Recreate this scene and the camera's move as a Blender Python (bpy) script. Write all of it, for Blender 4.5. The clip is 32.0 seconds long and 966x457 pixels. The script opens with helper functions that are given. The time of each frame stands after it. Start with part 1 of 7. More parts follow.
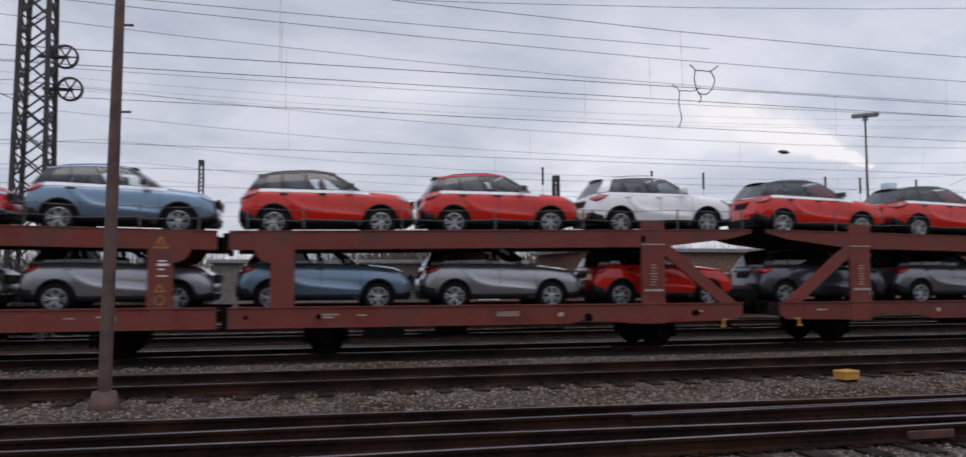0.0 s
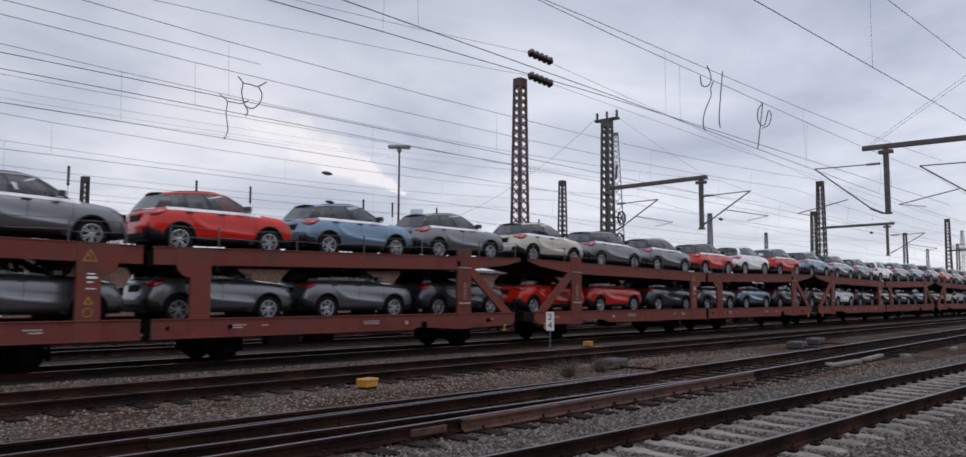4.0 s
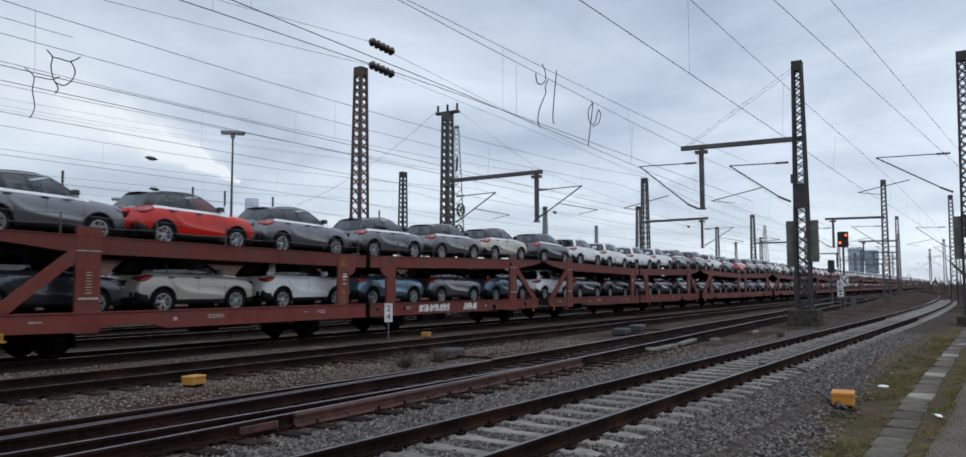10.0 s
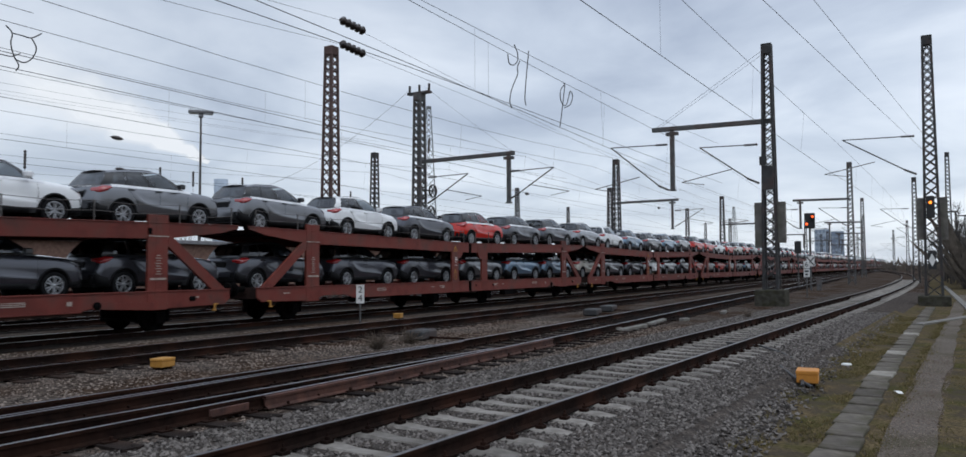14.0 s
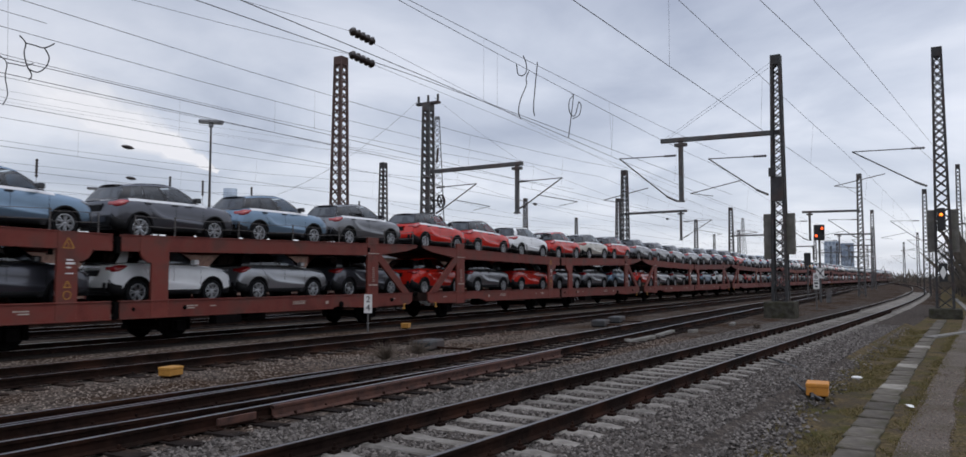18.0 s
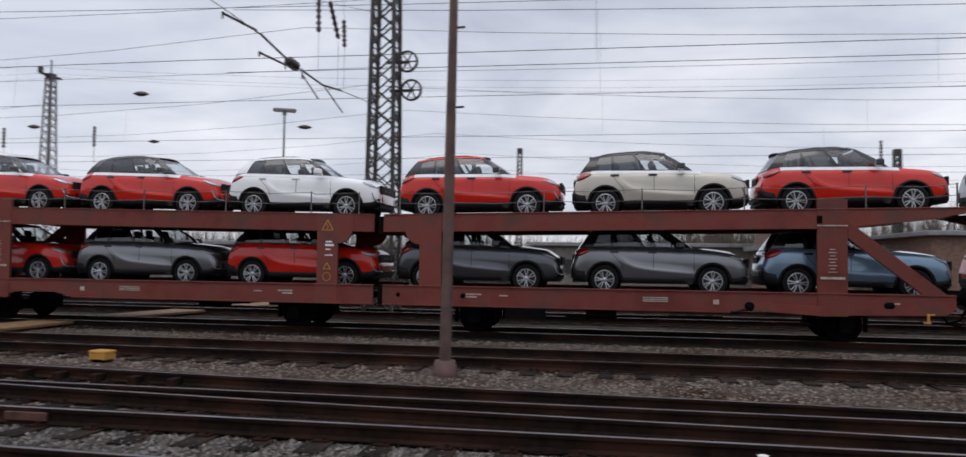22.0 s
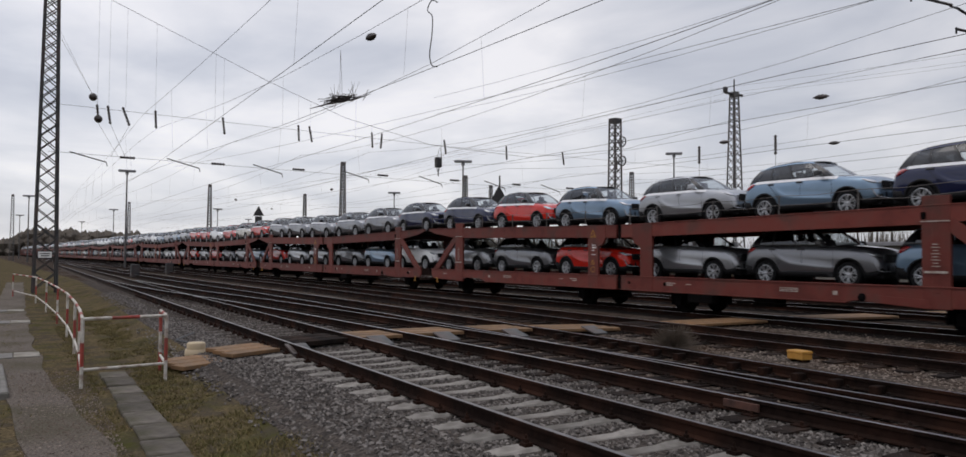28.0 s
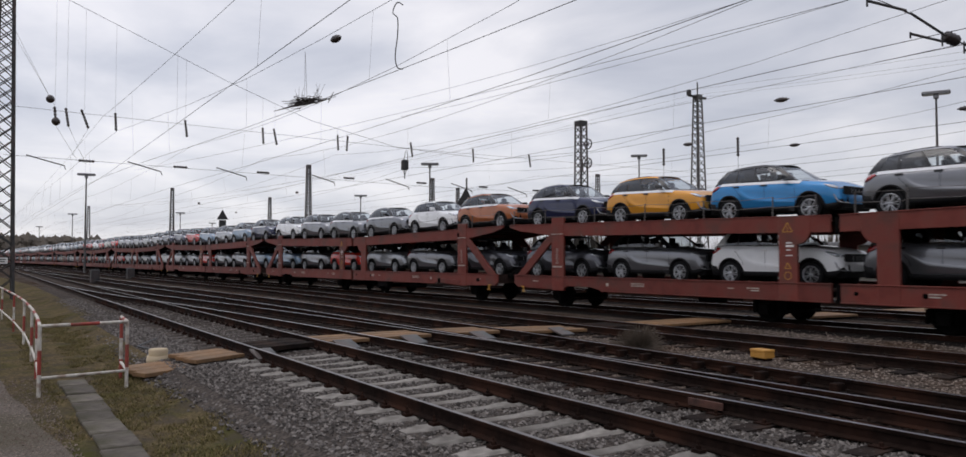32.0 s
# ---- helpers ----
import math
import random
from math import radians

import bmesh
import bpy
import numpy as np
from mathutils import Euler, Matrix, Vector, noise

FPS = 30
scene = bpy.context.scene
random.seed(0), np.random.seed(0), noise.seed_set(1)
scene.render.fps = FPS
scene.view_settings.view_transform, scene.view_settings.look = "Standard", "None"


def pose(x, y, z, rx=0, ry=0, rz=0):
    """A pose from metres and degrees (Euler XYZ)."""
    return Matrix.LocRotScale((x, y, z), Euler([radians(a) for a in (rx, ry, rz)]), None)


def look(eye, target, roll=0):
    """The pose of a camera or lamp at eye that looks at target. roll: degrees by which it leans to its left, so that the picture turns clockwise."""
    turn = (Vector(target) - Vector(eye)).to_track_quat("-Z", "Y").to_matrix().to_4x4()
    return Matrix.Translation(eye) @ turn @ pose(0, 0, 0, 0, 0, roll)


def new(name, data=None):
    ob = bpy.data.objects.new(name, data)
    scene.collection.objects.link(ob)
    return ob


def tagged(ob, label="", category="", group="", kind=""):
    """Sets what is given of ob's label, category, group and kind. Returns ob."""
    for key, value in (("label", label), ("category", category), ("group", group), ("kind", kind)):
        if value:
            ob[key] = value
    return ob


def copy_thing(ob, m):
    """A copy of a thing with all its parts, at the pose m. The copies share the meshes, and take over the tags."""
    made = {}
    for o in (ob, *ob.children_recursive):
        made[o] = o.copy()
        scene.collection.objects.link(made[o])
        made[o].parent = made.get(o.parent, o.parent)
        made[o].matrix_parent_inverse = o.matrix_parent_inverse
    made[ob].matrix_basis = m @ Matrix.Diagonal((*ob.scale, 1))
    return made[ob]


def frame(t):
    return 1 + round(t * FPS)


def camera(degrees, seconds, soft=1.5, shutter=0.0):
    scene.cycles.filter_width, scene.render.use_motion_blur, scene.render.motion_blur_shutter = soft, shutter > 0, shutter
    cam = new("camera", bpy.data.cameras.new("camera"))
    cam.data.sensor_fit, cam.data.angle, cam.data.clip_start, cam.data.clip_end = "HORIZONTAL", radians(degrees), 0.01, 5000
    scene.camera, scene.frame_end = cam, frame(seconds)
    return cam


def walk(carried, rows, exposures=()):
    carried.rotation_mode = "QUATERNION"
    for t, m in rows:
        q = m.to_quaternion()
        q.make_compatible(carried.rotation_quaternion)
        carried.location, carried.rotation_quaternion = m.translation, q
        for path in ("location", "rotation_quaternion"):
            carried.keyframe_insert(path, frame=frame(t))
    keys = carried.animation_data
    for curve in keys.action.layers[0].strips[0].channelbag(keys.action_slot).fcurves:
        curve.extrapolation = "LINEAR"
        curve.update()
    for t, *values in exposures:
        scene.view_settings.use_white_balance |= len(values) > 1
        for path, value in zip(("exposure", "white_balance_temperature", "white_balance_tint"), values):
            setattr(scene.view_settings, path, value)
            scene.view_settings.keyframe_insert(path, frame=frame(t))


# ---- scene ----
EXPOSURES = [(0.0, -0.03, 6600, 14), (3.0, -0.1, 6570, 13), (4.5, -0.06, 6550, 13), (7.0, -0.03, 6200, 6), (13.0, -0.08, 6200, 6), (17.0, -0.1, 6430, 11), (19.0, -0.14, 6390, 11), (21.0, -0.02, 6550, 14), (22.0, 0.12, 6650, 12), (23.0, 0.04, 6850, 12), (24.0, 0.0, 7000, 13), (27.0, -0.08, 6900, 12), (28.0, -0.14, 6850, 12), (31.0, -0.14, 6800, 13), (32.0, -0.1, 6800, 13)]
cam = camera(64.0, 32.0, 1.5, 0.15)
PATH = [
    (0.0, 0.060, 0.245, 1.65, -13.30, 3.72, 0.10),
    (0.5, 0.099, 0.232, 1.65, -23.21, 3.85, -0.25),
    (1.0, 0.121, 0.221, 1.65, -28.60, 3.56, -0.20),
    (1.5, 0.136, 0.213, 1.65, -32.53, 4.18, -0.39),
    (2.0, 0.145, 0.206, 1.65, -35.05, 4.44, -0.09),
    (2.5, 0.156, 0.198, 1.65, -38.12, 3.97, -0.76),
    (3.0, 0.163, 0.192, 1.65, -40.41, 3.97, -0.23),
    (3.5, 0.173, 0.184, 1.65, -43.16, 4.30, -0.22),
    (4.0, 0.182, 0.175, 1.65, -46.08, 4.85, -0.31),
    (4.5, 0.189, 0.167, 1.65, -48.60, 5.17, -0.34),
    (6.5, 0.207, 0.145, 1.65, -54.97, 3.91, -0.66),
    (7.0, 0.209, 0.142, 1.65, -55.81, 3.97, -0.48),
    (7.5, 0.209, 0.141, 1.65, -56.14, 3.98, -0.41),
    (8.0, 0.210, 0.139, 1.65, -56.54, 3.84, 0.01),
    (8.5, 0.211, 0.138, 1.65, -56.94, 4.17, 0.29),
    (9.0, 0.213, 0.136, 1.65, -57.45, 4.16, 0.28),
    (9.5, 0.213, 0.135, 1.65, -57.73, 4.08, 0.04),
    (10.0, 0.213, 0.134, 1.65, -57.84, 4.23, 0.10),
    (10.5, 0.214, 0.133, 1.65, -58.22, 4.09, 0.09),
    (11.0, 0.215, 0.132, 1.65, -58.53, 3.93, 0.19),
    (11.5, 0.216, 0.130, 1.65, -59.07, 3.46, 0.23),
    (12.0, 0.217, 0.128, 1.65, -59.45, 3.35, 0.24),
    (12.5, 0.218, 0.127, 1.65, -59.81, 3.23, 0.16),
    (13.0, 0.219, 0.125, 1.65, -60.40, 3.16, -0.08),
    (13.5, 0.219, 0.125, 1.65, -60.28, 3.02, -0.05),
    (14.0, 0.218, 0.126, 1.65, -59.89, 2.83, 0.21),
    (14.5, 0.218, 0.127, 1.65, -59.73, 3.01, 0.32),
    (16.5, 0.217, 0.129, 1.65, -59.25, 3.02, 0.42),
    (17.0, 0.217, 0.128, 1.65, -59.37, 3.02, 0.44),
    (17.5, 0.217, 0.128, 1.65, -59.44, 3.39, 0.05),
    (18.0, 0.217, 0.129, 1.65, -59.31, 3.59, -0.08),
    (18.5, 0.216, 0.130, 1.65, -59.04, 3.49, -0.40),
    (19.0, 0.215, 0.131, 1.65, -58.62, 3.35, -0.24),
    (19.5, 0.212, 0.137, 1.65, -57.11, 3.38, -0.08),
    (20.0, 0.195, 0.159, 1.65, -50.82, 3.32, -0.20),
    (20.5, 0.163, 0.192, 1.65, -40.37, 2.45, 0.43),
    (21.0, 0.112, 0.226, 1.65, -26.42, 2.55, 1.10),
    (21.5, 0.041, 0.249, 1.65, -9.39, 2.69, -0.26),
    (22.0, -0.041, 0.249, 1.65, 9.40, 2.34, -0.76),
    (22.5, -0.104, 0.230, 1.65, 24.38, 2.12, -0.69),
    (23.0, -0.151, 0.202, 1.65, 36.68, 2.88, 0.35),
    (23.5, -0.182, 0.174, 1.65, 46.28, 2.87, 0.45),
    (24.0, -0.204, 0.148, 1.65, 53.94, 2.88, 0.47),
    (24.5, -0.212, 0.137, 1.65, 57.20, 2.98, -0.24),
    (26.5, -0.213, 0.135, 1.65, 57.73, 2.57, -0.64),
    (27.0, -0.212, 0.136, 1.65, 57.30, 2.44, -0.60),
    (27.5, -0.211, 0.139, 1.65, 56.68, 1.98, -0.32),
    (28.0, -0.211, 0.138, 1.65, 56.85, 2.02, -0.42),
    (28.5, -0.211, 0.139, 1.65, 56.64, 2.10, -0.36),
    (29.0, -0.210, 0.140, 1.65, 56.36, 1.82, -0.42),
    (29.5, -0.209, 0.141, 1.65, 55.90, 1.93, -0.60),
    (30.0, -0.208, 0.143, 1.65, 55.44, 2.33, -0.70),
    (30.5, -0.207, 0.144, 1.65, 55.21, 2.34, -0.71),
    (31.0, -0.207, 0.144, 1.65, 55.16, 2.13, -0.53),
    (31.5, -0.206, 0.146, 1.65, 54.64, 2.32, -0.39),
    (32.0, -0.205, 0.147, 1.65, 54.44, 2.21, 0.01),
]
walk(cam, [(t, pose(x, y, z, 90 + p, r, w)) for t, x, y, z, w, p, r in PATH], EXPOSURES)

# world: overcast daylight
world = bpy.data.worlds.new("overcast_sky")
scene.world = world
world.use_nodes = True
wt = world.node_tree
wt.nodes.clear()
W_OUT = wt.nodes.new("ShaderNodeOutputWorld")
W_BG = wt.nodes.new("ShaderNodeBackground")
SUN_EL, SUN_ROT = radians(64), radians(200)


def wnode(kind, **vals):
    n = wt.nodes.new(kind)
    for k, v in vals.items():
        n.inputs[int(k[1:]) if k[0] == "i" and k[1:].isdigit() else k].default_value = v
    return n


def wmath(op, a, b=None):
    n = wt.nodes.new("ShaderNodeMath")
    n.operation = op
    for i, v in enumerate((a, b)):
        if v is None:
            continue
        if isinstance(v, (int, float)):
            n.inputs[i].default_value = v
        else:
            wt.links.new(v, n.inputs[i])
    return n.outputs[0]


sky = wt.nodes.new("ShaderNodeTexSky")
sky.sky_type = "NISHITA"
sky.sun_disc = False
sky.sun_elevation, sky.sun_rotation = SUN_EL, SUN_ROT
tc = wt.nodes.new("ShaderNodeTexCoord")
sep = wt.nodes.new("ShaderNodeSeparateXYZ")
wt.links.new(tc.outputs["Generated"], sep.inputs[0])
zz = wmath("ADD", wmath("MAXIMUM", sep.outputs[2], 0.0), 0.16)
comb = wt.nodes.new("ShaderNodeCombineXYZ")
wt.links.new(wmath("DIVIDE", sep.outputs[0], zz), comb.inputs[0])
wt.links.new(wmath("DIVIDE", sep.outputs[1], zz), comb.inputs[1])
cn = wnode("ShaderNodeTexNoise", Scale=1.15, Detail=7.0, Roughness=0.52, Distortion=0.35)
wt.links.new(comb.outputs[0], cn.inputs["Vector"])
cn2 = wnode("ShaderNodeTexNoise", Scale=0.32, Detail=3.0, Roughness=0.5)
wt.links.new(comb.outputs[0], cn2.inputs["Vector"])
csum = wmath("ADD", wmath("MULTIPLY", cn.outputs[0], 0.55), wmath("MULTIPLY", cn2.outputs[0], 0.45))
ramp = wt.nodes.new("ShaderNodeValToRGB")
els = ramp.color_ramp.elements
els[0].position, els[0].color = 0.37, (0.36, 0.40, 0.50, 1)
els[1].position, els[1].color = 0.62, (0.84, 0.86, 0.92, 1)
e = els.new(0.48)
e.color = (0.55, 0.59, 0.68, 1)
wt.links.new(csum, ramp.inputs[0])
# paler towards the horizon
hz_fac = wmath("POWER", wmath("SUBTRACT", 1.0, wmath("MINIMUM", wmath("MAXIMUM", sep.outputs[2], 0.0), 1.0)), 7.0)
mixh = wt.nodes.new("ShaderNodeMix")
mixh.data_type = "RGBA"
wt.links.new(wmath("MULTIPLY", hz_fac, 0.5), mixh.inputs["Factor"])
wt.links.new(ramp.outputs[0], mixh.inputs[6])
mixh.inputs[7].default_value = (0.61, 0.63, 0.675, 1)
skym = wt.nodes.new("ShaderNodeMix")
skym.data_type = "RGBA"
skym.blend_type = "ADD"
skym.inputs["Factor"].default_value = 0.015
wt.links.new(mixh.outputs[2], skym.inputs[6])
wt.links.new(sky.outputs[0], skym.inputs[7])
wt.links.new(skym.outputs[2], W_BG.inputs[0])
# an overcast sky is brighter overhead than at the horizon
lift = wmath("MULTIPLY", wmath("MAXIMUM", wmath("SUBTRACT", sep.outputs[2], 0.36), 0.0), 1.3)
along = wmath("MULTIPLY", wmath("MULTIPLY", sep.outputs[0], sep.outputs[0]), 0.20)
wt.links.new(wmath("ADD", wmath("ADD", 0.94, along), lift), W_BG.inputs[1])
wt.links.new(W_BG.outputs[0], W_OUT.inputs[0])

sun = new("sun", bpy.data.lights.new("sun", "SUN"))
sun.data.energy, sun.data.angle, sun.data.color = 0.5, radians(40), (1.0, 0.96, 0.9)
sun.matrix_world = look((0, 0, 60), (10, 27, 0))


# ---- materials ----
def material(name, color, rough=0.7, metal=0.0, vary=0.25, scale=8.0, bump=0.0, bscale=40.0, coat=0.0,
             tint=None, tint_amount=0.0, tint_scale=1.5, random_amount=0.0, spec=0.5):
    """Principled surface with grain and stains at two scales."""
    m = bpy.data.materials.new(name)
    m.use_nodes = True
    nt = m.node_tree
    b = nt.nodes["Principled BSDF"]
    b.inputs["Roughness"].default_value = rough
    b.inputs["Metallic"].default_value = metal
    b.inputs["Specular IOR Level"].default_value = spec
    if coat:
        b.inputs["Coat Weight"].default_value = coat
        b.inputs["Coat Roughness"].default_value = 0.04
    co = nt.nodes.new("ShaderNodeTexCoord")
    n1 = nt.nodes.new("ShaderNodeTexNoise")
    n1.inputs["Scale"].default_value, n1.inputs["Detail"].default_value = scale, 5
    nt.links.new(co.outputs["Object"], n1.inputs["Vector"])
    r = nt.nodes.new("ShaderNodeValToRGB")
    lo = tuple(c * (1 - vary) for c in color) + (1,)
    hi = tuple(min(1, c * (1 + vary)) for c in color) + (1,)
    r.color_ramp.elements[0].position, r.color_ramp.elements[0].color = 0.3, lo
    r.color_ramp.elements[1].position, r.color_ramp.elements[1].color = 0.7, hi
    nt.links.new(n1.outputs[0], r.inputs[0])
    col = r.outputs[0]
    if tint:
        n2 = nt.nodes.new("ShaderNodeTexNoise")
        n2.inputs["Scale"].default_value, n2.inputs["Detail"].default_value = tint_scale, 6
        nt.links.new(co.outputs["Object"], n2.inputs["Vector"])
        r2 = nt.nodes.new("ShaderNodeValToRGB")
        r2.color_ramp.elements[0].position, r2.color_ramp.elements[1].position = 0.45, 0.68
        r2.color_ramp.elements[1].color = (tint_amount,) * 3 + (1,)
        nt.links.new(n2.outputs[0], r2.inputs[0])
        mx = nt.nodes.new("ShaderNodeMix")
        mx.data_type = "RGBA"
        nt.links.new(r2.outputs[0], mx.inputs["Factor"])
        nt.links.new(col, mx.inputs[6])
        mx.inputs[7].default_value = tuple(tint) + (1,)
        col = mx.outputs[2]
    if random_amount:
        oi = nt.nodes.new("ShaderNodeObjectInfo")
        mr = nt.nodes.new("ShaderNodeMapRange")
        mr.inputs["To Min"].default_value, mr.inputs["To Max"].default_value = 1 - random_amount, 1 + random_amount
        nt.links.new(oi.outputs["Random"], mr.inputs["Value"])
        hs = nt.nodes.new("ShaderNodeHueSaturation")
        nt.links.new(mr.outputs[0], hs.inputs["Value"])
        nt.links.new(col, hs.inputs["Color"])
        col = hs.outputs[0]
    nt.links.new(col, b.inputs["Base Color"])
    if bump:
        nb = nt.nodes.new("ShaderNodeTexNoise")
        nb.inputs["Scale"].default_value, nb.inputs["Detail"].default_value = bscale, 4
        nt.links.new(co.outputs["Object"], nb.inputs["Vector"])
        bp = nt.nodes.new("ShaderNodeBump")
        bp.inputs["Strength"].default_value, bp.inputs["Distance"].default_value = bump, 0.02
        nt.links.new(nb.outputs[0], bp.inputs["Height"])
        nt.links.new(bp.outputs[0], b.inputs["Normal"])
    return m


def glass(name, color, alpha):
    """Tinted glazing: a clear gloss layer over tinted transparency."""
    m = bpy.data.materials.new(name)
    m.use_nodes = True
    nt = m.node_tree
    nt.nodes.clear()
    out = nt.nodes.new("ShaderNodeOutputMaterial")
    tr = nt.nodes.new("ShaderNodeBsdfTransparent")
    tr.inputs[0].default_value = tuple(color) + (1,)
    gl = nt.nodes.new("ShaderNodeBsdfGlossy")
    gl.inputs["Roughness"].default_value = 0.03
    gl.inputs[0].default_value = (0.9, 0.92, 0.95, 1)
    fr = nt.nodes.new("ShaderNodeFresnel")
    fr.inputs[0].default_value = 1.8
    mx = nt.nodes.new("ShaderNodeMixShader")
    nt.links.new(fr.outputs[0], mx.inputs[0])
    nt.links.new(tr.outputs[0], mx.inputs[1])
    nt.links.new(gl.outputs[0], mx.inputs[2])
    nt.links.new(mx.outputs[0], out.inputs[0])
    return m


def glow(name, color, strength):
    m = bpy.data.materials.new(name)
    m.use_nodes = True
    b = m.node_tree.nodes["Principled BSDF"]
    b.inputs["Base Color"].default_value = tuple(color) + (1,)
    b.inputs["Emission Color"].default_value = tuple(color) + (1,)
    b.inputs["Emission Strength"].default_value = strength
    return m


def ground_material():
    """Crushed stone between the tracks, with grime, brown dust and sparse green."""
    m = bpy.data.materials.new("ballast_ground")
    m.use_nodes = True
    nt = m.node_tree
    b = nt.nodes["Principled BSDF"]
    b.inputs["Roughness"].default_value = 0.95
    b.inputs["Specular IOR Level"].default_value = 0.0
    co = nt.nodes.new("ShaderNodeTexCoord")
    vo = nt.nodes.new("ShaderNodeTexVoronoi")
    vo.inputs["Scale"].default_value = 17.0
    nt.links.new(co.outputs["Object"], vo.inputs["Vector"])
    r = nt.nodes.new("ShaderNodeValToRGB")
    r.color_ramp.elements[0].color = (0.010, 0.0085, 0.0075, 1)
    r.color_ramp.elements[1].color = (0.140, 0.116, 0.100, 1)
    nt.links.new(vo.outputs["Color"], r.inputs[0])
    n2 = nt.nodes.new("ShaderNodeTexNoise")
    n2.inputs["Scale"].default_value, n2.inputs["Detail"].default_value = 0.5, 6
    nt.links.new(co.outputs["Object"], n2.inputs["Vector"])
    r2 = nt.nodes.new("ShaderNodeValToRGB")
    r2.color_ramp.elements[0].position, r2.color_ramp.elements[1].position = 0.42, 0.62
    nt.links.new(n2.outputs[0], r2.inputs[0])
    mx = nt.nodes.new("ShaderNodeMix")
    mx.data_type = "RGBA"
    mx.blend_type = "MULTIPLY"
    nt.links.new(r2.outputs[0], mx.inputs["Factor"])
    nt.links.new(r.outputs[0], mx.inputs[6])
    mx.inputs[7].default_value = (0.62, 0.50, 0.42, 1)
    nt.links.new(mx.outputs[2], b.inputs["Base Color"])
    bp = nt.nodes.new("ShaderNodeBump")
    bp.inputs["Strength"].default_value, bp.inputs["Distance"].default_value = 1.0, 0.04
    bp.invert = True
    nt.links.new(vo.outputs["Distance"], bp.inputs["Height"])
    nt.links.new(bp.outputs[0], b.inputs["Normal"])
    return m


M_GROUND = ground_material()
def verge_material():
    """Mossy winter verge: dry straw, green moss and bare dirt in patches."""
    m = material("verge", (0.112, 0.086, 0.050), 0.95, 0, 0.65, 22.0, 1.0, 60, tint=(0.060, 0.060, 0.022), tint_amount=0.9, tint_scale=1.1, spec=0.0)
    nt = m.node_tree
    b = nt.nodes["Principled BSDF"]
    col = b.inputs["Base Color"].links[0].from_socket
    co = nt.nodes.new("ShaderNodeTexCoord")
    n = nt.nodes.new("ShaderNodeTexNoise")
    n.inputs["Scale"].default_value, n.inputs["Detail"].default_value, n.inputs["Roughness"].default_value = 2.3, 8, 0.7
    nt.links.new(co.outputs["Object"], n.inputs["Vector"])
    r = nt.nodes.new("ShaderNodeValToRGB")
    r.color_ramp.elements[0].position, r.color_ramp.elements[1].position = 0.46, 0.58
    r.color_ramp.elements[1].color = (0.8, 0.8, 0.8, 1)
    nt.links.new(n.outputs[0], r.inputs[0])
    mx = nt.nodes.new("ShaderNodeMix")
    mx.data_type = "RGBA"
    nt.links.new(r.outputs[0], mx.inputs["Factor"])
    nt.links.new(col, mx.inputs[6])
    mx.inputs[7].default_value = (0.070, 0.058, 0.046, 1)
    nt.links.new(mx.outputs[2], b.inputs["Base Color"])
    return m


M_GRASS = verge_material()
M_TARMAC = material("asphalt_path", (0.130, 0.109, 0.093), 0.95, 0, 0.45, 30, 0.6, 150, tint=(0.06, 0.055, 0.03), tint_amount=0.6, tint_scale=0.8, spec=0.05)
M_SLAB = material("concrete_slab", (0.112, 0.099, 0.085), 0.9, 0, 0.3, 6, 0.3, 90, tint=(0.045, 0.043, 0.022), tint_amount=0.7, tint_scale=2, random_amount=0.25, spec=0.05)
M_SLAB_PALE = material("pale_concrete_slab", (0.27, 0.25, 0.22), 0.9, 0, 0.35, 6, 0.3, 90, tint=(0.09, 0.08, 0.05), tint_amount=0.6, tint_scale=3, spec=0.1)
M_STONE = material("grey_stone", (0.192, 0.157, 0.134), 0.9, 0, 0.6, 14, 0.4, 60, tint=(0.10, 0.068, 0.052), tint_amount=0.6, tint_scale=0.6, spec=0.03)
M_SLEEPER = material("sleeper_concrete", (0.215, 0.199, 0.180), 0.9, 0, 0.22, 7, 0.3, 70, tint=(0.10, 0.088, 0.076), tint_amount=0.7, tint_scale=3, random_amount=0.22, spec=0.1)
# oily gravel, blackened to carry the shade under the train
M_BED = material("shaded_brake_dust_gravel", (0.016, 0.014, 0.013), 0.95, 0, 0.6, 14, 0.8, 30, tint=(0.03, 0.026, 0.024), tint_amount=0.6, tint_scale=1.2, spec=0.0)
M_TIMBER = material("tarred_timber", (0.018, 0.014, 0.0125), 0.9, 0, 0.45, 10, 0.6, 50, tint=(0.055, 0.034, 0.025), tint_amount=0.6, tint_scale=2, random_amount=0.3, spec=0.05)
M_RAIL_TOP = material("polished_rail", (0.42, 0.42, 0.44), 0.3, 1.0, 0.15, 3)
M_RAIL_DULL = material("dull_rail_head", (0.15, 0.14, 0.138), 0.42, 0.9, 0.25, 3)
M_RAIL = material("rusty_rail", (0.013, 0.008, 0.0065), 0.9, 0, 0.4, 12, 0.3, 60, tint=(0.045, 0.020, 0.013), tint_amount=0.7, tint_scale=1.0, spec=0.05)
M_RUST = material("orange_rust", (0.058, 0.025, 0.018), 0.85, 0.1, 0.45, 10, 0.4, 60, tint=(0.115, 0.046, 0.030), tint_amount=0.6, tint_scale=4)
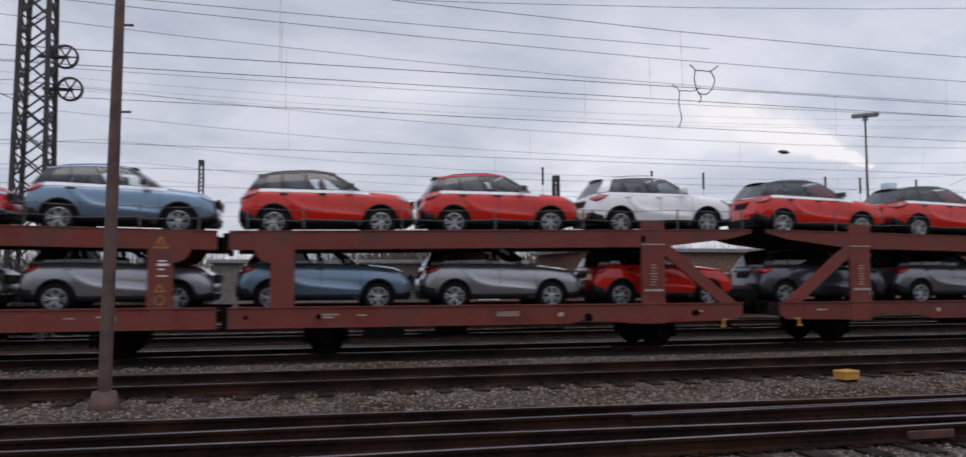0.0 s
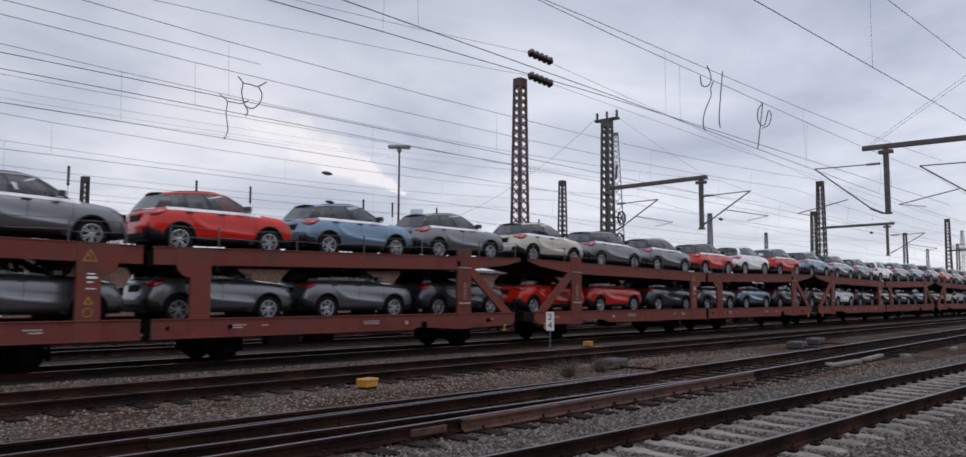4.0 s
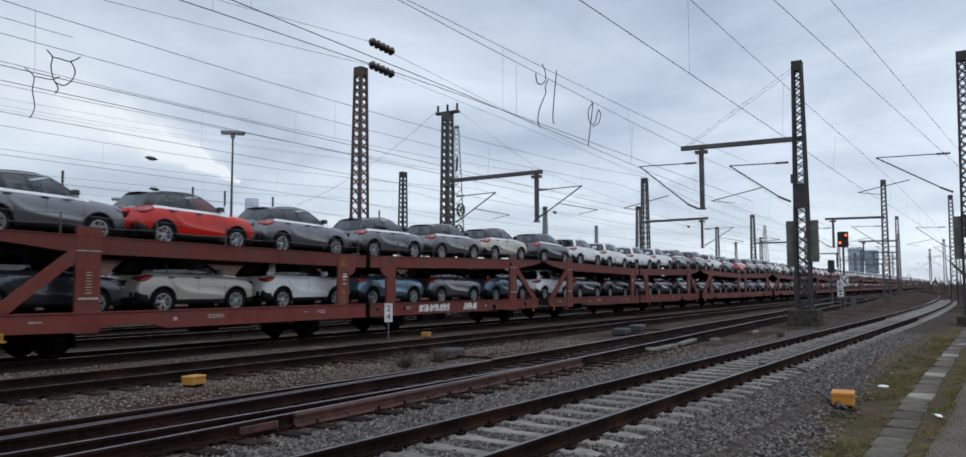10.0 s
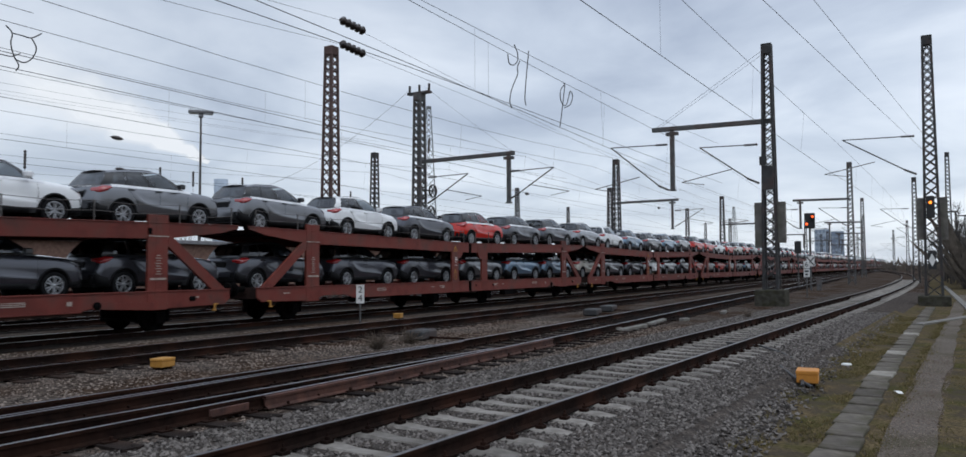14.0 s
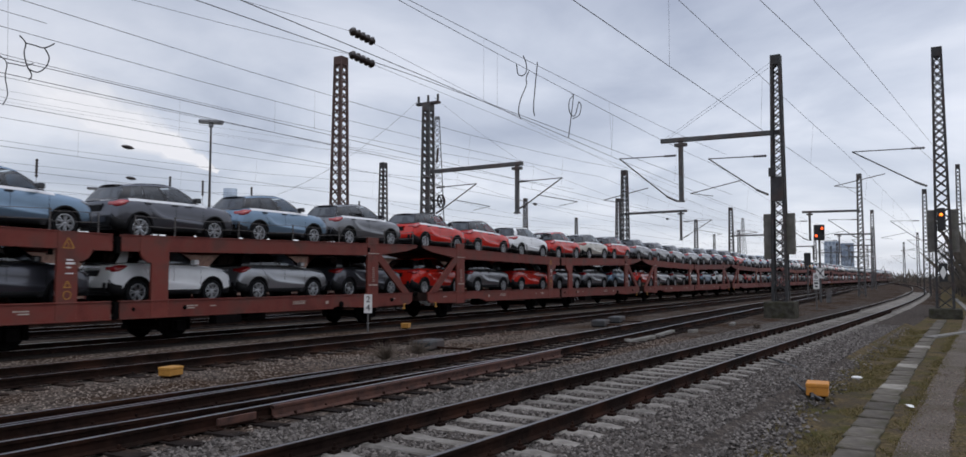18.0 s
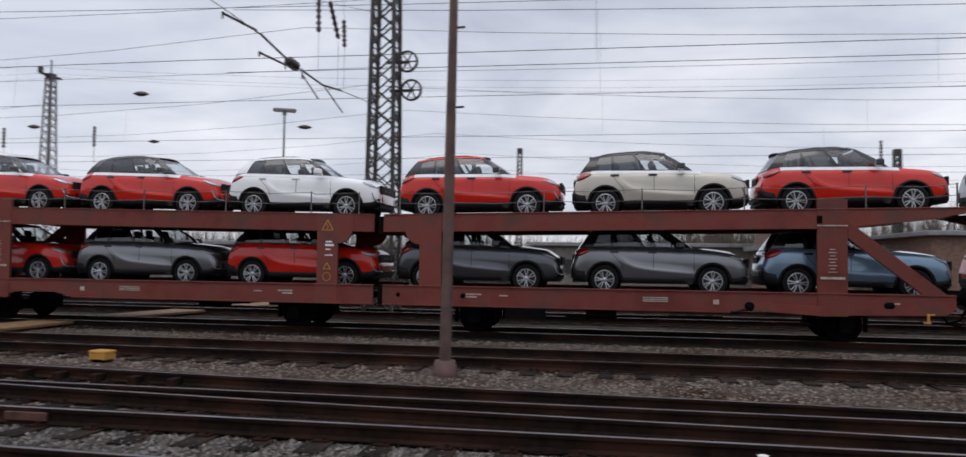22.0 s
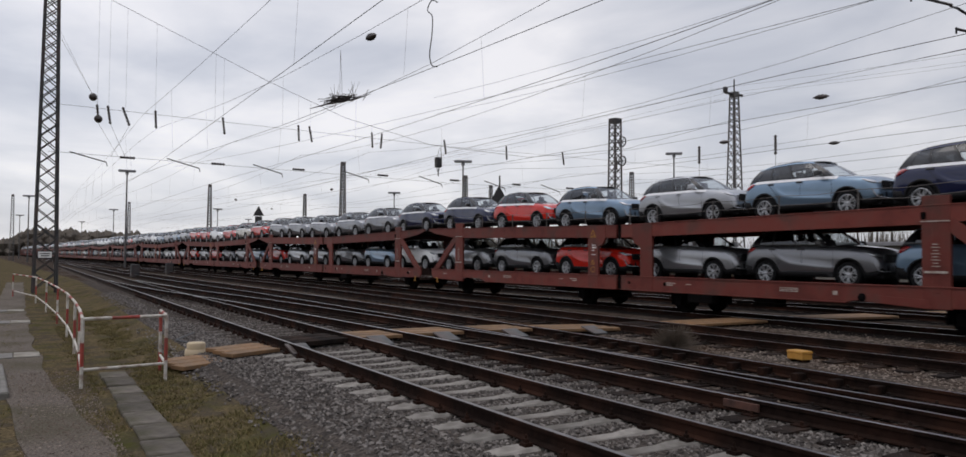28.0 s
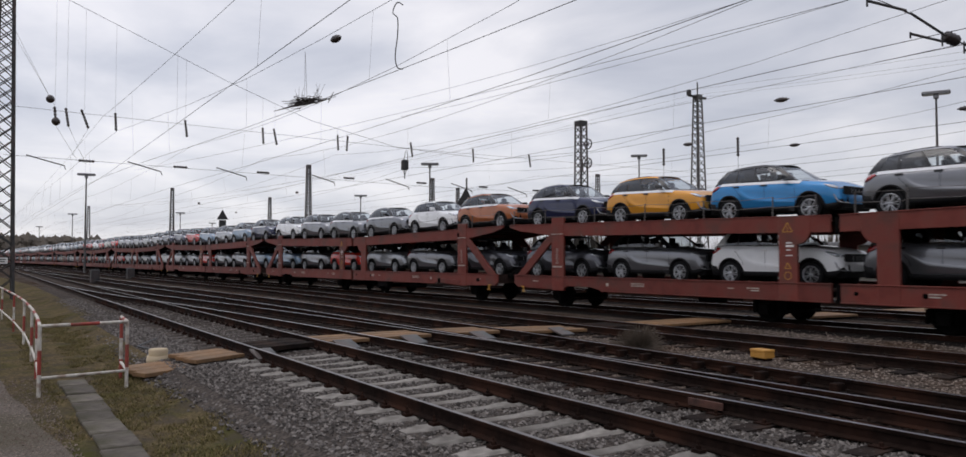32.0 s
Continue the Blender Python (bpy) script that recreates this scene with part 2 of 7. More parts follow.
M_PLANK = material("ochre_board", (0.175, 0.092, 0.038), 0.8, 0, 0.3, 5, 0.4, 40, tint=(0.14, 0.09, 0.05), tint_amount=0.6, tint_scale=2, random_amount=0.2)
M_STEEL_GREY = material("grey_steel", (0.085, 0.086, 0.086), 0.7, 0.1, 0.3, 4, 0.2, 40, tint=(0.10, 0.055, 0.04), tint_amount=0.6, tint_scale=1.2)
M_STEEL_DARK = material("dark_painted_steel", (0.032, 0.032, 0.033), 0.7, 0.1, 0.35, 4, 0.2, 40, tint=(0.09, 0.05, 0.04), tint_amount=0.5, tint_scale=1.5)
M_STEEL_BROWN = material("rust_brown_steel", (0.085, 0.05, 0.045), 0.7, 0.2, 0.35, 4, 0.2, 40, tint=(0.14, 0.08, 0.06), tint_amount=0.6, tint_scale=1.5)
M_PYLON = material("pale_galvanised_steel", (0.16, 0.165, 0.17), 0.6, 0.3, 0.2, 3)
M_WIRE = material("copper_wire", (0.035, 0.033, 0.034), 0.5, 0.5, 0.2, 3)
M_INSUL = material("brown_porcelain", (0.035, 0.025, 0.022), 0.3, 0, 0.2, 10)
M_WAGON = material("wagon_red_oxide", (0.156, 0.031, 0.022), 0.55, 0, 0.35, 1.6, 0.25, 25, tint=(0.075, 0.032, 0.025), tint_amount=0.85, tint_scale=1.6, random_amount=0.14, spec=0.3)
# deck floors and end beams, darker than the side beams
M_WAGON_DARK = material("wagon_dark_brown", (0.035, 0.021, 0.018), 0.85, 0, 0.4, 3, 0.2, 30, spec=0.15)
# brake dust on the running gear, darkened to imitate the shade under the train
M_UNDER = material("shaded_brake_dust_black", (0.004, 0.0035, 0.0035), 0.9, 0, 0.4, 6, 0.2, 30, spec=0.05)
M_CABLE = material("galvanised_rope", (0.12, 0.11, 0.105), 0.5, 0.6, 0.2, 5)
M_TYRE = material("tyre_rubber", (0.009, 0.009, 0.010), 0.8, 0, 0.3, 20, spec=0.12)
M_RIM = material("alloy_rim", (0.42, 0.43, 0.45), 0.38, 0.8, 0.08, 5)
M_RIM_DARK = material("rim_black", (0.02, 0.02, 0.022), 0.4, 0.4, 0.2, 5)
M_CLAD = material("black_plastic_trim", (0.010, 0.010, 0.011), 0.6, 0, 0.2, 20, 0.1, 200, spec=0.15)
# white strip colour that paints the sky's reflection on upper-deck car shoulders
M_SKY_GLINT = material("white_sky_glint", (0.66, 0.67, 0.69), 0.35, 0, 0.06, 4, 0.15, 6, tint=(0.5, 0.5, 0.52), tint_amount=0.5, tint_scale=3)
M_GLASS = glass("clear_tinted_glass", (0.60, 0.65, 0.67), 0.5)
M_GLASS_DARK = glass("privacy_glass", (0.045, 0.05, 0.055), 0.1)
M_LAMP = material("headlamp_lens", (0.42, 0.44, 0.47), 0.12, 0.6, 0.15, 20, coat=1.0)
M_TAIL = material("red_lamp_lens", (0.30, 0.012, 0.014), 0.15, 0, 0.2, 20, coat=1.0)
M_SEAT = material("dark_interior", (0.02, 0.02, 0.021), 0.85, 0, 0.3, 10)
M_WHITE = material("white_paint", (0.72, 0.71, 0.69), 0.6, 0, 0.1, 6, tint=(0.35, 0.33, 0.30), tint_amount=0.5, tint_scale=3)
M_STENCIL = material("faded_white_stencil", (0.40, 0.35, 0.31), 0.7, 0, 0.2, 20, tint=(0.2, 0.1, 0.08), tint_amount=0.6, tint_scale=9)
M_REDPAINT = material("red_paint", (0.42, 0.05, 0.035), 0.6, 0, 0.2, 6, tint=(0.25, 0.05, 0.04), tint_amount=0.5, tint_scale=3)
M_ORANGE_BOX = material("orange_box_paint", (0.50, 0.20, 0.022), 0.6, 0, 0.15, 6, tint=(0.3, 0.13, 0.03), tint_amount=0.4, tint_scale=5)
M_FENCE_WHITE = material("worn_white_paint", (0.50, 0.47, 0.42), 0.7, 0, 0.15, 12, tint=(0.20, 0.13, 0.09), tint_amount=0.8, tint_scale=7)
M_FENCE_RED = material("worn_red_paint", (0.28, 0.04, 0.028), 0.7, 0, 0.2, 12, tint=(0.14, 0.05, 0.035), tint_amount=0.8, tint_scale=7)
M_DRUM = material("beige_plastic", (0.42, 0.33, 0.21), 0.6, 0, 0.15, 8, tint=(0.25, 0.19, 0.12), tint_amount=0.5, tint_scale=4)
M_BALLAST = material("grey_ballast_bed", (0.074, 0.063, 0.056), 0.95, 0, 0.7, 22, 1.0, 30, tint=(0.04, 0.037, 0.035), tint_amount=0.7, tint_scale=5, spec=0.0)
M_OLD_SLEEPER = material("brown_steel_sleeper", (0.055, 0.045, 0.039), 0.9, 0, 0.4, 10, 0.4, 50, random_amount=0.25, spec=0.05)
M_YELLOW = material("yellow_paint", (0.42, 0.20, 0.03), 0.6, 0, 0.2, 6, tint=(0.3, 0.16, 0.04), tint_amount=0.6, tint_scale=6)
M_BLACK = material("black_paint", (0.015, 0.015, 0.016), 0.6, 0, 0.2, 6)
M_CONCRETE = material("weathered_concrete", (0.15, 0.14, 0.128), 0.9, 0, 0.3, 4, 0.4, 50, tint=(0.10, 0.10, 0.07), tint_amount=0.6, tint_scale=1.5)
M_BASE = material("mossy_dark_concrete", (0.060, 0.056, 0.046), 0.95, 0, 0.4, 5, 0.4, 50, tint=(0.035, 0.036, 0.018), tint_amount=0.7, tint_scale=3, spec=0.05)
M_TWIG = material("dry_twig", (0.10, 0.075, 0.055), 0.9, 0, 0.3, 10)
M_BARK = material("bare_wood", (0.055, 0.048, 0.043), 0.9, 0, 0.3, 5)
M_BRICK = material("brown_brick_wall", (0.17, 0.10, 0.075), 0.9, 0, 0.3, 5, 0.4, 40)
M_HEDGE = material("winter_scrub", (0.10, 0.083, 0.066), 0.95, 0, 0.4, 2, 0.6, 10)
M_ROOFING = material("grey_roof_sheet", (0.20, 0.20, 0.21), 0.7, 0, 0.2, 3)
M_FACADE = material("pale_blue_cladding", (0.36, 0.42, 0.50), 0.7, 0, 0.15, 0.2)
M_FACADE_DARK = material("blue_grey_cladding", (0.22, 0.27, 0.35), 0.7, 0, 0.15, 0.2)
M_RED_GLOW = glow("red_signal_light", (1.0, 0.10, 0.02), 3.0)
M_AMBER_GLOW = glow("amber_signal_light", (1.0, 0.24, 0.02), 2.5)
M_LENS_OFF = material("grey_lamp_glass", (0.55, 0.57, 0.60), 0.3, 0, 0.1, 3)
PAINT = {}
for nm, c, met in (("red", (0.52, 0.016, 0.008), 0.0), ("white", (0.78, 0.79, 0.80), 0.0), ("silver", (0.33, 0.34, 0.36), 0.75),
                   ("grey", (0.185, 0.19, 0.205), 0.75), ("dgrey", (0.085, 0.088, 0.105), 0.7), ("blue", (0.165, 0.25, 0.345), 0.6),
                   ("navy", (0.012, 0.017, 0.055), 0.2), ("beige", (0.50, 0.47, 0.41), 0.2), ("brown", (0.36, 0.11, 0.04), 0.3),
                   ("orange", (0.60, 0.26, 0.025), 0.2), ("bright", (0.02, 0.20, 0.46), 0.3), ("black", (0.012, 0.012, 0.014), 0.0)):
    PAINT[nm] = material(nm + "_car_paint", c, 0.33, met, 0.03, 3, coat=1.0, spec=0.1)


# ---- mesh building ----
class Geo:
    """Collects vertices and faces of one mesh."""

    def __init__(self):
        self.v, self.f, self.m, self.s = [], [], [], []

    def add(self, verts, faces, mat=0, smooth=False):
        o = len(self.v)
        self.v.extend([tuple(p) for p in verts])
        for f in faces:
            self.f.append([i + o for i in f])
            self.m.append(mat)
            self.s.append(smooth)
        return self

    def box(self, c, s, mat=0, rot=(0, 0, 0)):
        m = Matrix.Translation(c) @ Euler([radians(a) for a in rot]).to_matrix().to_4x4()
        vs = [m @ Vector((x * s[0] / 2, y * s[1] / 2, z * s[2] / 2)) for x in (-1, 1) for y in (-1, 1) for z in (-1, 1)]
        return self.add(vs, [(0, 1, 3, 2), (4, 6, 7, 5), (0, 4, 5, 1), (2, 3, 7, 6), (0, 2, 6, 4), (1, 5, 7, 3)], mat)

    def bar(self, p, q, w, h=None, mat=0):
        """A square bar from p to q."""
        p, q = Vector(p), Vector(q)
        d = q - p
        h = h or w
        up = Vector((0, 0, 1)) if abs(d.normalized().z) < 0.95 else Vector((0, 1, 0))
        a = d.cross(up).normalized() * w / 2
        b = a.cross(d).normalized() * h / 2
        vs = [p - a - b, p + a - b, p + a + b, p - a + b, q - a - b, q + a - b, q + a + b, q - a + b]
        return self.add(vs, [(3, 2, 1, 0), (4, 5, 6, 7), (0, 1, 5, 4), (1, 2, 6, 5), (2, 3, 7, 6), (3, 0, 4, 7)], mat)

    def tube(self, pts, r, n=6, mat=0, cap=True):
        pts = [Vector(p) for p in pts]
        rings = []
        for i, p in enumerate(pts):
            d = (pts[min(i + 1, len(pts) - 1)] - pts[max(i - 1, 0)]).normalized()
            up = Vector((0, 0, 1)) if abs(d.z) < 0.95 else Vector((1, 0, 0))
            a = d.cross(up).normalized()
            b = a.cross(d)
            rr = r[i] if isinstance(r, (list, tuple)) else r
            rings.append([p + (a * math.cos(2 * math.pi * k / n) + b * math.sin(2 * math.pi * k / n)) * rr for k in range(n)])
        vs = [v for ring in rings for v in ring]
        fs = [(i * n + k, i * n + (k + 1) % n, (i + 1) * n + (k + 1) % n, (i + 1) * n + k) for i in range(len(pts) - 1) for k in range(n)]
        self.add(vs, fs, mat, True)
        if cap:
            self.add(rings[0], [list(range(n))], mat)
            self.add(rings[-1], [list(range(n))[::-1]], mat)
        return self

    def lathe(self, prof, n=24, mat=0, axis="y", c=(0, 0, 0), smooth=True):
        """Turns (radius, height) pairs round an axis."""
        vs, fs = [], []
        for r, h in prof:
            for k in range(n):
                a = 2 * math.pi * k / n
                x, y = r * math.cos(a), r * math.sin(a)
                p = {"y": (x, h, y), "z": (x, y, h), "x": (h, x, y)}[axis]
                vs.append((p[0] + c[0], p[1] + c[1], p[2] + c[2]))
        for i in range(len(prof) - 1):
            for k in range(n):
                fs.append((i * n + k, i * n + (k + 1) % n, (i + 1) * n + (k + 1) % n, (i + 1) * n + k))
        return self.add(vs, fs, mat, smooth)

    def prism(self, pts, y0, y1, mat=0):
        """An outline in x and z, carried from y0 to y1."""
        n = len(pts)
        vs = [(x, y0, z) for x, z in pts] + [(x, y1, z) for x, z in pts]
        fs = [list(range(n)), list(range(n, 2 * n))[::-1]] + [(i, i + n, (i + 1) % n + n, (i + 1) % n) for i in range(n)]
        return self.add(vs, fs, mat)

    def grid(self, rows, mat=0, smooth=True, flip=False):
        n = len(rows[0])
        fs = []
        for i in range(len(rows) - 1):
            for k in range(n - 1):
                q = (i * n + k, i * n + k + 1, (i + 1) * n + k + 1, (i + 1) * n + k)
                fs.append(q[::-1] if flip else q)
        return self.add([p for r in rows for p in r], fs, mat, smooth)

    def mesh(self, name, mats, bevel=0.0, merge=False):
        me = bpy.data.meshes.new(name)
        me.from_pydata(self.v, [], self.f)
        for m in mats:
            me.materials.append(m)
        me.polygons.foreach_set("material_index", self.m)
        me.polygons.foreach_set("use_smooth", self.s)
        if bevel or merge:
            bm = bmesh.new()
            bm.from_mesh(me)
            bmesh.ops.remove_doubles(bm, verts=bm.verts, dist=0.0005)
            bmesh.ops.recalc_face_normals(bm, faces=bm.faces)
            if bevel:
                ed = [e for e in bm.edges if len(e.link_faces) == 2 and e.calc_face_angle(0) > 0.6]
                bmesh.ops.bevel(bm, geom=ed, offset=bevel, segments=1, affect="EDGES", clamp_overlap=True)
            bm.to_mesh(me)
            bm.free()
        me.update()
        return me


def part(name, me, parent=None, label="", at=None):
    """One mesh object, under a thing or a part."""
    ob = new(name, me)
    if parent is not None:
        ob.parent = parent
    if at is not None:
        ob.matrix_basis = at
    if label:
        tagged(ob, label)
    return ob


def thing(name, label, category, group="", kind="", at=None, me=None):
    ob = new(name, me)
    if at is not None:
        ob.matrix_basis = at
    return tagged(ob, label, category, group, kind)


# ---- plan of the tracks ----
def near_y(x):
    """Axis of the near track."""
    y = 5.24 - 0.0405 * x
    return y + (0.0004 * (x - 40) ** 2 if x > 40 else 0.0)


def smooth_line(knots):
    """A smooth plan line through (x, y) knots."""
    xs = [k[0] for k in knots]
    ys = [k[1] for k in knots]

    def at(x):
        if x <= xs[0]:
            return ys[0] + (ys[1] - ys[0]) / (xs[1] - xs[0]) * (x - xs[0])
        for i in range(len(xs) - 1):
            if x <= xs[i + 1]:
                h = xs[i + 1] - xs[i]
                u = (x - xs[i]) / h
                m0 = (ys[i + 1] - ys[max(i - 1, 0)]) / (xs[i + 1] - xs[max(i - 1, 0)])
                j = min(i + 2, len(xs) - 1)
                m1 = (ys[j] - ys[i]) / (xs[j] - xs[i])
                return ((2 * u ** 3 - 3 * u ** 2 + 1) * ys[i] + (u ** 3 - 2 * u ** 2 + u) * h * m0
                        + (-2 * u ** 3 + 3 * u ** 2) * ys[i + 1] + (u ** 3 - u ** 2) * h * m1)
        return ys[-1] + (ys[-1] - ys[-2]) / (xs[-1] - xs[-2]) * (x - xs[-1])

    return at


main_y = smooth_line([(-90, 8.7), (-50, 7.5), (-38, 7.75), (-27, 8.35), (-15, 8.6), (-5, 8.5), (13, 8.5), (35, 9.2), (60, 9.9), (150, 12.5), (400, 16)])
branch_y = smooth_line([(-300, 14.5), (-54, 11.0), (-31, 10.9), (-15, 10.35), (-4, 9.5), (2, 9.2), (8, 8.85), (15, 8.62), (20, 8.6)])
third_y = smooth_line([(-300, 16.0), (-45, 15.2), (-16, 14.1), (0, 14.0), (30, 14.0), (100, 14.4), (400, 15)])
TRAIN_Y, TRAIN_Z = 19.3, -0.06
GZ = -0.2


def straight_y(y0):
    return lambda x: y0


def edge_u(x):
    """Outer edge of the near track's ballast, from the track's axis."""
    return float(np.interp(x, [-42, -24, -14, -9, -3, 9.5, 14.3, 22, 32, 43, 60], [-1.9, -2.1, -2.55, -2.45, -2.7, -2.95, -2.65, -2.4, -2.35, -2.6, -2.7]))


def slab_u(x):
    """Axis of the slab row beside the footpath."""
    return float(np.interp(x, [-14, -8, 7, 10, 15, 25, 42], [-3.77, -3.8, -3.82, -3.78, -3.63, -3.5, -3.3]))


def ground_z(x, y):
    """Height of the ground sheet."""
    u = y - near_y(max(-60, min(60, x)))
    if u < -2.3:
        k = min(1.0, (-2.3 - u) / 0.6)
        return GZ - 0.05 - 0.1 * k
    return GZ


RAIL_PROFILE = [(-0.072, -0.165), (0.072, -0.165), (0.072, -0.152), (0.014, -0.13), (0.011, -0.045), (0.035, -0.036), (0.036, -0.006), (0.028, 0.0), (-0.028, 0.0), (-0.036, -0.006), (-0.035, -0.036), (-0.011, -0.045), (-0.014, -0.13), (-0.072, -0.152)]


def rail_mesh(fy, off, x0, x1, step, drop=0.0):
    g = Geo()
    n = len(RAIL_PROFILE)
    xs = list(np.arange(x0, x1 + step * 0.5, step))
    vs = []
    for x in xs:
        y = fy(x)
        d = Vector((0.2, fy(x + 0.1) - fy(x - 0.1), 0)).normalized()
        nx, ny = -d.y, d.x
        for a, z in RAIL_PROFILE:
            vs.append((x + nx * (a + off), y + ny * (a + off), z - drop))
    g.v = vs
    for i in range(len(xs) - 1):
        for k in range(n):
            g.f.append((i * n + k, (i + 1) * n + k, (i + 1) * n + (k + 1) % n, i * n + (k + 1) % n))
            g.m.append(1 if k == 7 else 0)
            g.s.append(False)
    return g


def track(name, label, fy, x0, x1, sleeper_me, gap, n_range, rail_mats=(None, None), drop=0.0, old=None):
    """Rails and sleepers of one track; sleepers inside n_range are pieces of their own."""
    top = thing(name, label, "railway track", kind="structure")
    for off in (-0.7525, 0.7525):
        step = 2.0
        part("rail", rail_mesh(fy, off, x0, x1, step, drop).mesh("rail", [rail_mats[0] or M_RAIL, rail_mats[1] or M_RAIL_TOP]), top)
    rest = Geo()
    src = [v.co[:] for v in sleeper_me.vertices], [list(p.vertices) for p in sleeper_me.polygons]
    rnd = random.Random(len(label))
    x = x0
    while x < x1:
        a = math.atan2(fy(x + 0.1) - fy(x - 0.1), 0.2)
        m = pose(x + rnd.uniform(-0.02, 0.02), fy(x) + rnd.uniform(-0.03, 0.03), -0.165 - drop + rnd.uniform(-0.008, 0.004), 0, 0, math.degrees(a) + rnd.uniform(-0.6, 0.6))
        if n_range[0] <= x <= n_range[1]:
            part("sleeper", old if old and x < -14.6 else sleeper_me, top, at=m)
        elif abs(x) < 110:
            rest.add([m @ Vector(v) for v in src[0]], src[1], len(sleeper_me.materials) if old and x < -14.6 else 0)
        x += gap
    if rest.v:
        tagged(part("sleepers_far_off", rest.mesh("sleepers_far_off", list(sleeper_me.materials) + (list(old.materials) if old else [])), top), kind="stuff")
    return top


def concrete_sleeper():
    """Pre-stressed sleeper with sloping shoulders and rail fastenings."""
    g = Geo()
    st = [(-1.3, 0.15, -0.03), (-1.05, 0.15, -0.004), (-0.45, 0.14, -0.004), (-0.25, 0.115, -0.02), (0.25, 0.115, -0.02), (0.45, 0.14, -0.004), (1.05, 0.15, -0.004), (1.3, 0.15, -0.03)]
    rows = []
    for y, w, z in st:
        rows.append([(-w, y, -0.2), (-w * 0.93, y, z - 0.03), (-w * 0.72, y, z), (w * 0.72, y, z), (w * 0.93, y, z - 0.03), (w, y, -0.2)])
    g.grid(rows, 0, False)
    for r in (rows[0], rows[-1]):
        g.add(r, [list(range(6))])
    for s in (-0.7525, 0.7525):
        for d in (-0.14, 0.14):
            g.box((0, s + d, 0.015), (0.11, 0.09, 0.035), 1)
            g.lathe([(0.028, 0.0), (0.028, 0.045), (0.012, 0.05), (0.012, 0.085), (0.0, 0.087)], 6, 1, "z", (0, s + d, 0.02), False)
    return g.mesh("sleeper", [M_SLEEPER, M_RAIL])


def timber_sleeper(half=1.3):
    g = Geo().box((0, 0, -0.085), (0.25, half * 2, 0.16))
    for s in (-0.7525, 0.7525):
        g.box((0, s, 0.004), (0.16, 0.34, 0.018), 1)
        for d in (-0.12, 0.12):
            g.lathe([(0.022, 0.0), (0.022, 0.04), (0.0, 0.05)], 6, 1, "z", (0.03, s + d, 0.01), False)
    return g.mesh("sleeper", [M_TIMBER, M_RAIL])


# ---- ground ----
def build_ground():
    xs = sorted({*range(-60, 61, 2), *(-3000, -1500, -800, -400, -250, -150, -100, -80, 80, 100, 150, 250, 400, 800, 1500, 3000)})
    us = [-3000, -800, -300, -120, -60, -30, -15, -8, -5.6, -4.9, -4.1, -3.65, -3.2, -2.9, -2.6, -2.3, -1.8, 0, 2.4, 3, 6, 9, 12, 16, 20, 26, 34, 50, 90, 200, 600, 3000]
    g = Geo()
    rows = []
    for x in xs:
        xc = max(-60, min(60, x))
        rows.append([(x, u + near_y(xc), ground_z(x, u + near_y(xc))) for u in us])
    g.grid(rows, 0, False, True)
    n = len(us) - 1
    mats = []
    for i in range(len(xs) - 1):
        for k in range(n):
            uc = (us[k] + us[k + 1]) / 2
            edge = edge_u(xs[i] + 1)
            mats.append(1 if uc < edge or uc > 40 else (2 if uc < 2.4 and -60 < xs[i] < 60 else 0))
    g.m = mats
    tagged(part("ground", g.mesh("ground", [M_GROUND, M_GRASS, M_BALLAST])), "gravelled railway yard ground with grass verge", "ground", kind="structure")


build_ground()


# path beside the near track
def strip(name, label, u0, u1, x0, x1, z, mat, category, step=2.0):
    rows = []
    for x in np.arange(x0, x1 + 0.1, step):
        y = 5.24 - 0.0405 * x
        a = u0(x) if callable(u0) else u0
        wob = 0.08 * noise.noise((x * 0.6, a * 0.1, 0))
        b = u1(x) if callable(u1) else u1
        wob2 = 0.09 * noise.noise((x * 0.6, 0.4, 5))
        rows.append([(x, y + a + wob, z), (x, y + b + wob2, z)])
    g = Geo().grid(rows, 0, False, True)
    lower = [[(p[0], p[1], z - 0.1) for p in r] for r in rows]
    g.grid([[r[0] for r in rows], [r[0] for r in lower]], 0, False)
    g.grid([[r[1] for r in lower], [r[1] for r in rows]], 0, False)
    return tagged(part(name, g.mesh(name, [mat])), label, category, kind="structure")


strip("path", "worn gravelly asphalt footpath beside the near track", lambda x: float(np.interp(x, [-30, -18, -13, -9, 5], [-5.9, -5.6, -5.25, -5.0, -4.65])), lambda x: float(np.interp(x, [-31, -18, -13, -9, -6], [-4.95, -4.8, -4.6, -4.25, -4.18])), -60, 60, -0.335, M_TARMAC, "path", 0.5)
# near-black strips put the train's shade into the ballast's colour, over oily grime
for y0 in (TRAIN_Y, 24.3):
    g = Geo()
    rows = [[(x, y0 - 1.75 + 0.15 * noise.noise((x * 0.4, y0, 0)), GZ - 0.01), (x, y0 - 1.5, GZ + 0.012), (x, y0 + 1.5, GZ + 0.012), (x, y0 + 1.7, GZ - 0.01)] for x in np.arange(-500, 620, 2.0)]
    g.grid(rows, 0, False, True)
    tagged(part("track_bed", g.mesh("track_bed", [M_BED])), "oily ballast bed with shade painted into its black", "track bed", kind="structure")

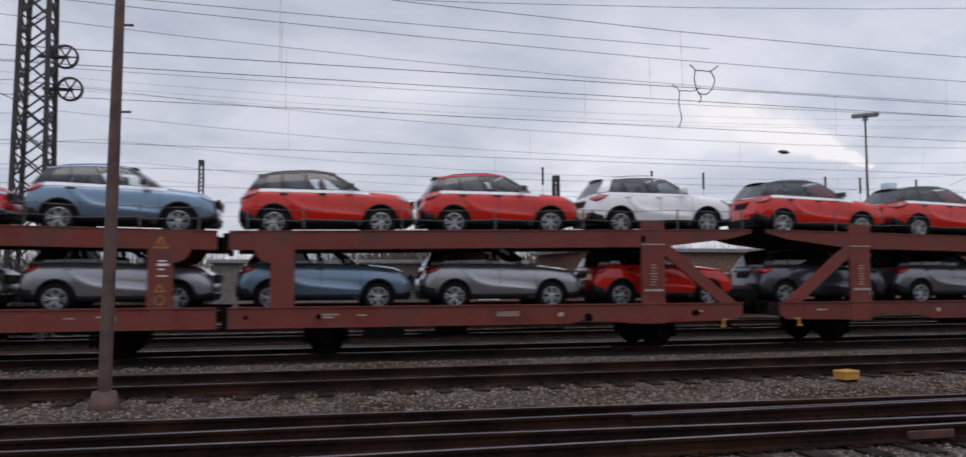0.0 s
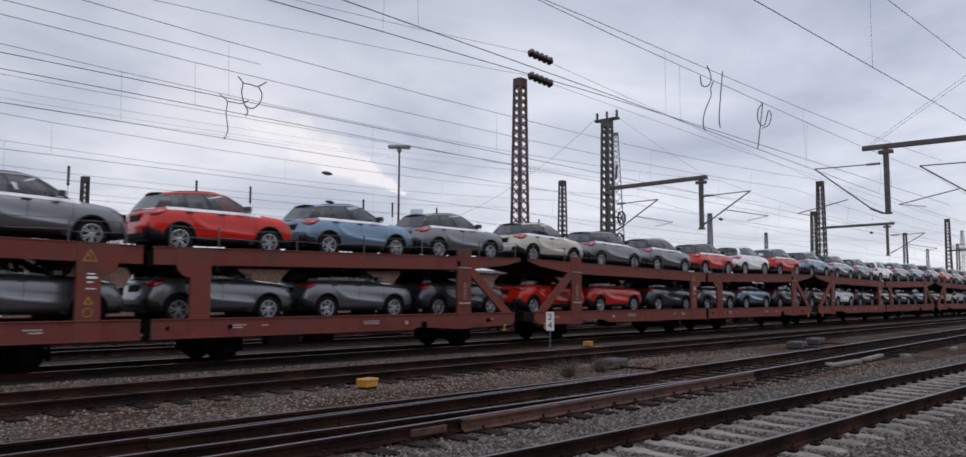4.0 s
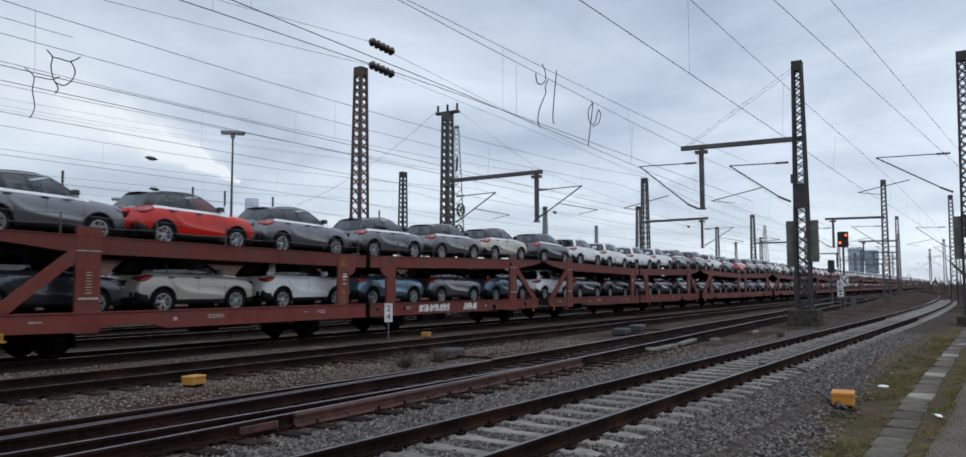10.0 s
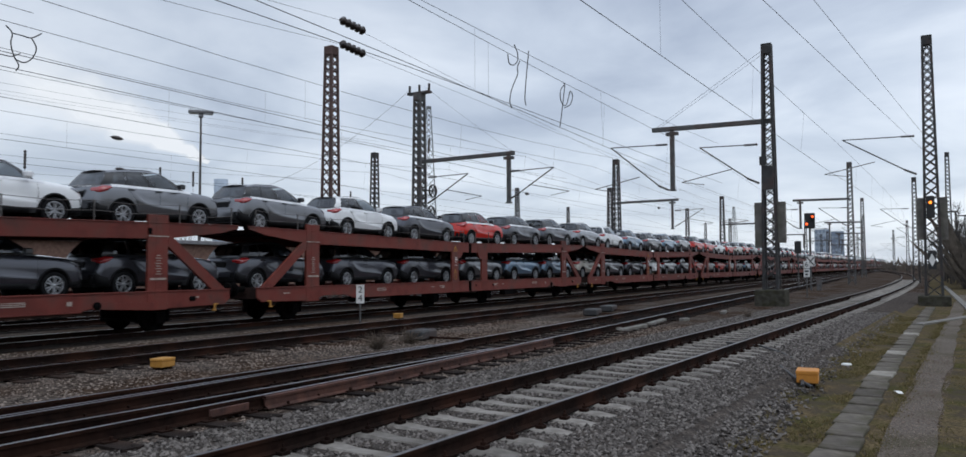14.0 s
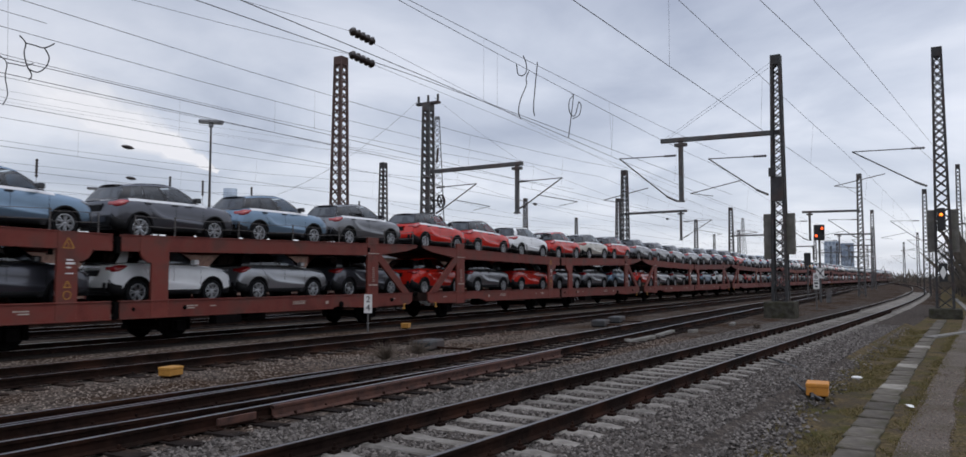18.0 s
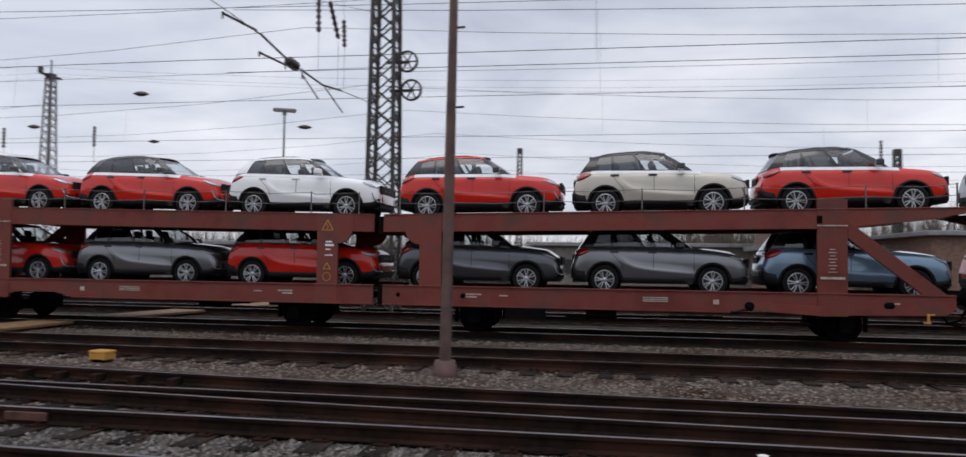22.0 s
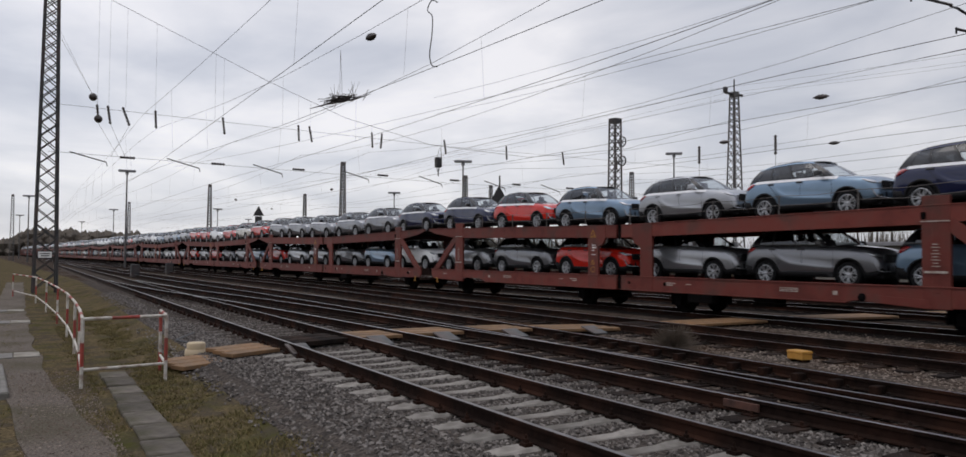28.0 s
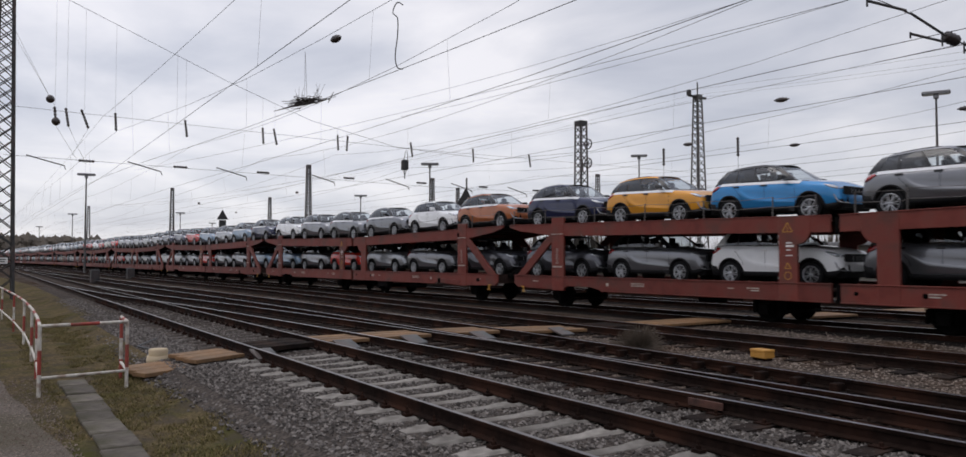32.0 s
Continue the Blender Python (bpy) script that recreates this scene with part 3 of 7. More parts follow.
N_SLEEPER = concrete_sleeper()
O_SLEEPER = N_SLEEPER.copy()
O_SLEEPER.materials[0] = M_OLD_SLEEPER
T_SLEEPER = timber_sleeper()
TRACK_N = track("track_near", "near railway track on pale concrete sleepers", near_y, -140, 320, N_SLEEPER, 0.6, (-36, 46), rail_mats=(None, M_RAIL_DULL), old=O_SLEEPER)
TRACK_P = track("track_main", "second railway track with brown rusty rails on timber sleepers", main_y, -52, 320, T_SLEEPER, 0.63, (-14, 20))
TRACK_Q = track("track_branch", "branch track running into the second track at points", branch_y, -200, 14, T_SLEEPER, 0.63, (-24, -15), drop=0.003)
TRACK_R = track("track_third", "third railway track sunk in dirty ballast", third_y, -300, 320, T_SLEEPER, 0.63, (0.5, 0.6))
TRACK_T = track("track_train", "railway track under the car train", straight_y(TRAIN_Y), -500, 620, T_SLEEPER, 0.63, (0.5, 0.6), drop=-TRAIN_Z)
TRACK_B = track("track_behind", "railway track behind the car train", straight_y(24.3), -500, 620, T_SLEEPER, 0.63, (0.5, 0.6))
TRACK_C = track("track_far", "far sidings track behind the car train", straight_y(29.0), -500, 620, T_SLEEPER, 0.63, (0.5, 0.6))


# ---- overhead line: masts, arms, wires ----
def lattice(h, w0, w1, leg=0.115, step=0.9, brace=0.045, mat=0, cap=True):
    """A tapered four-legged lattice column standing on z = 0."""
    g = Geo()
    cor = ((-1, -1), (1, -1), (1, 1), (-1, 1))

    def half(z):
        return (w0 + (w1 - w0) * z / h) / 2

    for sx, sy in cor:
        g.bar((sx * half(0), sy * half(0), 0), (sx * half(h), sy * half(h), h), leg, leg, mat)
    z, k = 0.15, 0
    while z < h - 0.2:
        z2 = min(h, z + max(step * 0.45, half(z) * 2 * 0.85))
        a, b = half(z), half(z2)
        for i in range(4):
            p, q = cor[i], cor[(i + 1) % 4]
            for p, q in ((p, q), (q, p)):
                g.bar((p[0] * a, p[1] * a, z), (q[0] * b, q[1] * b, z2), brace, brace, mat)
        z, k = z2, k + 1
    if cap:
        g.box((0, 0, h - 0.2), (w1 + leg, w1 + leg, 0.46), mat)
    return g


def insulator(p, q, r=0.07, n=5, mat=0):
    """Ribbed porcelain between two points."""
    g = Geo()
    p, q = Vector(p), Vector(q)
    pts, rs = [], []
    for i in range(n * 2 + 1):
        pts.append(p.lerp(q, i / (n * 2)))
        rs.append(r if i % 2 else r * 0.45)
    return g.tube(pts, rs, 8, mat)


def mast(x, y, h, w0, w1, mat, label, base_z=-0.2, plinth=0.0, turn=0.0):
    top = thing("catenary_mast", label, "mast", "catenary masts", at=pose(x, y, base_z + plinth, 0, 0, turn))
    part("lattice_column", lattice(h - plinth, w0, w1).mesh("lattice_column", [mat]), top)
    if plinth:
        part("foundation", Geo().box((0, 0, -plinth / 2 + 0.05), (w0 + 0.7, w0 + 0.7, plinth + 0.3)).mesh("foundation", [M_BASE], 0.04), top)
    return top


def world_part(name, g, mats, parent, label="", bevel=0.0):
    """A part given in world metres, under a thing that is only moved and turned."""
    inv = parent.matrix_basis.inverted()
    g.v = [tuple(inv @ Vector(v)) for v in g.v]
    return part(name, g.mesh(name, mats, bevel), parent, label)


def weights(x, y, z0, z1, parent):
    g = Geo()
    n = int((z1 - z0) / 0.11)
    for k in range(n):
        g.box((x, y, z0 + 0.11 * (k + 0.5)), (0.34, 0.36 - 0.03 * (k % 3 == 0), 0.095))
    g.box((x, y, (z0 + z1) / 2), (0.05, 0.36, z1 - z0))
    tagged(world_part("tension_weight", g, [M_CONCRETE], parent, "stack of concrete tension weights"), kind="stuff")


def cantilever(x, y_mast, y_out, z_top, z_low, parent, s=0.0):
    """Stay tube, slanting tube and registration arm with insulators."""
    d = 1 if y_out > y_mast else -1
    g = Geo()
    g.tube([(x, y_mast + d * 0.8, z_top - 0.05), (x, y_out, z_top)], 0.028, 6)
    g.tube([(x, y_mast + d * 0.7, z_low + 0.25), (x, y_out, z_top)], 0.035, 6)
    g.tube([(x, y_out - d * 1.5, z_low + 0.75), (x, y_out + d * 0.9, z_low + 0.25)], 0.024, 6)
    g.tube([(x, y_out + d * 0.9, z_low + 0.25), (x, y_out - d * 0.2, z_low + 0.08)], 0.016, 5)
    world_part("cantilever", g, [M_STEEL_GREY], parent)
    world_part("insulator", insulator((x, y_mast + d * 0.25, z_top - 0.06), (x, y_mast + d * 0.85, z_top - 0.05)), [M_INSUL], parent)
    world_part("insulator", insulator((x, y_mast + d * 0.2, z_low), (x, y_mast + d * 0.75, z_low + 0.27)), [M_INSUL], parent)


def arm_with_post(x, y_mast, y_out, y_post, z_arm, z_end, parent):
    """Outrigger beam with a hanging post."""
    g = Geo()
    g.bar((x, y_mast, z_arm), (x, y_out, z_arm + 0.06), 0.2, 0.22)
    world_part("outrigger_beam", g, [M_STEEL_GREY], parent, "", 0.01)
    g = Geo()
    g.bar((x, y_post, z_arm), (x, y_post, z_end), 0.2, 0.2)
    g.box((x, y_post, z_arm - 0.2), (0.22, 0.6, 0.16))
    g.box((x, y_post, z_end), (0.3, 0.3, 0.08))
    world_part("drop_post", g, [M_STEEL_GREY], parent, "", 0.01)


def wheels_on_mast(x, y, z, parent, r=0.36):
    """Spoked wheel facing along the y axis, on a bracket."""
    g = Geo().lathe([(r * 0.83, -0.04), (r, -0.05), (r, 0.05), (r * 0.83, 0.04), (r * 0.83, -0.04)], 24, 0, "y", (x, y, z))
    world_part("tension_wheel", g, [M_STEEL_DARK], parent, "spoked tensioning wheel")
    for k in range(3):
        dx, dz = r * 0.87 * math.cos(math.pi * k / 3), r * 0.87 * math.sin(math.pi * k / 3)
        world_part("spoke", Geo().bar((x - dx, y, z - dz), (x + dx, y, z + dz), 0.04, 0.04), [M_STEEL_DARK], parent)
    world_part("wheel_bracket", Geo().bar((x + 0.06, y + 0.08, z), (x - 0.75, y + 0.08, z), 0.09, 0.09), [M_STEEL_DARK], parent)


# row at x = 38 and beyond
m_d = mast(37.9, 6.55, 12.2, 0.62, 0.34, M_STEEL_DARK, "dark steel lattice mast on a concrete block beside the tracks", -0.2, 0.55)
arm_with_post(37.9, 6.45, 12.1, 11.1, 8.4, 5.4, m_d)
cantilever(37.9, 11.1, 14.3, 7.75, 5.4, m_d)
cantilever(37.9, 6.8, 9.75, 7.4, 5.5, m_d)
weights(37.9, 6.05, 2.7, 4.6, m_d)
weights(37.9, 7.05, 2.5, 4.6, m_d)
world_part("signal_plate", Geo().box((37.55, 6.55, 5.7), (0.2, 0.5, 1.1)).box((37.5, 6.75, 6.5), (0.15, 0.3, 0.4)), [M_STEEL_DARK], m_d)
world_part("stay_rope", Geo().tube([(37.9, 6.55, 11.9), (37.9, 12.0, 8.5)], 0.007, 5).tube([(37.9, 6.55, 11.7), (37.9, 11.8, 8.5)], 0.007, 5), [M_WIRE], m_d)

m_e = mast(44.5, 0.05, 13.4, 0.72, 0.36, M_STEEL_DARK, "dark steel lattice mast beside the footpath", -0.3, 0.25)
cantilever(44.5, 0.45, 4.0, 8.2, 6.2, m_e)
weights(44.5, -0.45, 2.9, 5.0, m_e)
weights(44.5, 0.55, 2.9, 5.0, m_e)
world_part("signal_plate", Geo().box((44.1, 0.1, 1.9), (0.1, 0.35, 0.9)), [M_BLACK], m_e)
for dz, sg in ((0.22, 1), (-0.22, -1)):
    world_part("signal_mark", Geo().add([(44.04, -0.05, 1.9), (44.04, 0.25, 1.9), (44.04, 0.1, 1.9 + dz * 1.5)], [(0, 1, 2)]), [M_WHITE], m_e)
world_part("signal_head", Geo().box((44.05, 0.1, 4.5), (0.22, 0.36, 1.1)), [M_BLACK], m_e, "black signal head", 0.03)
world_part("signal_light", Geo().lathe([(0.0, -0.02), (0.075, -0.02), (0.075, 0.1)], 14, 0, "x", (43.93, 0.1, 4.72)), [M_AMBER_GLOW], m_e, "lit amber lamp")

m_b = mast(38.0, 26.4, 12.2, 0.66, 0.42, M_STEEL_GREY, "grey steel lattice mast behind the car train", -0.2)
arm_with_post(38.0, 26.3, 20.0, 20.35, 7.9, 5.2, m_b)
cantilever(38.0, 20.5, 17.6, 7.0, 5.4, m_b)
cantilever(38.0, 26.0, 23.0, 7.0, 5.4, m_b)
g = Geo().box((38, 26.4, 12.05), (0.3, 1.6, 0.14))
for dy in (-0.7, 0.0, 0.7):
    g.bar((38, 26.4 + dy, 12.1), (38, 26.4 + dy, 12.55), 0.1, 0.1)
world_part("switch_head", g, [M_STEEL_DARK], m_b)
wheels_on_mast(38.7, 25.9, 6.2, m_b, 0.4)
wheels_on_mast(38.5, 25.9, 4.9, m_b, 0.4)

m_a = mast(33.1, 29.0, 14.2, 0.80, 0.46, M_STEEL_BROWN, "rust-brown steel lattice mast behind the car train", -0.2)
for z, yy in ((14.15, 28.5), (15.5, 28.5)):
    world_part("insulator", insulator((33.3, yy, z + 0.06), (35.4, yy, z - 0.06), 0.27, 5), [M_INSUL], m_a, "large brown ribbed insulator")

for i, (x, y, h) in enumerate(((84, 6.9, 12.0), (130, 9.0, 12.0), (176, 12.0, 12.0), (222, 15.5, 12.0), (268, 20.0, 12.0))):
    m = mast(x, y, h, 0.6, 0.34, M_STEEL_GREY, "grey steel lattice mast between the far tracks", -0.2)
    arm_with_post(x, y, y + 5.3, y + 4.6, 8.2, 5.4, m)
    cantilever(x, y + 4.6, y + 7.4, 7.4, 5.4, m)
    cantilever(x, y, y + 2.9, 7.4, 5.5, m)
for i, (x, y, h) in enumerate(((73, 27.0, 12.4), (120, 27.5, 12.4), (168, 28, 12.4), (214, 28, 12.4), (262, 28, 12.4))):
    m = mast(x, y, h, 0.8, 0.45, M_STEEL_DARK, "dark steel lattice mast behind the far end of the train", -0.2)
    arm_with_post(x, y, y - 6.2, y - 5.6, 7.9, 5.2, m)
    cantilever(x, y - 5.6, y - 8.5, 7.0, 5.4, m)
for i, (x, y, h) in enumerate(((97, -1.6, 14.0), (92, 1.5, 11.0), (140, 1.6, 11.5), (190, 4.5, 11.5), (240, 9.0, 11.5))):
    m = mast(x, y, h, 0.6, 0.32, M_STEEL_DARK, "dark steel lattice mast beside the curving near track", -0.25)
    if i:
        cantilever(x, y + 0.3, y + 3.2, 7.6, 5.6, m)
for x, y, h in ((150, 41, 13), (205, 45, 14), (60, 47, 13), (115, 60, 15), (170, 75, 16), (95, 36, 12), (240, 60, 15), (300, 34, 13), (320, 12, 13)):
    mast(x, y, h, 0.8, 0.45, M_STEEL_DARK, "far dark steel lattice mast in the sidings", -0.2)

# left part of the yard
m_f = mast(-7.5, 24.9, 16.0, 0.95, 0.6, M_STEEL_DARK, "dark steel lattice mast with spoked tension wheels", -0.2)
wheels_on_mast(-6.7, 24.7, 8.15, m_f)
wheels_on_mast(-6.55, 24.7, 7.2, m_f)
X_SPAN = -7.5
g = Geo().tube([(X_SPAN, 24.5, 6.6), (X_SPAN, 20.7, 6.32)], 0.012, 5).tube([(X_SPAN, 18.0, 6.2), (X_SPAN, 16.9, 6.26)], 0.014, 5).tube([(X_SPAN, 15.7, 6.44), (X_SPAN, 12.2, 6.5), (X_SPAN, 6.0, 6.6)], 0.009, 5)
for a, b in (((14.02, 6.37), (15.46, 6.46)), ((15.66, 6.44), (16.98, 6.26)), ((15.62, 6.03), (16.95, 6.1)), ((17.95, 6.21), (19.3, 6.16)), ((19.3, 6.16), (20.7, 6.32))):
    g.tube([(X_SPAN, *a), (X_SPAN, *b)], 0.026, 6)
for a, b in (((14.02, 6.4), (14.02, 6.26)), ((15.62, 6.06), (15.62, 5.94)), ((16.96, 6.3), (16.96, 6.0)), ((17.95, 6.26), (17.95, 6.0)), ((18.0, 6.1), (19.02, 5.74)), ((19.46, 6.14), (20.84, 5.74)), ((15.4, 6.43), (15.8, 6.43))):
    g.tube([(X_SPAN, *a), (X_SPAN, *b)], 0.019, 5)
world_part("cross_span_arm", g, [M_STEEL_DARK], m_f)
for y, z, l in ((17.35, 6.23, 0.26), (12.55, 6.49, 0.32)):
    world_part("insulator", insulator((X_SPAN, y - l, z), (X_SPAN, y + l, z - 0.02), 0.13, 3), [M_INSUL], m_f)
for p, q in (((18.9, 8.4), (18.95, 7.45)), ((19.7, 8.5), (20.4, 7.7)), ((20.8, 8.35), (20.9, 7.6))):
    world_part("insulator", insulator((X_SPAN, *p), (X_SPAN, *q), 0.075, 6), [M_INSUL], m_f)
    world_part("hanger", Geo().tube([(X_SPAN, p[0], p[1]), (X_SPAN, p[0], 9.65)], 0.005, 4).tube([(X_SPAN, q[0], q[1]), (X_SPAN, q[0], 6.4)], 0.005, 4), [M_WIRE], m_f)
world_part("span_rope", Geo().tube([(X_SPAN, 24.6, 9.9), (X_SPAN, 19.8, 9.65), (X_SPAN, 12.0, 9.75), (X_SPAN, 4.0, 10.2)], 0.007, 5), [M_WIRE], m_f)

m_k = mast(-42, 2.8, 16.0, 0.95, 0.5, M_STEEL_DARK, "dark steel lattice mast beside the near track", -0.25)
world_part("number_board", Geo().box((-41.45, 2.75, 1.55), (0.03, 0.55, 0.28)), [M_WHITE], m_k, "small white board with unreadable bars")
for z, l in ((1.6, 0.4), (1.5, 0.35)):
    world_part("bar", Geo().box((-41.43, 2.75, z), (0.01, l, 0.045)), [M_BLACK], m_k)
m_h = mast(-54, 50, 14.8, 1.0, 0.75, M_STEEL_DARK, "dark steel lattice mast with spoked wheels in the sidings", -0.2)
wheels_on_mast(-53.35, 50.3, 12.4, m_h, 0.5)
wheels_on_mast(-53.35, 50.3, 10.6, m_h, 0.5)
m_g = mast(-54, 67, 19.4, 1.5, 0.6, M_STEEL_GREY, "tall grey lattice feeder mast with a cross-arm", -0.2)
g = Geo().box((-54, 67, 19.0), (0.3, 2.6, 0.16)).box((-54, 65.6, 19.3), (0.35, 0.35, 0.6)).bar((-54, 67, 19.2), (-54, 67, 20.6), 0.1, 0.1)
world_part("cross_arm", g, [M_STEEL_DARK], m_g)
for x, y, h in ((-95, 40, 14), (-100, 62, 14), (-140, 34, 14), (-88, 85, 15), (-150, 55, 14), (-200, 30, 14), (-190, 6, 14), (-130, 1.5, 14), (-120, 80, 15), (-160, -6, 16)):
    mast(x, y, h, 0.8, 0.4, M_STEEL_GREY, "far grey lattice mast in the sidings", -0.2)
mast(-9.5, 80, 13.5, 0.5, 0.4, M_STEEL_DARK, "far dark steel mast in the sidings", -0.2)
mast(21, 62, 10.5, 0.5, 0.4, M_STEEL_DARK, "far dark steel mast in the sidings", -0.2)


# headspan across the yard at x = -42
def headspan():
    top = thing("headspan", "slack steel headspan rope with hanging insulators across the tracks", "overhead line")
    g = Geo().tube([(-42, 2.8, 15.3), (-42, 5.3, 14.2), (-42, 13.1, 11.2), (-42, 17.8, 9.6), (-42, 23.5, 8.5), (-42, 31, 8.3), (-42, 40, 9.6), (-42, 52, 13)], 0.012, 5)
    part("headspan_rope", g.mesh("headspan_rope", [M_WIRE]), top)
    for z in (8.75, 6.45):
        part("cross_rope", Geo().tube([(-42, 2.8, z), (-42, 25, z - 0.25), (-42, 52, z)], 0.009, 5).mesh("cross_rope", [M_WIRE]), top)
    for y, tilt in ((4.85, 0.02), (5.35, 0.04), (6.12, 0.14), (7.5, 0.0), (10.88, 0.03), (15.0, 0.0), (15.7, 0.07), (19.5, 0.0), (20.1, -0.06), (24.5, 0.05), (29.2, 0), (34.0, 0.05), (39, 0)):
        zt = np.interp(y, [2.8, 5.3, 13.1, 17.8, 23.5, 31, 40, 52], [15.3, 14.2, 11.2, 9.6, 8.5, 8.3, 9.6, 13])
        part("hanger", Geo().tube([(-42, y, float(zt)), (-42, y, 8.9)], 0.004, 4).mesh("hanger", [M_WIRE]), top)
        part("insulator", insulator((-42, y - tilt, 8.9), (-42, y + 0.05 + tilt, 8.0), 0.078, 6).mesh("insulator", [M_INSUL]), top)
    for p, q in (((-42, 3.0, 12.3), (-42, 4.6, 9.4)), ((-42, 3.0, 12.6), (-42, 4.85, 8.9)), ((-42, 4.9, 8.0), (-42, 5.9, 6.3)), ((-42, 5.45, 8.0), (-42, 6.2, 6.3)), ((-42, 6.3, 8.0), (-42, 5.5, 6.4))):
        part("stay_rope", Geo().tube([p, q], 0.006, 4).mesh("stay_rope", [M_WIRE]), top)
    for z in (9.25, 8.2):
        part("strain_ball", Geo().lathe([(0.0, -0.2), (0.1, -0.17), (0.19, -0.06), (0.19, 0.06), (0.1, 0.17), (0.0, 0.2)], 12, 0, "z", (-42, 4.65 if z > 9 else 4.9, z)).mesh("strain_ball", [M_INSUL]), top)
    for y in (4.6, 9.0, 13.4, 18.6, 23.6, 28.4, 33):
        part("registration_arm", Geo().tube([(-42, y - 0.9, 6.5), (-42, y + 0.7, 6.1)], 0.03, 6).tube([(-42, y + 0.7, 6.1), (-42, y + 0.75, 5.9)], 0.02, 5).mesh("registration_arm", [M_STEEL_DARK]), top)
        part("insulator", insulator((-42, y + 1.3, 6.4), (-42, y + 2.0, 6.4), 0.08, 5).mesh("insulator", [M_INSUL]), top)


headspan()


# running wires
def catenary(fy, xs, zc, zm, sag, label, every=7.5, r=0.0072):
    top = thing("overhead_wire", label, "overhead line", "overhead wires")
    fc = zc if callable(zc) else straight_y(zc)
    fm = zm if callable(zm) else straight_y(zm)
    con, mes = [], []
    drops = []
    for i in range(len(xs) - 1):
        a, b = xs[i], xs[i + 1]
        n = max(4, int((b - a) / 5))
        st = 0.2 if i % 2 else -0.2
        for k in range(n + (i == len(xs) - 2)):
            u = k / n
            x = a + (b - a) * u
            y = fy(x) + st * (1 - 2 * u)
            con.append((x, y, fc(x)))
            mes.append((x, fy(x), fm(x) - sag * 4 * u * (1 - u)))
        if max(abs(a), abs(b)) < 140:
            m = int((b - a) / every)
            for k in range(1, m):
                u = k / m
                x = a + (b - a) * u
                drops.append(((x, fy(x) + st * (1 - 2 * u), fc(x)), (x, fy(x), fm(x) - sag * 4 * u * (1 - u))))
    part("contact_wire", Geo().tube(con, r, 5).mesh("contact_wire", [M_WIRE]), top)
    part("messenger_wire", Geo().tube(mes, r * 0.9, 5).mesh("messenger_wire", [M_WIRE]), top)
    for p, q in drops:
        part("dropper", Geo().tube([p, q], 0.0026, 4).mesh("dropper", [M_WIRE]), top)


SP = [-360, -314, -268, -226, -180, -134, -88, -42, -8, 38, 84, 130, 176, 222, 268, 314, 360]
def heights(*knots):
    return lambda x: float(np.interp(x, [k[0] for k in knots], [k[1] for k in knots]))


catenary(near_y, [x for x in SP if x < 300], 5.8, heights((-88, 8.5), (-42, 8.65), (-8, 7.7), (38, 7.2)), 0.12, "contact and messenger wires over the near track")
catenary(main_y, SP, heights((-42, 6.05), (-12, 5.78), (5, 5.5), (20, 5.38)), heights((-42, 8.0), (-15, 7.85), (-8, 7.5), (10, 7.05), (38, 7.0)), 0.4, "contact and messenger wires over the second track")
catenary(lambda x: branch_y(min(x, 14)) + 0.25, [-134, -88, -42, -8, 38], 5.6, 7.55, 0.5, "contact and messenger wires over the branch track")
catenary(straight_y(15.4), [-8, 38, 84], 5.5, 6.9, 0.55, "contact and messenger wires between the third and train tracks")
catenary(third_y, SP, 5.4, 7.2, 0.75, "contact and messenger wires over the third track")
catenary(straight_y(19.3), SP, 5.75, 7.7, 0.8, "contact and messenger wires over the car train")
catenary(straight_y(24.3), SP, 5.55, 7.3, 0.9, "contact and messenger wires behind the car train")
catenary(straight_y(29.0), SP, 5.5, 7.4, 0.9, "contact and messenger wires over the far sidings track", 15)
catenary(straight_y(34.5), SP, 5.5, 7.4, 0.9, "contact and messenger wires over the far sidings", 15)
catenary(straight_y(41), SP, 5.5, 7.4, 0.9, "contact and messenger wires over the far sidings", 23)
catenary(straight_y(50), SP, 5.5, 7.6, 0.9, "contact and messenger wires over the far sidings", 23)


def feeder(pts, r, label):
    t = thing("feeder_wire", label, "overhead line")
    part("wire", Geo().tube(pts, r, 5).mesh("wire", [M_WIRE]), t)
    return t


def sagged(p, q, sag, n=10):
    p, q = Vector(p), Vector(q)
    return [p.lerp(q, k / n) - Vector((0, 0, sag * 4 * (k / n) * (1 - k / n))) for k in range(n + 1)]


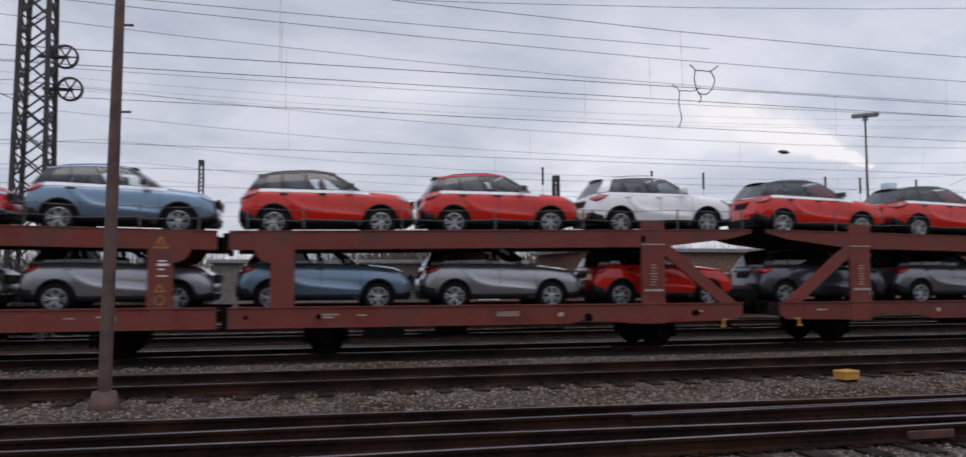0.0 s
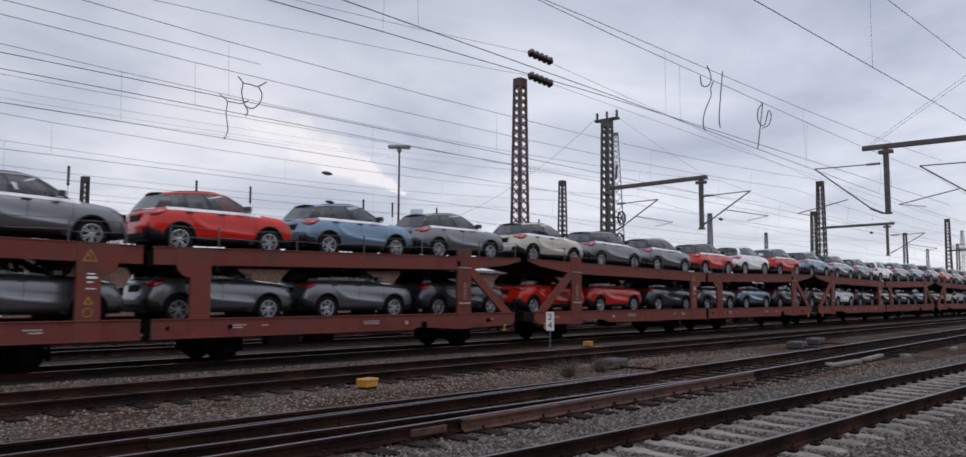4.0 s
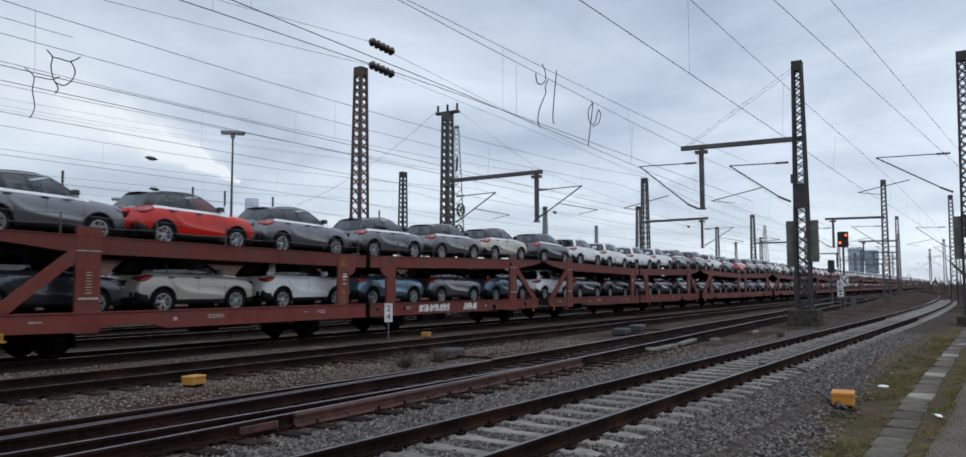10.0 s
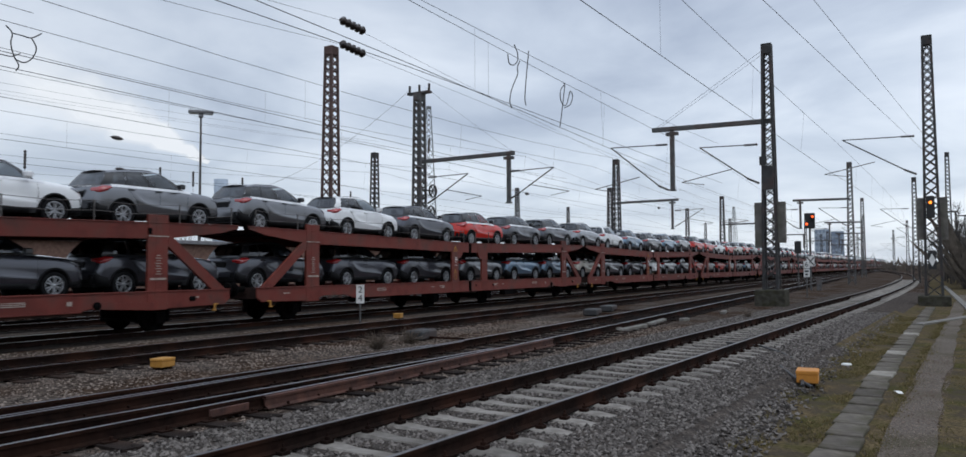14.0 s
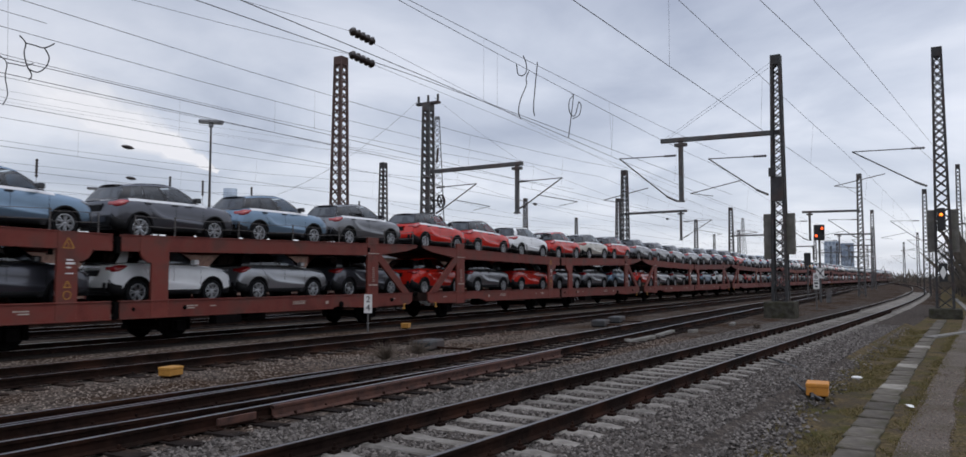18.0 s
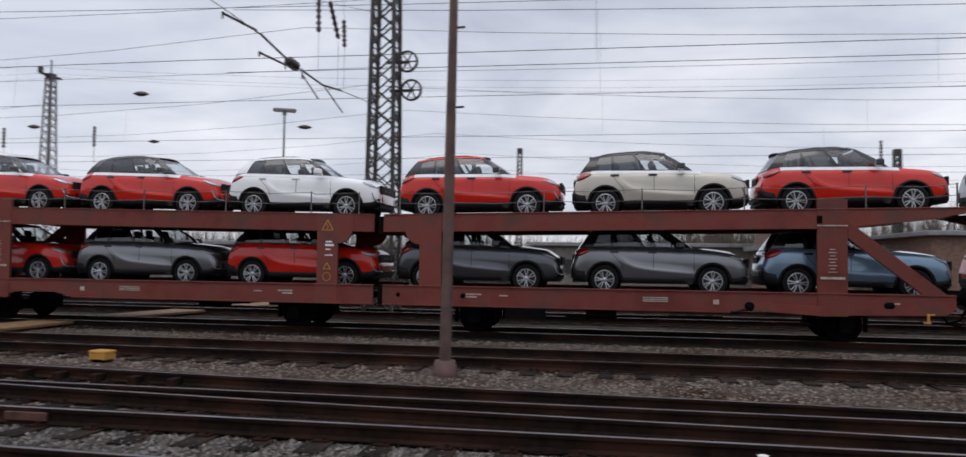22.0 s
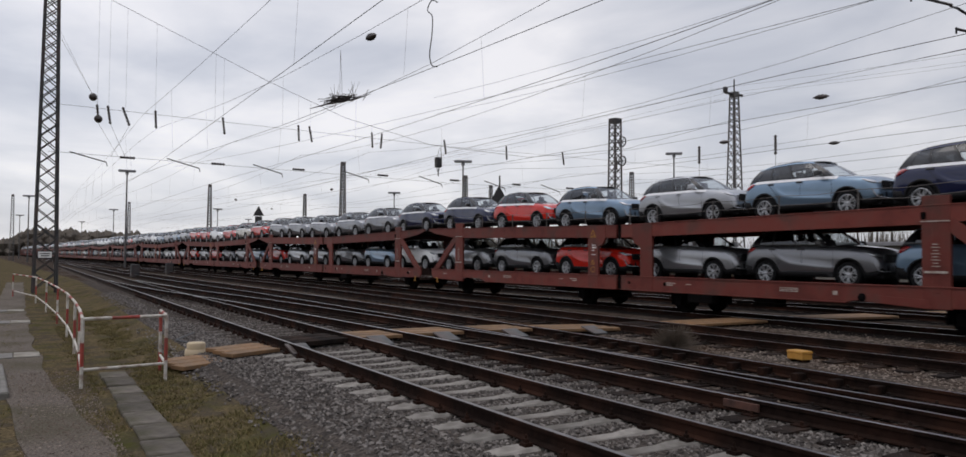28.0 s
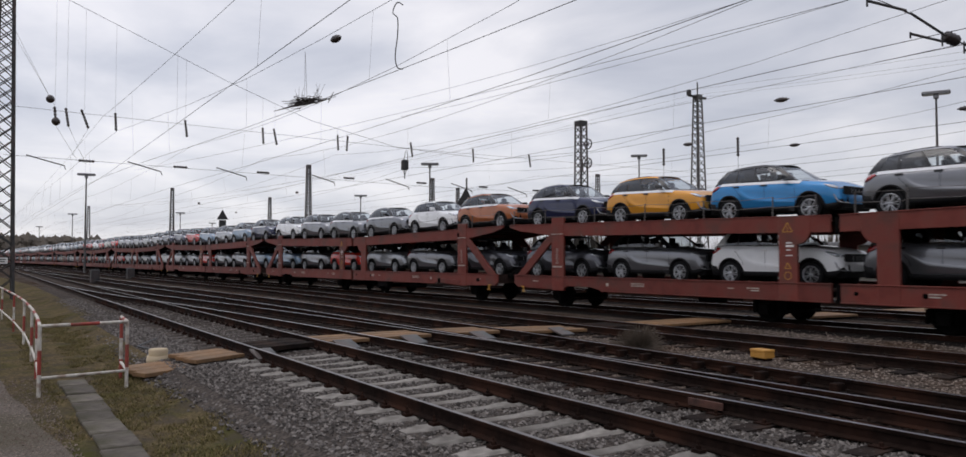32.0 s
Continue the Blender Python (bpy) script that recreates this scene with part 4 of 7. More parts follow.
for y, z in ((28.5, 14.15), (28.5, 15.5)):
    feeder(sagged((33.1, y, z), (-54, y + 2, z - 1.2), 1.6) [::-1] + sagged((33.1, y, z), (300, y - 6 if z < 15 else y + 20, z - 2 if z < 15 else z + 1), 2.0)[1:], 0.011, "thick feeder wire strung along the yard")
feeder(sagged((38, 26.0, 12.4), (38, 20.0, 8.0), 0.1), 0.006, "stay rope from mast head to outrigger")
feeder(sagged((38, 27.0, 12.4), (33.3, 34.0, 6.5), 0.6), 0.008, "slack cable hanging from the mast head")
for y0, y1, z0, z1 in ((52, 60, 19, 17), (64, 62, 19.2, 18), (68.4, 66, 19.2, 18)):
    feeder(sagged((-54, y0 if y0 > 60 else 65.8, z0), (80, y1, z1), 2.5), 0.009, "feeder wire on tall masts across the sidings")
    feeder(sagged((-54, y0 if y0 > 60 else 65.8, z0), (-260, y1 - 20, z1), 3.0), 0.009, "feeder wire on tall masts across the sidings")
feeder(sagged((-42, 2.8, 15.2), (-7.5, 24.9, 9.8), 0.7), 0.007, "slanting wire between two masts")
feeder(sagged((-60, 12, 8), (10, 17.5, 7.4), 0.5), 0.007, "slanting anchor wire crossing the tracks")
feeder(sagged((-70, 22, 7.6), (-7.5, 25.5, 8.2), 0.3), 0.007, "anchor wire running to a tension wheel")
feeder(sagged((45, 20, 7.2), (-7.5, 25.8, 8.1), 0.3), 0.007, "anchor wire running to a tension wheel")


for z, y1, z1 in ((7.4, 5.43, 7.03), (8.24, 4.71, 7.74)):
    feeder(sagged((44.4, 0.35, z), (-8, y1, z1), 0.02), 0.007, "anchor wire running to a mast beside the footpath")


def loop_cable(pts, label):
    """Jumper cable between contact and messenger wires."""
    t = thing("jumper_cable", label, "cable")
    for run in (pts if isinstance(pts[0], list) else [pts]):
        part("cable", cable_mesh(run), t)


def cable_mesh(run):
    fine = []
    P = [Vector(p) for p in run]
    for i in range(len(P) - 1):
        a, b, c, d = P[max(i - 1, 0)], P[i], P[i + 1], P[min(i + 2, len(P) - 1)]
        for k in range(6):
            u = k / 6
            fine.append(0.5 * ((2 * b) + (c - a) * u + (2 * a - 5 * b + 4 * c - d) * u * u + (3 * b - a - 3 * c + d) * u ** 3))
    fine.append(P[-1])
    return Geo().tube(fine, 0.013, 5).mesh("cable", [M_WIRE])


loop_cable([[(8.3, 15.4, 6.32), (8.42, 15.4, 6.2), (8.4, 15.4, 6.0), (8.46, 15.4, 5.77), (8.56, 15.4, 5.6), (8.51, 15.4, 5.48)], [(8.42, 15.4, 6.2), (8.6, 15.4, 6.2), (8.79, 15.4, 6.2), (8.99, 15.4, 6.34)], [(8.79, 15.4, 6.2), (8.89, 15.4, 6.03), (8.83, 15.4, 5.82), (8.67, 15.4, 5.68), (8.48, 15.4, 5.71)]], "looped jumper cable over the third track")
loop_cable([[(9.87, 19.3, 6.93), (10.09, 19.3, 6.77), (10.07, 19.3, 6.43), (10.14, 19.3, 6.01), (10.04, 19.3, 5.73)], [(10.09, 19.3, 6.77), (10.3, 19.3, 6.78), (10.52, 19.3, 6.79), (10.72, 19.3, 6.91)]], "jumper cable on the train track wires")
loop_cable([[(16.03, 8.6, 6.64), (16.09, 8.6, 6.44), (16.31, 8.6, 6.44), (16.52, 8.6, 6.59), (16.51, 8.6, 6.79), (16.35, 8.6, 6.94)], [(16.65, 8.6, 6.62), (16.51, 8.6, 6.43), (16.52, 8.6, 6.26), (16.22, 8.6, 5.85), (16.12, 8.6, 5.53), (16.23, 8.6, 5.39)], [(17.12, 8.6, 6.97), (17.08, 8.6, 6.76), (16.99, 8.6, 6.33), (16.9, 8.6, 5.77), (16.96, 8.6, 5.59)]], "curled jumper cables over the second track")
loop_cable([[(19.32, main_y(19.3), 6.625), (19.3, 8.6, 6.59), (19.04, 8.6, 6.4), (18.99, 8.6, 6.15), (19.16, 8.6, 6.0), (19.4, 8.6, 6.06), (19.55, 8.6, 6.3), (19.66, 8.6, 6.47), (19.81, 8.6, 6.37), (19.65, 8.6, 6.1), (19.24, 8.6, 5.93)], [(19.3, 8.6, 6.59), (19.21, 8.6, 6.25), (19.08, 8.6, 5.79), (18.95, 8.6, 5.37)]], "coiled jumper cable over the second track")
loop_cable([(-15.1, 8.6, 7.3), (-15.36, 8.6, 7.42), (-15.56, 8.6, 7.25), (-15.34, 8.6, 7.05), (-15.34, 8.6, 6.66), (-15.44, 8.6, 6.23), (-15.35, 8.6, 5.95), (-15.09, 8.6, 5.85)], "hanging jumper cable over the second track")
loop_cable([(-33.6, 19.3, 7.0), (-33.9, 19.3, 6.3), (-33.7, 19.3, 5.8), (-33.4, 19.3, 6.4), (-33.5, 19.3, 7.0)], "looped jumper cable on the train track wires")


def sausage(p, d, label, r=0.1, length=0.6):
    t = thing("line_insulator", label, "insulator")
    p, d = Vector(p), Vector(d).normalized()
    prof = [0.2, 0.3, 0.75, 0.6, 1.0, 0.7, 1.0, 0.6, 0.75, 0.3, 0.2]
    pts = [p + d * length * (i / 10 - 0.5) for i in range(11)]
    part("porcelain", Geo().tube(pts, [r * k for k in prof], 9).mesh("porcelain", [M_INSUL]), t)


for p in ((-18.6, 8.6, 7.35), (35, 24.3, 7.1), (48, 24.3, 6.7), (20, 29, 7.0), (24, 34.5, 6.5), (-22, 34.5, 7.2), (-24, 29, 7.0), (-16, 24.3, 7.2), (-60, 24.3, 7.0), (-12, 29, 6.8), (50, 34.5, 7.0), (62, 19.3, 6.4), (-70, 19.3, 6.5), (-90, 29, 7.0)):
    sausage(p, (1, 0, -0.05), "dark ribbed line insulator in an overhead wire")
for x, y in ((46, 50), (41, 50), (38, 50), (28, 50), (24, 50), (60, 50), (16, 50), (-30, 41), (-36, 41), (-60, 41)):
    t = thing("line_insulator", "dark hanging insulator under a cross rope", "insulator")
    part("porcelain", insulator((x, y, 9.2), (x, y, 8.0), 0.11, 6).mesh("porcelain", [M_INSUL]), t)
    part("hanger", Geo().tube([(x, y, 8.1), (x, y, 7.0)], 0.015, 4).mesh("hanger", [M_WIRE]), t)

# twig nest on the wire
nest = thing("bird_nest", "tangled twig nest caught on the overhead wire", "nest")
g = Geo()
rn = random.Random(5)
ax = Vector((0.45, 0.89, 0.22))
for k in range(95):
    c = Vector((-20.6, 8.6, 6.03)) + ax * rn.gauss(0, 0.20) + Vector((0, 0, rn.gauss(0.02, 0.05)))
    d = (ax * rn.gauss(0, 1) + Vector((rn.gauss(0, 0.3), rn.gauss(0, 0.15), rn.gauss(0.02, 0.25)))).normalized() * rn.uniform(0.08, 0.24)
    g.tube([c - d, c + d], rn.uniform(0.005, 0.011), 4)
for k in range(10):
    c = Vector((-20.6, 8.6, 6.05)) + ax * rn.uniform(-0.2, 0.4)
    g.tube([c, c + ax * rn.uniform(-0.2, 0.2) + Vector((0, 0, rn.uniform(0.2, 0.5)))], [0.008, 0.003], 4)
mid = Vector((-20.6, 8.6, 5.97))
g.tube([mid - ax * 0.85 - Vector((0, 0, 0.04)), mid - ax * 0.4, mid, mid + ax * 0.45, mid + ax * 0.85 + Vector((0, 0, 0.06))], [0.008, 0.025, 0.034, 0.022, 0.006], 6)
for dx in (-0.04, 0.14):
    g.tube([(-20.6 + dx, 8.6, 6.05), (-20.62, 8.6, 7.45)], 0.005, 4)
part("twig_bundle", g.mesh("twig_bundle", [M_INSUL]), nest)
pend = thing("tension_weight", "small dark weight hanging from overhead wires", "weight")
part("weight_body", Geo().box((-33.7, 19.3, 6.3), (0.28, 0.28, 0.5)).tube([(-33.7, 19.3, 6.05), (-33.7, 19.3, 5.6)], 0.03, 6).mesh("weight_body", [M_STEEL_DARK], 0.02), pend)


# rusty pole in front of the train
pole = thing("pole", "rusty slim steel pole on a small footing between the tracks", "pole", at=pose(-2.64, 12.38, -0.2))
part("shaft", Geo().tube([(0, 0, 0), (0.03, 0, 3.5), (0.08, 0, 8.6)], [0.095, 0.085, 0.055], 12).mesh("shaft", [M_STEEL_BROWN]), pole)
part("footing", Geo().lathe([(0.0, 0.25), (0.16, 0.25), (0.2, 0.1), (0.24, -0.1), (0.0, -0.1)], 12, 0, "z").mesh("footing", [M_STEEL_BROWN]), pole)
for z in (2.0, 4.3, 5.6, 6.4, 7.2):
    part("step_bolt", Geo().bar((0.02, 0, z), (0.25, 0, z + 0.01), 0.03, 0.03).mesh("step_bolt", [M_STEEL_DARK]), pole)


# yard lamps
def yard_lamp(x, y, h, label="tall grey yard lamp with a flat double head"):
    t = thing("yard_lamp", label, "lamp", "yard lamps", at=pose(x, y, -0.2, 0, 0, math.degrees(math.atan2(y, x)) + 90))
    part("pole", Geo().tube([(0, 0, 0), (0, 0, h * 0.5), (0, 0, h)], [0.16, 0.12, 0.08], 10).mesh("pole", [M_STEEL_GREY]), t)
    part("lamp_head", Geo().box((0, 0, h + 0.1), (2.1, 0.7, 0.26)).box((0, 0, h - 0.2), (0.4, 0.4, 0.4)).mesh("lamp_head", [M_ROOFING], 0.06), t)
    for s in (-1, 1):
        part("lens", Geo().box((s * 0.55, 0, h - 0.04), (0.8, 0.6, 0.06)).mesh("lens", [M_LENS_OFF], 0.02), t)


for x, y, h in ((46.4, 55.7, 15.5), (-30.2, 67.9, 15.5), (-78.6, 48.4, 13.0), (-69.4, 74.4, 15.0), (-110.0, 16.2, 12.5), (54.4, 84.7, 12.0)):
    yard_lamp(x, y, h)
for x, y in ((-170, 8), (-210, 28), (-190, 48), (-260, 10), (-240, 70), (-120, 60), (-300, 30)):
    yard_lamp(x, y, 12.5, "far grey yard lamp with a flat head")


# pylon
pyl = thing("pylon", "far red and grey power pylon with cross-arms", "pylon", at=pose(124, 84, -0.2, 0, 0, 35))
part("lattice_tower", lattice(33, 4.0, 0.8, 0.13, 1.5, 0.06).mesh("lattice_tower", [M_PYLON]), pyl)
for z, w in ((24.5, 8.5),):
    for s in (-1, 1):
        part("cross_arm", Geo().bar((0, 0, z), (s * w, 0, z + 0.8), 0.3, 0.3).bar((0, 0, z + 2.2), (s * w, 0, z + 0.8), 0.2, 0.2).bar((s * w * 0.5, 0, z + 0.4), (s * w * 0.5, 0, z + 1.5), 0.15, 0.15).mesh("cross_arm", [M_STEEL_BROWN]), pyl)
pyl2 = copy_thing(pyl, pose(420, 90, -0.2, 0, 0, 70))


def triangle_signal(x, y, z, k=1.0):
    """Dark triangular board on top of a slim mast."""
    # board turned to face the camera's spot at the origin
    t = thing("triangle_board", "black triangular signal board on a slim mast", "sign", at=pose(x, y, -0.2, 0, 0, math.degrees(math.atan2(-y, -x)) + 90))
    part("mast", Geo().tube([(0, 0.1, 0), (0, 0.1, z)], 0.09, 8).mesh("mast", [M_STEEL_DARK]), t)
    part("triangle", Geo().prism([(-0.8 * k, z + 0.25), (0.8 * k, z + 0.25), (0.0, z + 0.25 + 1.5 * k)], -0.05, 0.05).mesh("triangle", [M_BLACK], 0.02), t)
    part("signal_box", Geo().box((0, 0, z - 0.55), (1.0 * k, 0.5, 1.4)).mesh("signal_box", [M_BLACK], 0.05), t)


triangle_signal(-49.7, 33.9, 5.6)
triangle_signal(-114.8, 35.0, 7.3)

for x, y, h in ((111.9, -2.6, 9.0), (122, -3.9, 9.0)):
    t = thing("path_lamp", "slim grey lamp post beside the footpath", "lamp", at=pose(x, y, -0.3))
    part("pole", Geo().tube([(0, 0, 0), (0, 0, 8.5)], [0.14, 0.09], 8).mesh("pole", [M_STEEL_GREY]), t)
    part("lamp_head", Geo().box((-0.3, 0.3, 8.55), (0.5, 1.2, 0.16)).mesh("lamp_head", [M_STEEL_GREY], 0.04), t)


# ---- cars ----
WR, WF, WZ, ARCH = -1.245, 1.255, 0.335, 0.385


def arch_z(x, base, r):
    z = base
    for c in (WR, WF):
        if abs(x - c) < r:
            z = max(z, WZ + math.sqrt(r * r - (x - c) ** 2))
    return z


car_half = smooth_line([(-2.03, 0.70), (-1.99, 0.785), (-1.9, 0.842), (-1.6, 0.880), (-1.2, 0.892), (-0.8, 0.884), (0.8, 0.880), (1.3, 0.888), (1.6, 0.875), (1.82, 0.85), (1.95, 0.81), (2.04, 0.75), (2.075, 0.67)])
car_shoulder = smooth_line([(-2.03, 1.035), (-1.93, 1.065), (-1.5, 1.095), (-0.8, 1.092), (0.0, 1.08), (0.6, 1.062), (0.9, 1.045), (1.2, 1.022), (1.55, 0.985), (1.8, 0.945), (1.95, 0.905), (2.04, 0.86), (2.075, 0.80)])
car_bottom = smooth_line([(-2.03, 0.46), (-1.93, 0.34), (-1.6, 0.30), (0, 0.29), (1.6, 0.30), (1.93, 0.33), (2.075, 0.42)])
section = smooth_line([(0, 0.925), (0.2, 0.972), (0.45, 0.993), (0.62, 1.0), (0.75, 0.993), (0.86, 0.972), (0.94, 0.935), (1.0, 0.875)])
roof_z = smooth_line([(-1.56, 1.492), (-1.2, 1.543), (-0.75, 1.578), (-0.4, 1.588), (-0.1, 1.582), (0.12, 1.553)])
crease_z = smooth_line([(-1.0, 0.93), (-0.85, 0.84), (-0.72, 0.74), (-0.58, 0.67), (-0.35, 0.615), (0.2, 0.56), (0.9, 0.50)])


def lean(x, z):
    """Rake of tail and nose: the ends draw in towards the top."""
    if x < -1.6:
        x += 0.15 * min(1.0, max(0.0, (z - 0.58) / 0.48)) ** 1.2 * min(1.0, (-1.6 - x) / 0.40)
    elif x > 1.7:
        x -= 0.10 * min(1.0, max(0.0, (z - 0.58) / 0.30)) * min(1.0, (x - 1.7) / 0.36)
    return x


def car_stations():
    xs = [-2.03, -2.01, -1.97, -1.91, -1.83, -1.74]
    for c in (WR, WF):
        xs += [c + ARCH * math.cos(math.radians(a)) for a in range(0, 181, 15)]
    xs += [-0.74, -0.62, -0.48, -0.3, 0.0, 0.3, 0.6, 0.78, 1.72, 1.82, 1.9, 1.96, 2.01, 2.05, 2.075]
    return sorted(set(round(x, 4) for x in xs))


def side_y(x, k):
    """Half width at station x; k runs from the bottom (0) to the shoulder (1)."""
    zb, zt = car_bottom(x), car_shoulder(x)
    d = zb + k * (zt - zb) - crease_z(max(-1.0, min(0.9, x)))
    ledge = max(0.0, 1 - d / 0.05) if d > 0 else max(0.0, 1 + d / 0.30)
    fade = max(0.0, min(1.0, (x + 0.95) / 0.25)) * max(0.0, min(1.0, (0.95 - x) / 0.35))
    return car_half(x) * section(k) + (0.024 * ledge - 0.014) * fade


def on_side(x, z, s, off=0.006):
    zb, zt = car_bottom(x), car_shoulder(x)
    return (lean(x, z), s * (side_y(x, min(1, max(0, (z - zb) / (zt - zb)))) + off), z)


def side_levels(x, zb, zt):
    """Heights of the side's rings at x, drawn together along the crease."""
    kc = min(0.72, max(0.14, (crease_z(max(-1.0, min(0.9, x))) - zb) / (zt - zb)))
    kt = min(0.80, kc + 0.05 / (zt - zb))
    ks = [0, 0.4 * kc, 0.8 * kc, kc, (kc + kt) / 2, kt] + [kt + (1 - kt) * f for f in (0.28, 0.52, 0.7, 0.83, 0.92, 1.0)]
    return [zb + (zt - zb) * k for k in ks]


def body_mesh(lite=False):
    g = Geo()
    xs = car_stations()
    if lite:
        xs = xs[::2] + [xs[-1]]
    ks = [0, 0.1, 0.2, 0.3, 0.42, 0.55, 0.68, 0.78, 0.86, 0.92, 0.96, 1.0] if not lite else [0, 0.4, 0.8, 0.92, 1.0]
    for s in (-1, 1):
        rows = []
        for x in xs:
            zb, zt = arch_z(x, car_bottom(x), ARCH), car_shoulder(x)
            rows.append([on_side(x, z, s, 0.0) for z in ([zb + (zt - zb) * k for k in ks] if lite else side_levels(x, zb, zt))])
        g.grid(rows, 0, True, s < 0)
    # bonnet, scuttle and tail shelf
    top = []
    for x in xs:
        w, z = side_y(x, 1.0), car_shoulder(x)
        cr = 0.065 if x > 0.75 else 0.012
        top.append([(lean(x, z), w * t, z + cr * (1 - t * t) * min(1, (2.1 - x) * 3)) for t in (1, 0.75, 0.4, 0, -0.4, -0.75, -1)])
    g.grid(top, 0, True)
    for i in (0, -1):
        x = xs[i]
        zb, zt = car_bottom(x), car_shoulder(x)
        rows = [[(lean(x, zb + (zt - zb) * k) + (0.05 if i else -0.05) * (1 - t * t), side_y(x, k) * t, zb + (zt - zb) * k) for t in (1, 0.75, 0.5, 0, -0.5, -0.75, -1)] for k in ks]
        g.grid(rows, 0, True, i == -1)
    if not lite:
        # door gaps
        for line in ([(0.83, z) for z in (0.52, 0.7, 0.85, 0.95, 1.02)], [(-0.10, z) for z in (0.52, 0.7, 0.85, 0.95, 1.035)], [(-0.80, 0.56), (-0.84, 0.70), (-0.98, 0.85), (-1.06, 0.95), (-1.08, 1.055)]):
            for s in (-1, 1):
                g.grid([[on_side(x - 0.006, z, s, 0.002), on_side(x + 0.006, z, s, 0.002)] for x, z in line], 1, False, s > 0)
        # licence plate recess and tailgate edge
        g.box((-2.01, 0, 0.83), (0.05, 0.56, 0.15), 1)
        g.box((-2.0, 0, 0.94), (0.05, 0.62, 0.035), 0)
    # floor pan
    g.box((0, 0, 0.36), (3.4, 1.3, 0.12), 1)
    return g.mesh("body", [PAINT["grey"], M_CLAD])


def cladding_mesh():
    g = Geo()
    xs = car_stations()
    xs = sorted(set(xs + [c + 0.475 * math.cos(math.radians(a)) for c in (WR, WF) for a in range(0, 181, 20)]))
    for s in (-1, 1):
        rows = []
        for x in xs:
            zb = arch_z(x, car_bottom(x) - 0.03, ARCH - 0.01)
            band = 0.11 if abs(x) < 1.7 else (0.23 if x < 0 else 0.12)
            zt = max(arch_z(x, car_bottom(x) + band, 0.442), zb + 0.02)
            zt = min(zt, car_shoulder(x) - 0.05)
            y = [on_side(x, z, 1, 0)[1] for z in (zb, (zb + zt) / 2, zt)]
            rows.append([(lean(x, zb), s * (y[0] - 0.06), zb - 0.004), (lean(x, zb), s * (y[0] + 0.012), zb), (lean(x, (zb + zt) / 2), s * (y[1] + 0.016), (zb + zt) / 2), (lean(x, zt), s * (y[2] + 0.012), zt - 0.012), (lean(x, zt), s * (y[2] - 0.03), zt)])
        g.grid(rows, 0, True, s < 0)
    # scuttle below the windscreen
    g.grid([[(x, w * t, car_shoulder(x) + 0.012 + 0.065 * (1 - t * t)) for t in (1, 0.6, 0, -0.6, -1)] for x, w in ((0.80, 0.70), (0.93, 0.69), (1.06, 0.64))], 0, True)
    # bumpers
    for x, d in ((2.05, 1), (-2.02, -1)):
        g.box((x - d * 0.05, 0, 0.40 if d > 0 else 0.47), (0.16, 1.3, 0.18 if d > 0 else 0.24))
        g.box((x - d * 0.16, 0, 0.30), (0.3, 1.35, 0.08))
    for c in (WR, WF):
        for s in (-1, 1):
            g.lathe([(0.0, s * 0.5), (ARCH + 0.02, s * 0.5), (ARCH + 0.02, s * 0.84)], 20, 0, "y", (c, 0, WZ))
    return g.mesh("cladding", [M_CLAD], 0)


def gh(u, v, s):
    """A point of the upper body: u from tail to windscreen, v from waist to roof."""
    xb, xr = -1.85 + u * 2.70, -1.56 + u * 1.68
    x = xb + (xr - xb) * v
    yb = 0.765 - 0.05 * abs(2 * u - 1) ** 4
    yr = 0.60 - 0.05 * abs(2 * u - 1) ** 4
    bow = 0.035 * math.sin(math.pi * v)
    zb = car_shoulder(max(-1.95, min(0.9, xb))) - 0.01
    zr = roof_z(xr) - 0.035
    arc = (0.03 if u > 0.9 else 0.0) * math.sin(math.pi * v) * (u - 0.9) / 0.1
    return (x + arc, s * (yb + (yr - yb) * v ** 1.3 + bow), zb + (zr - zb) * v)


PANES = ((0.115, 0.275), (0.305, 0.55), (0.585, 0.925))


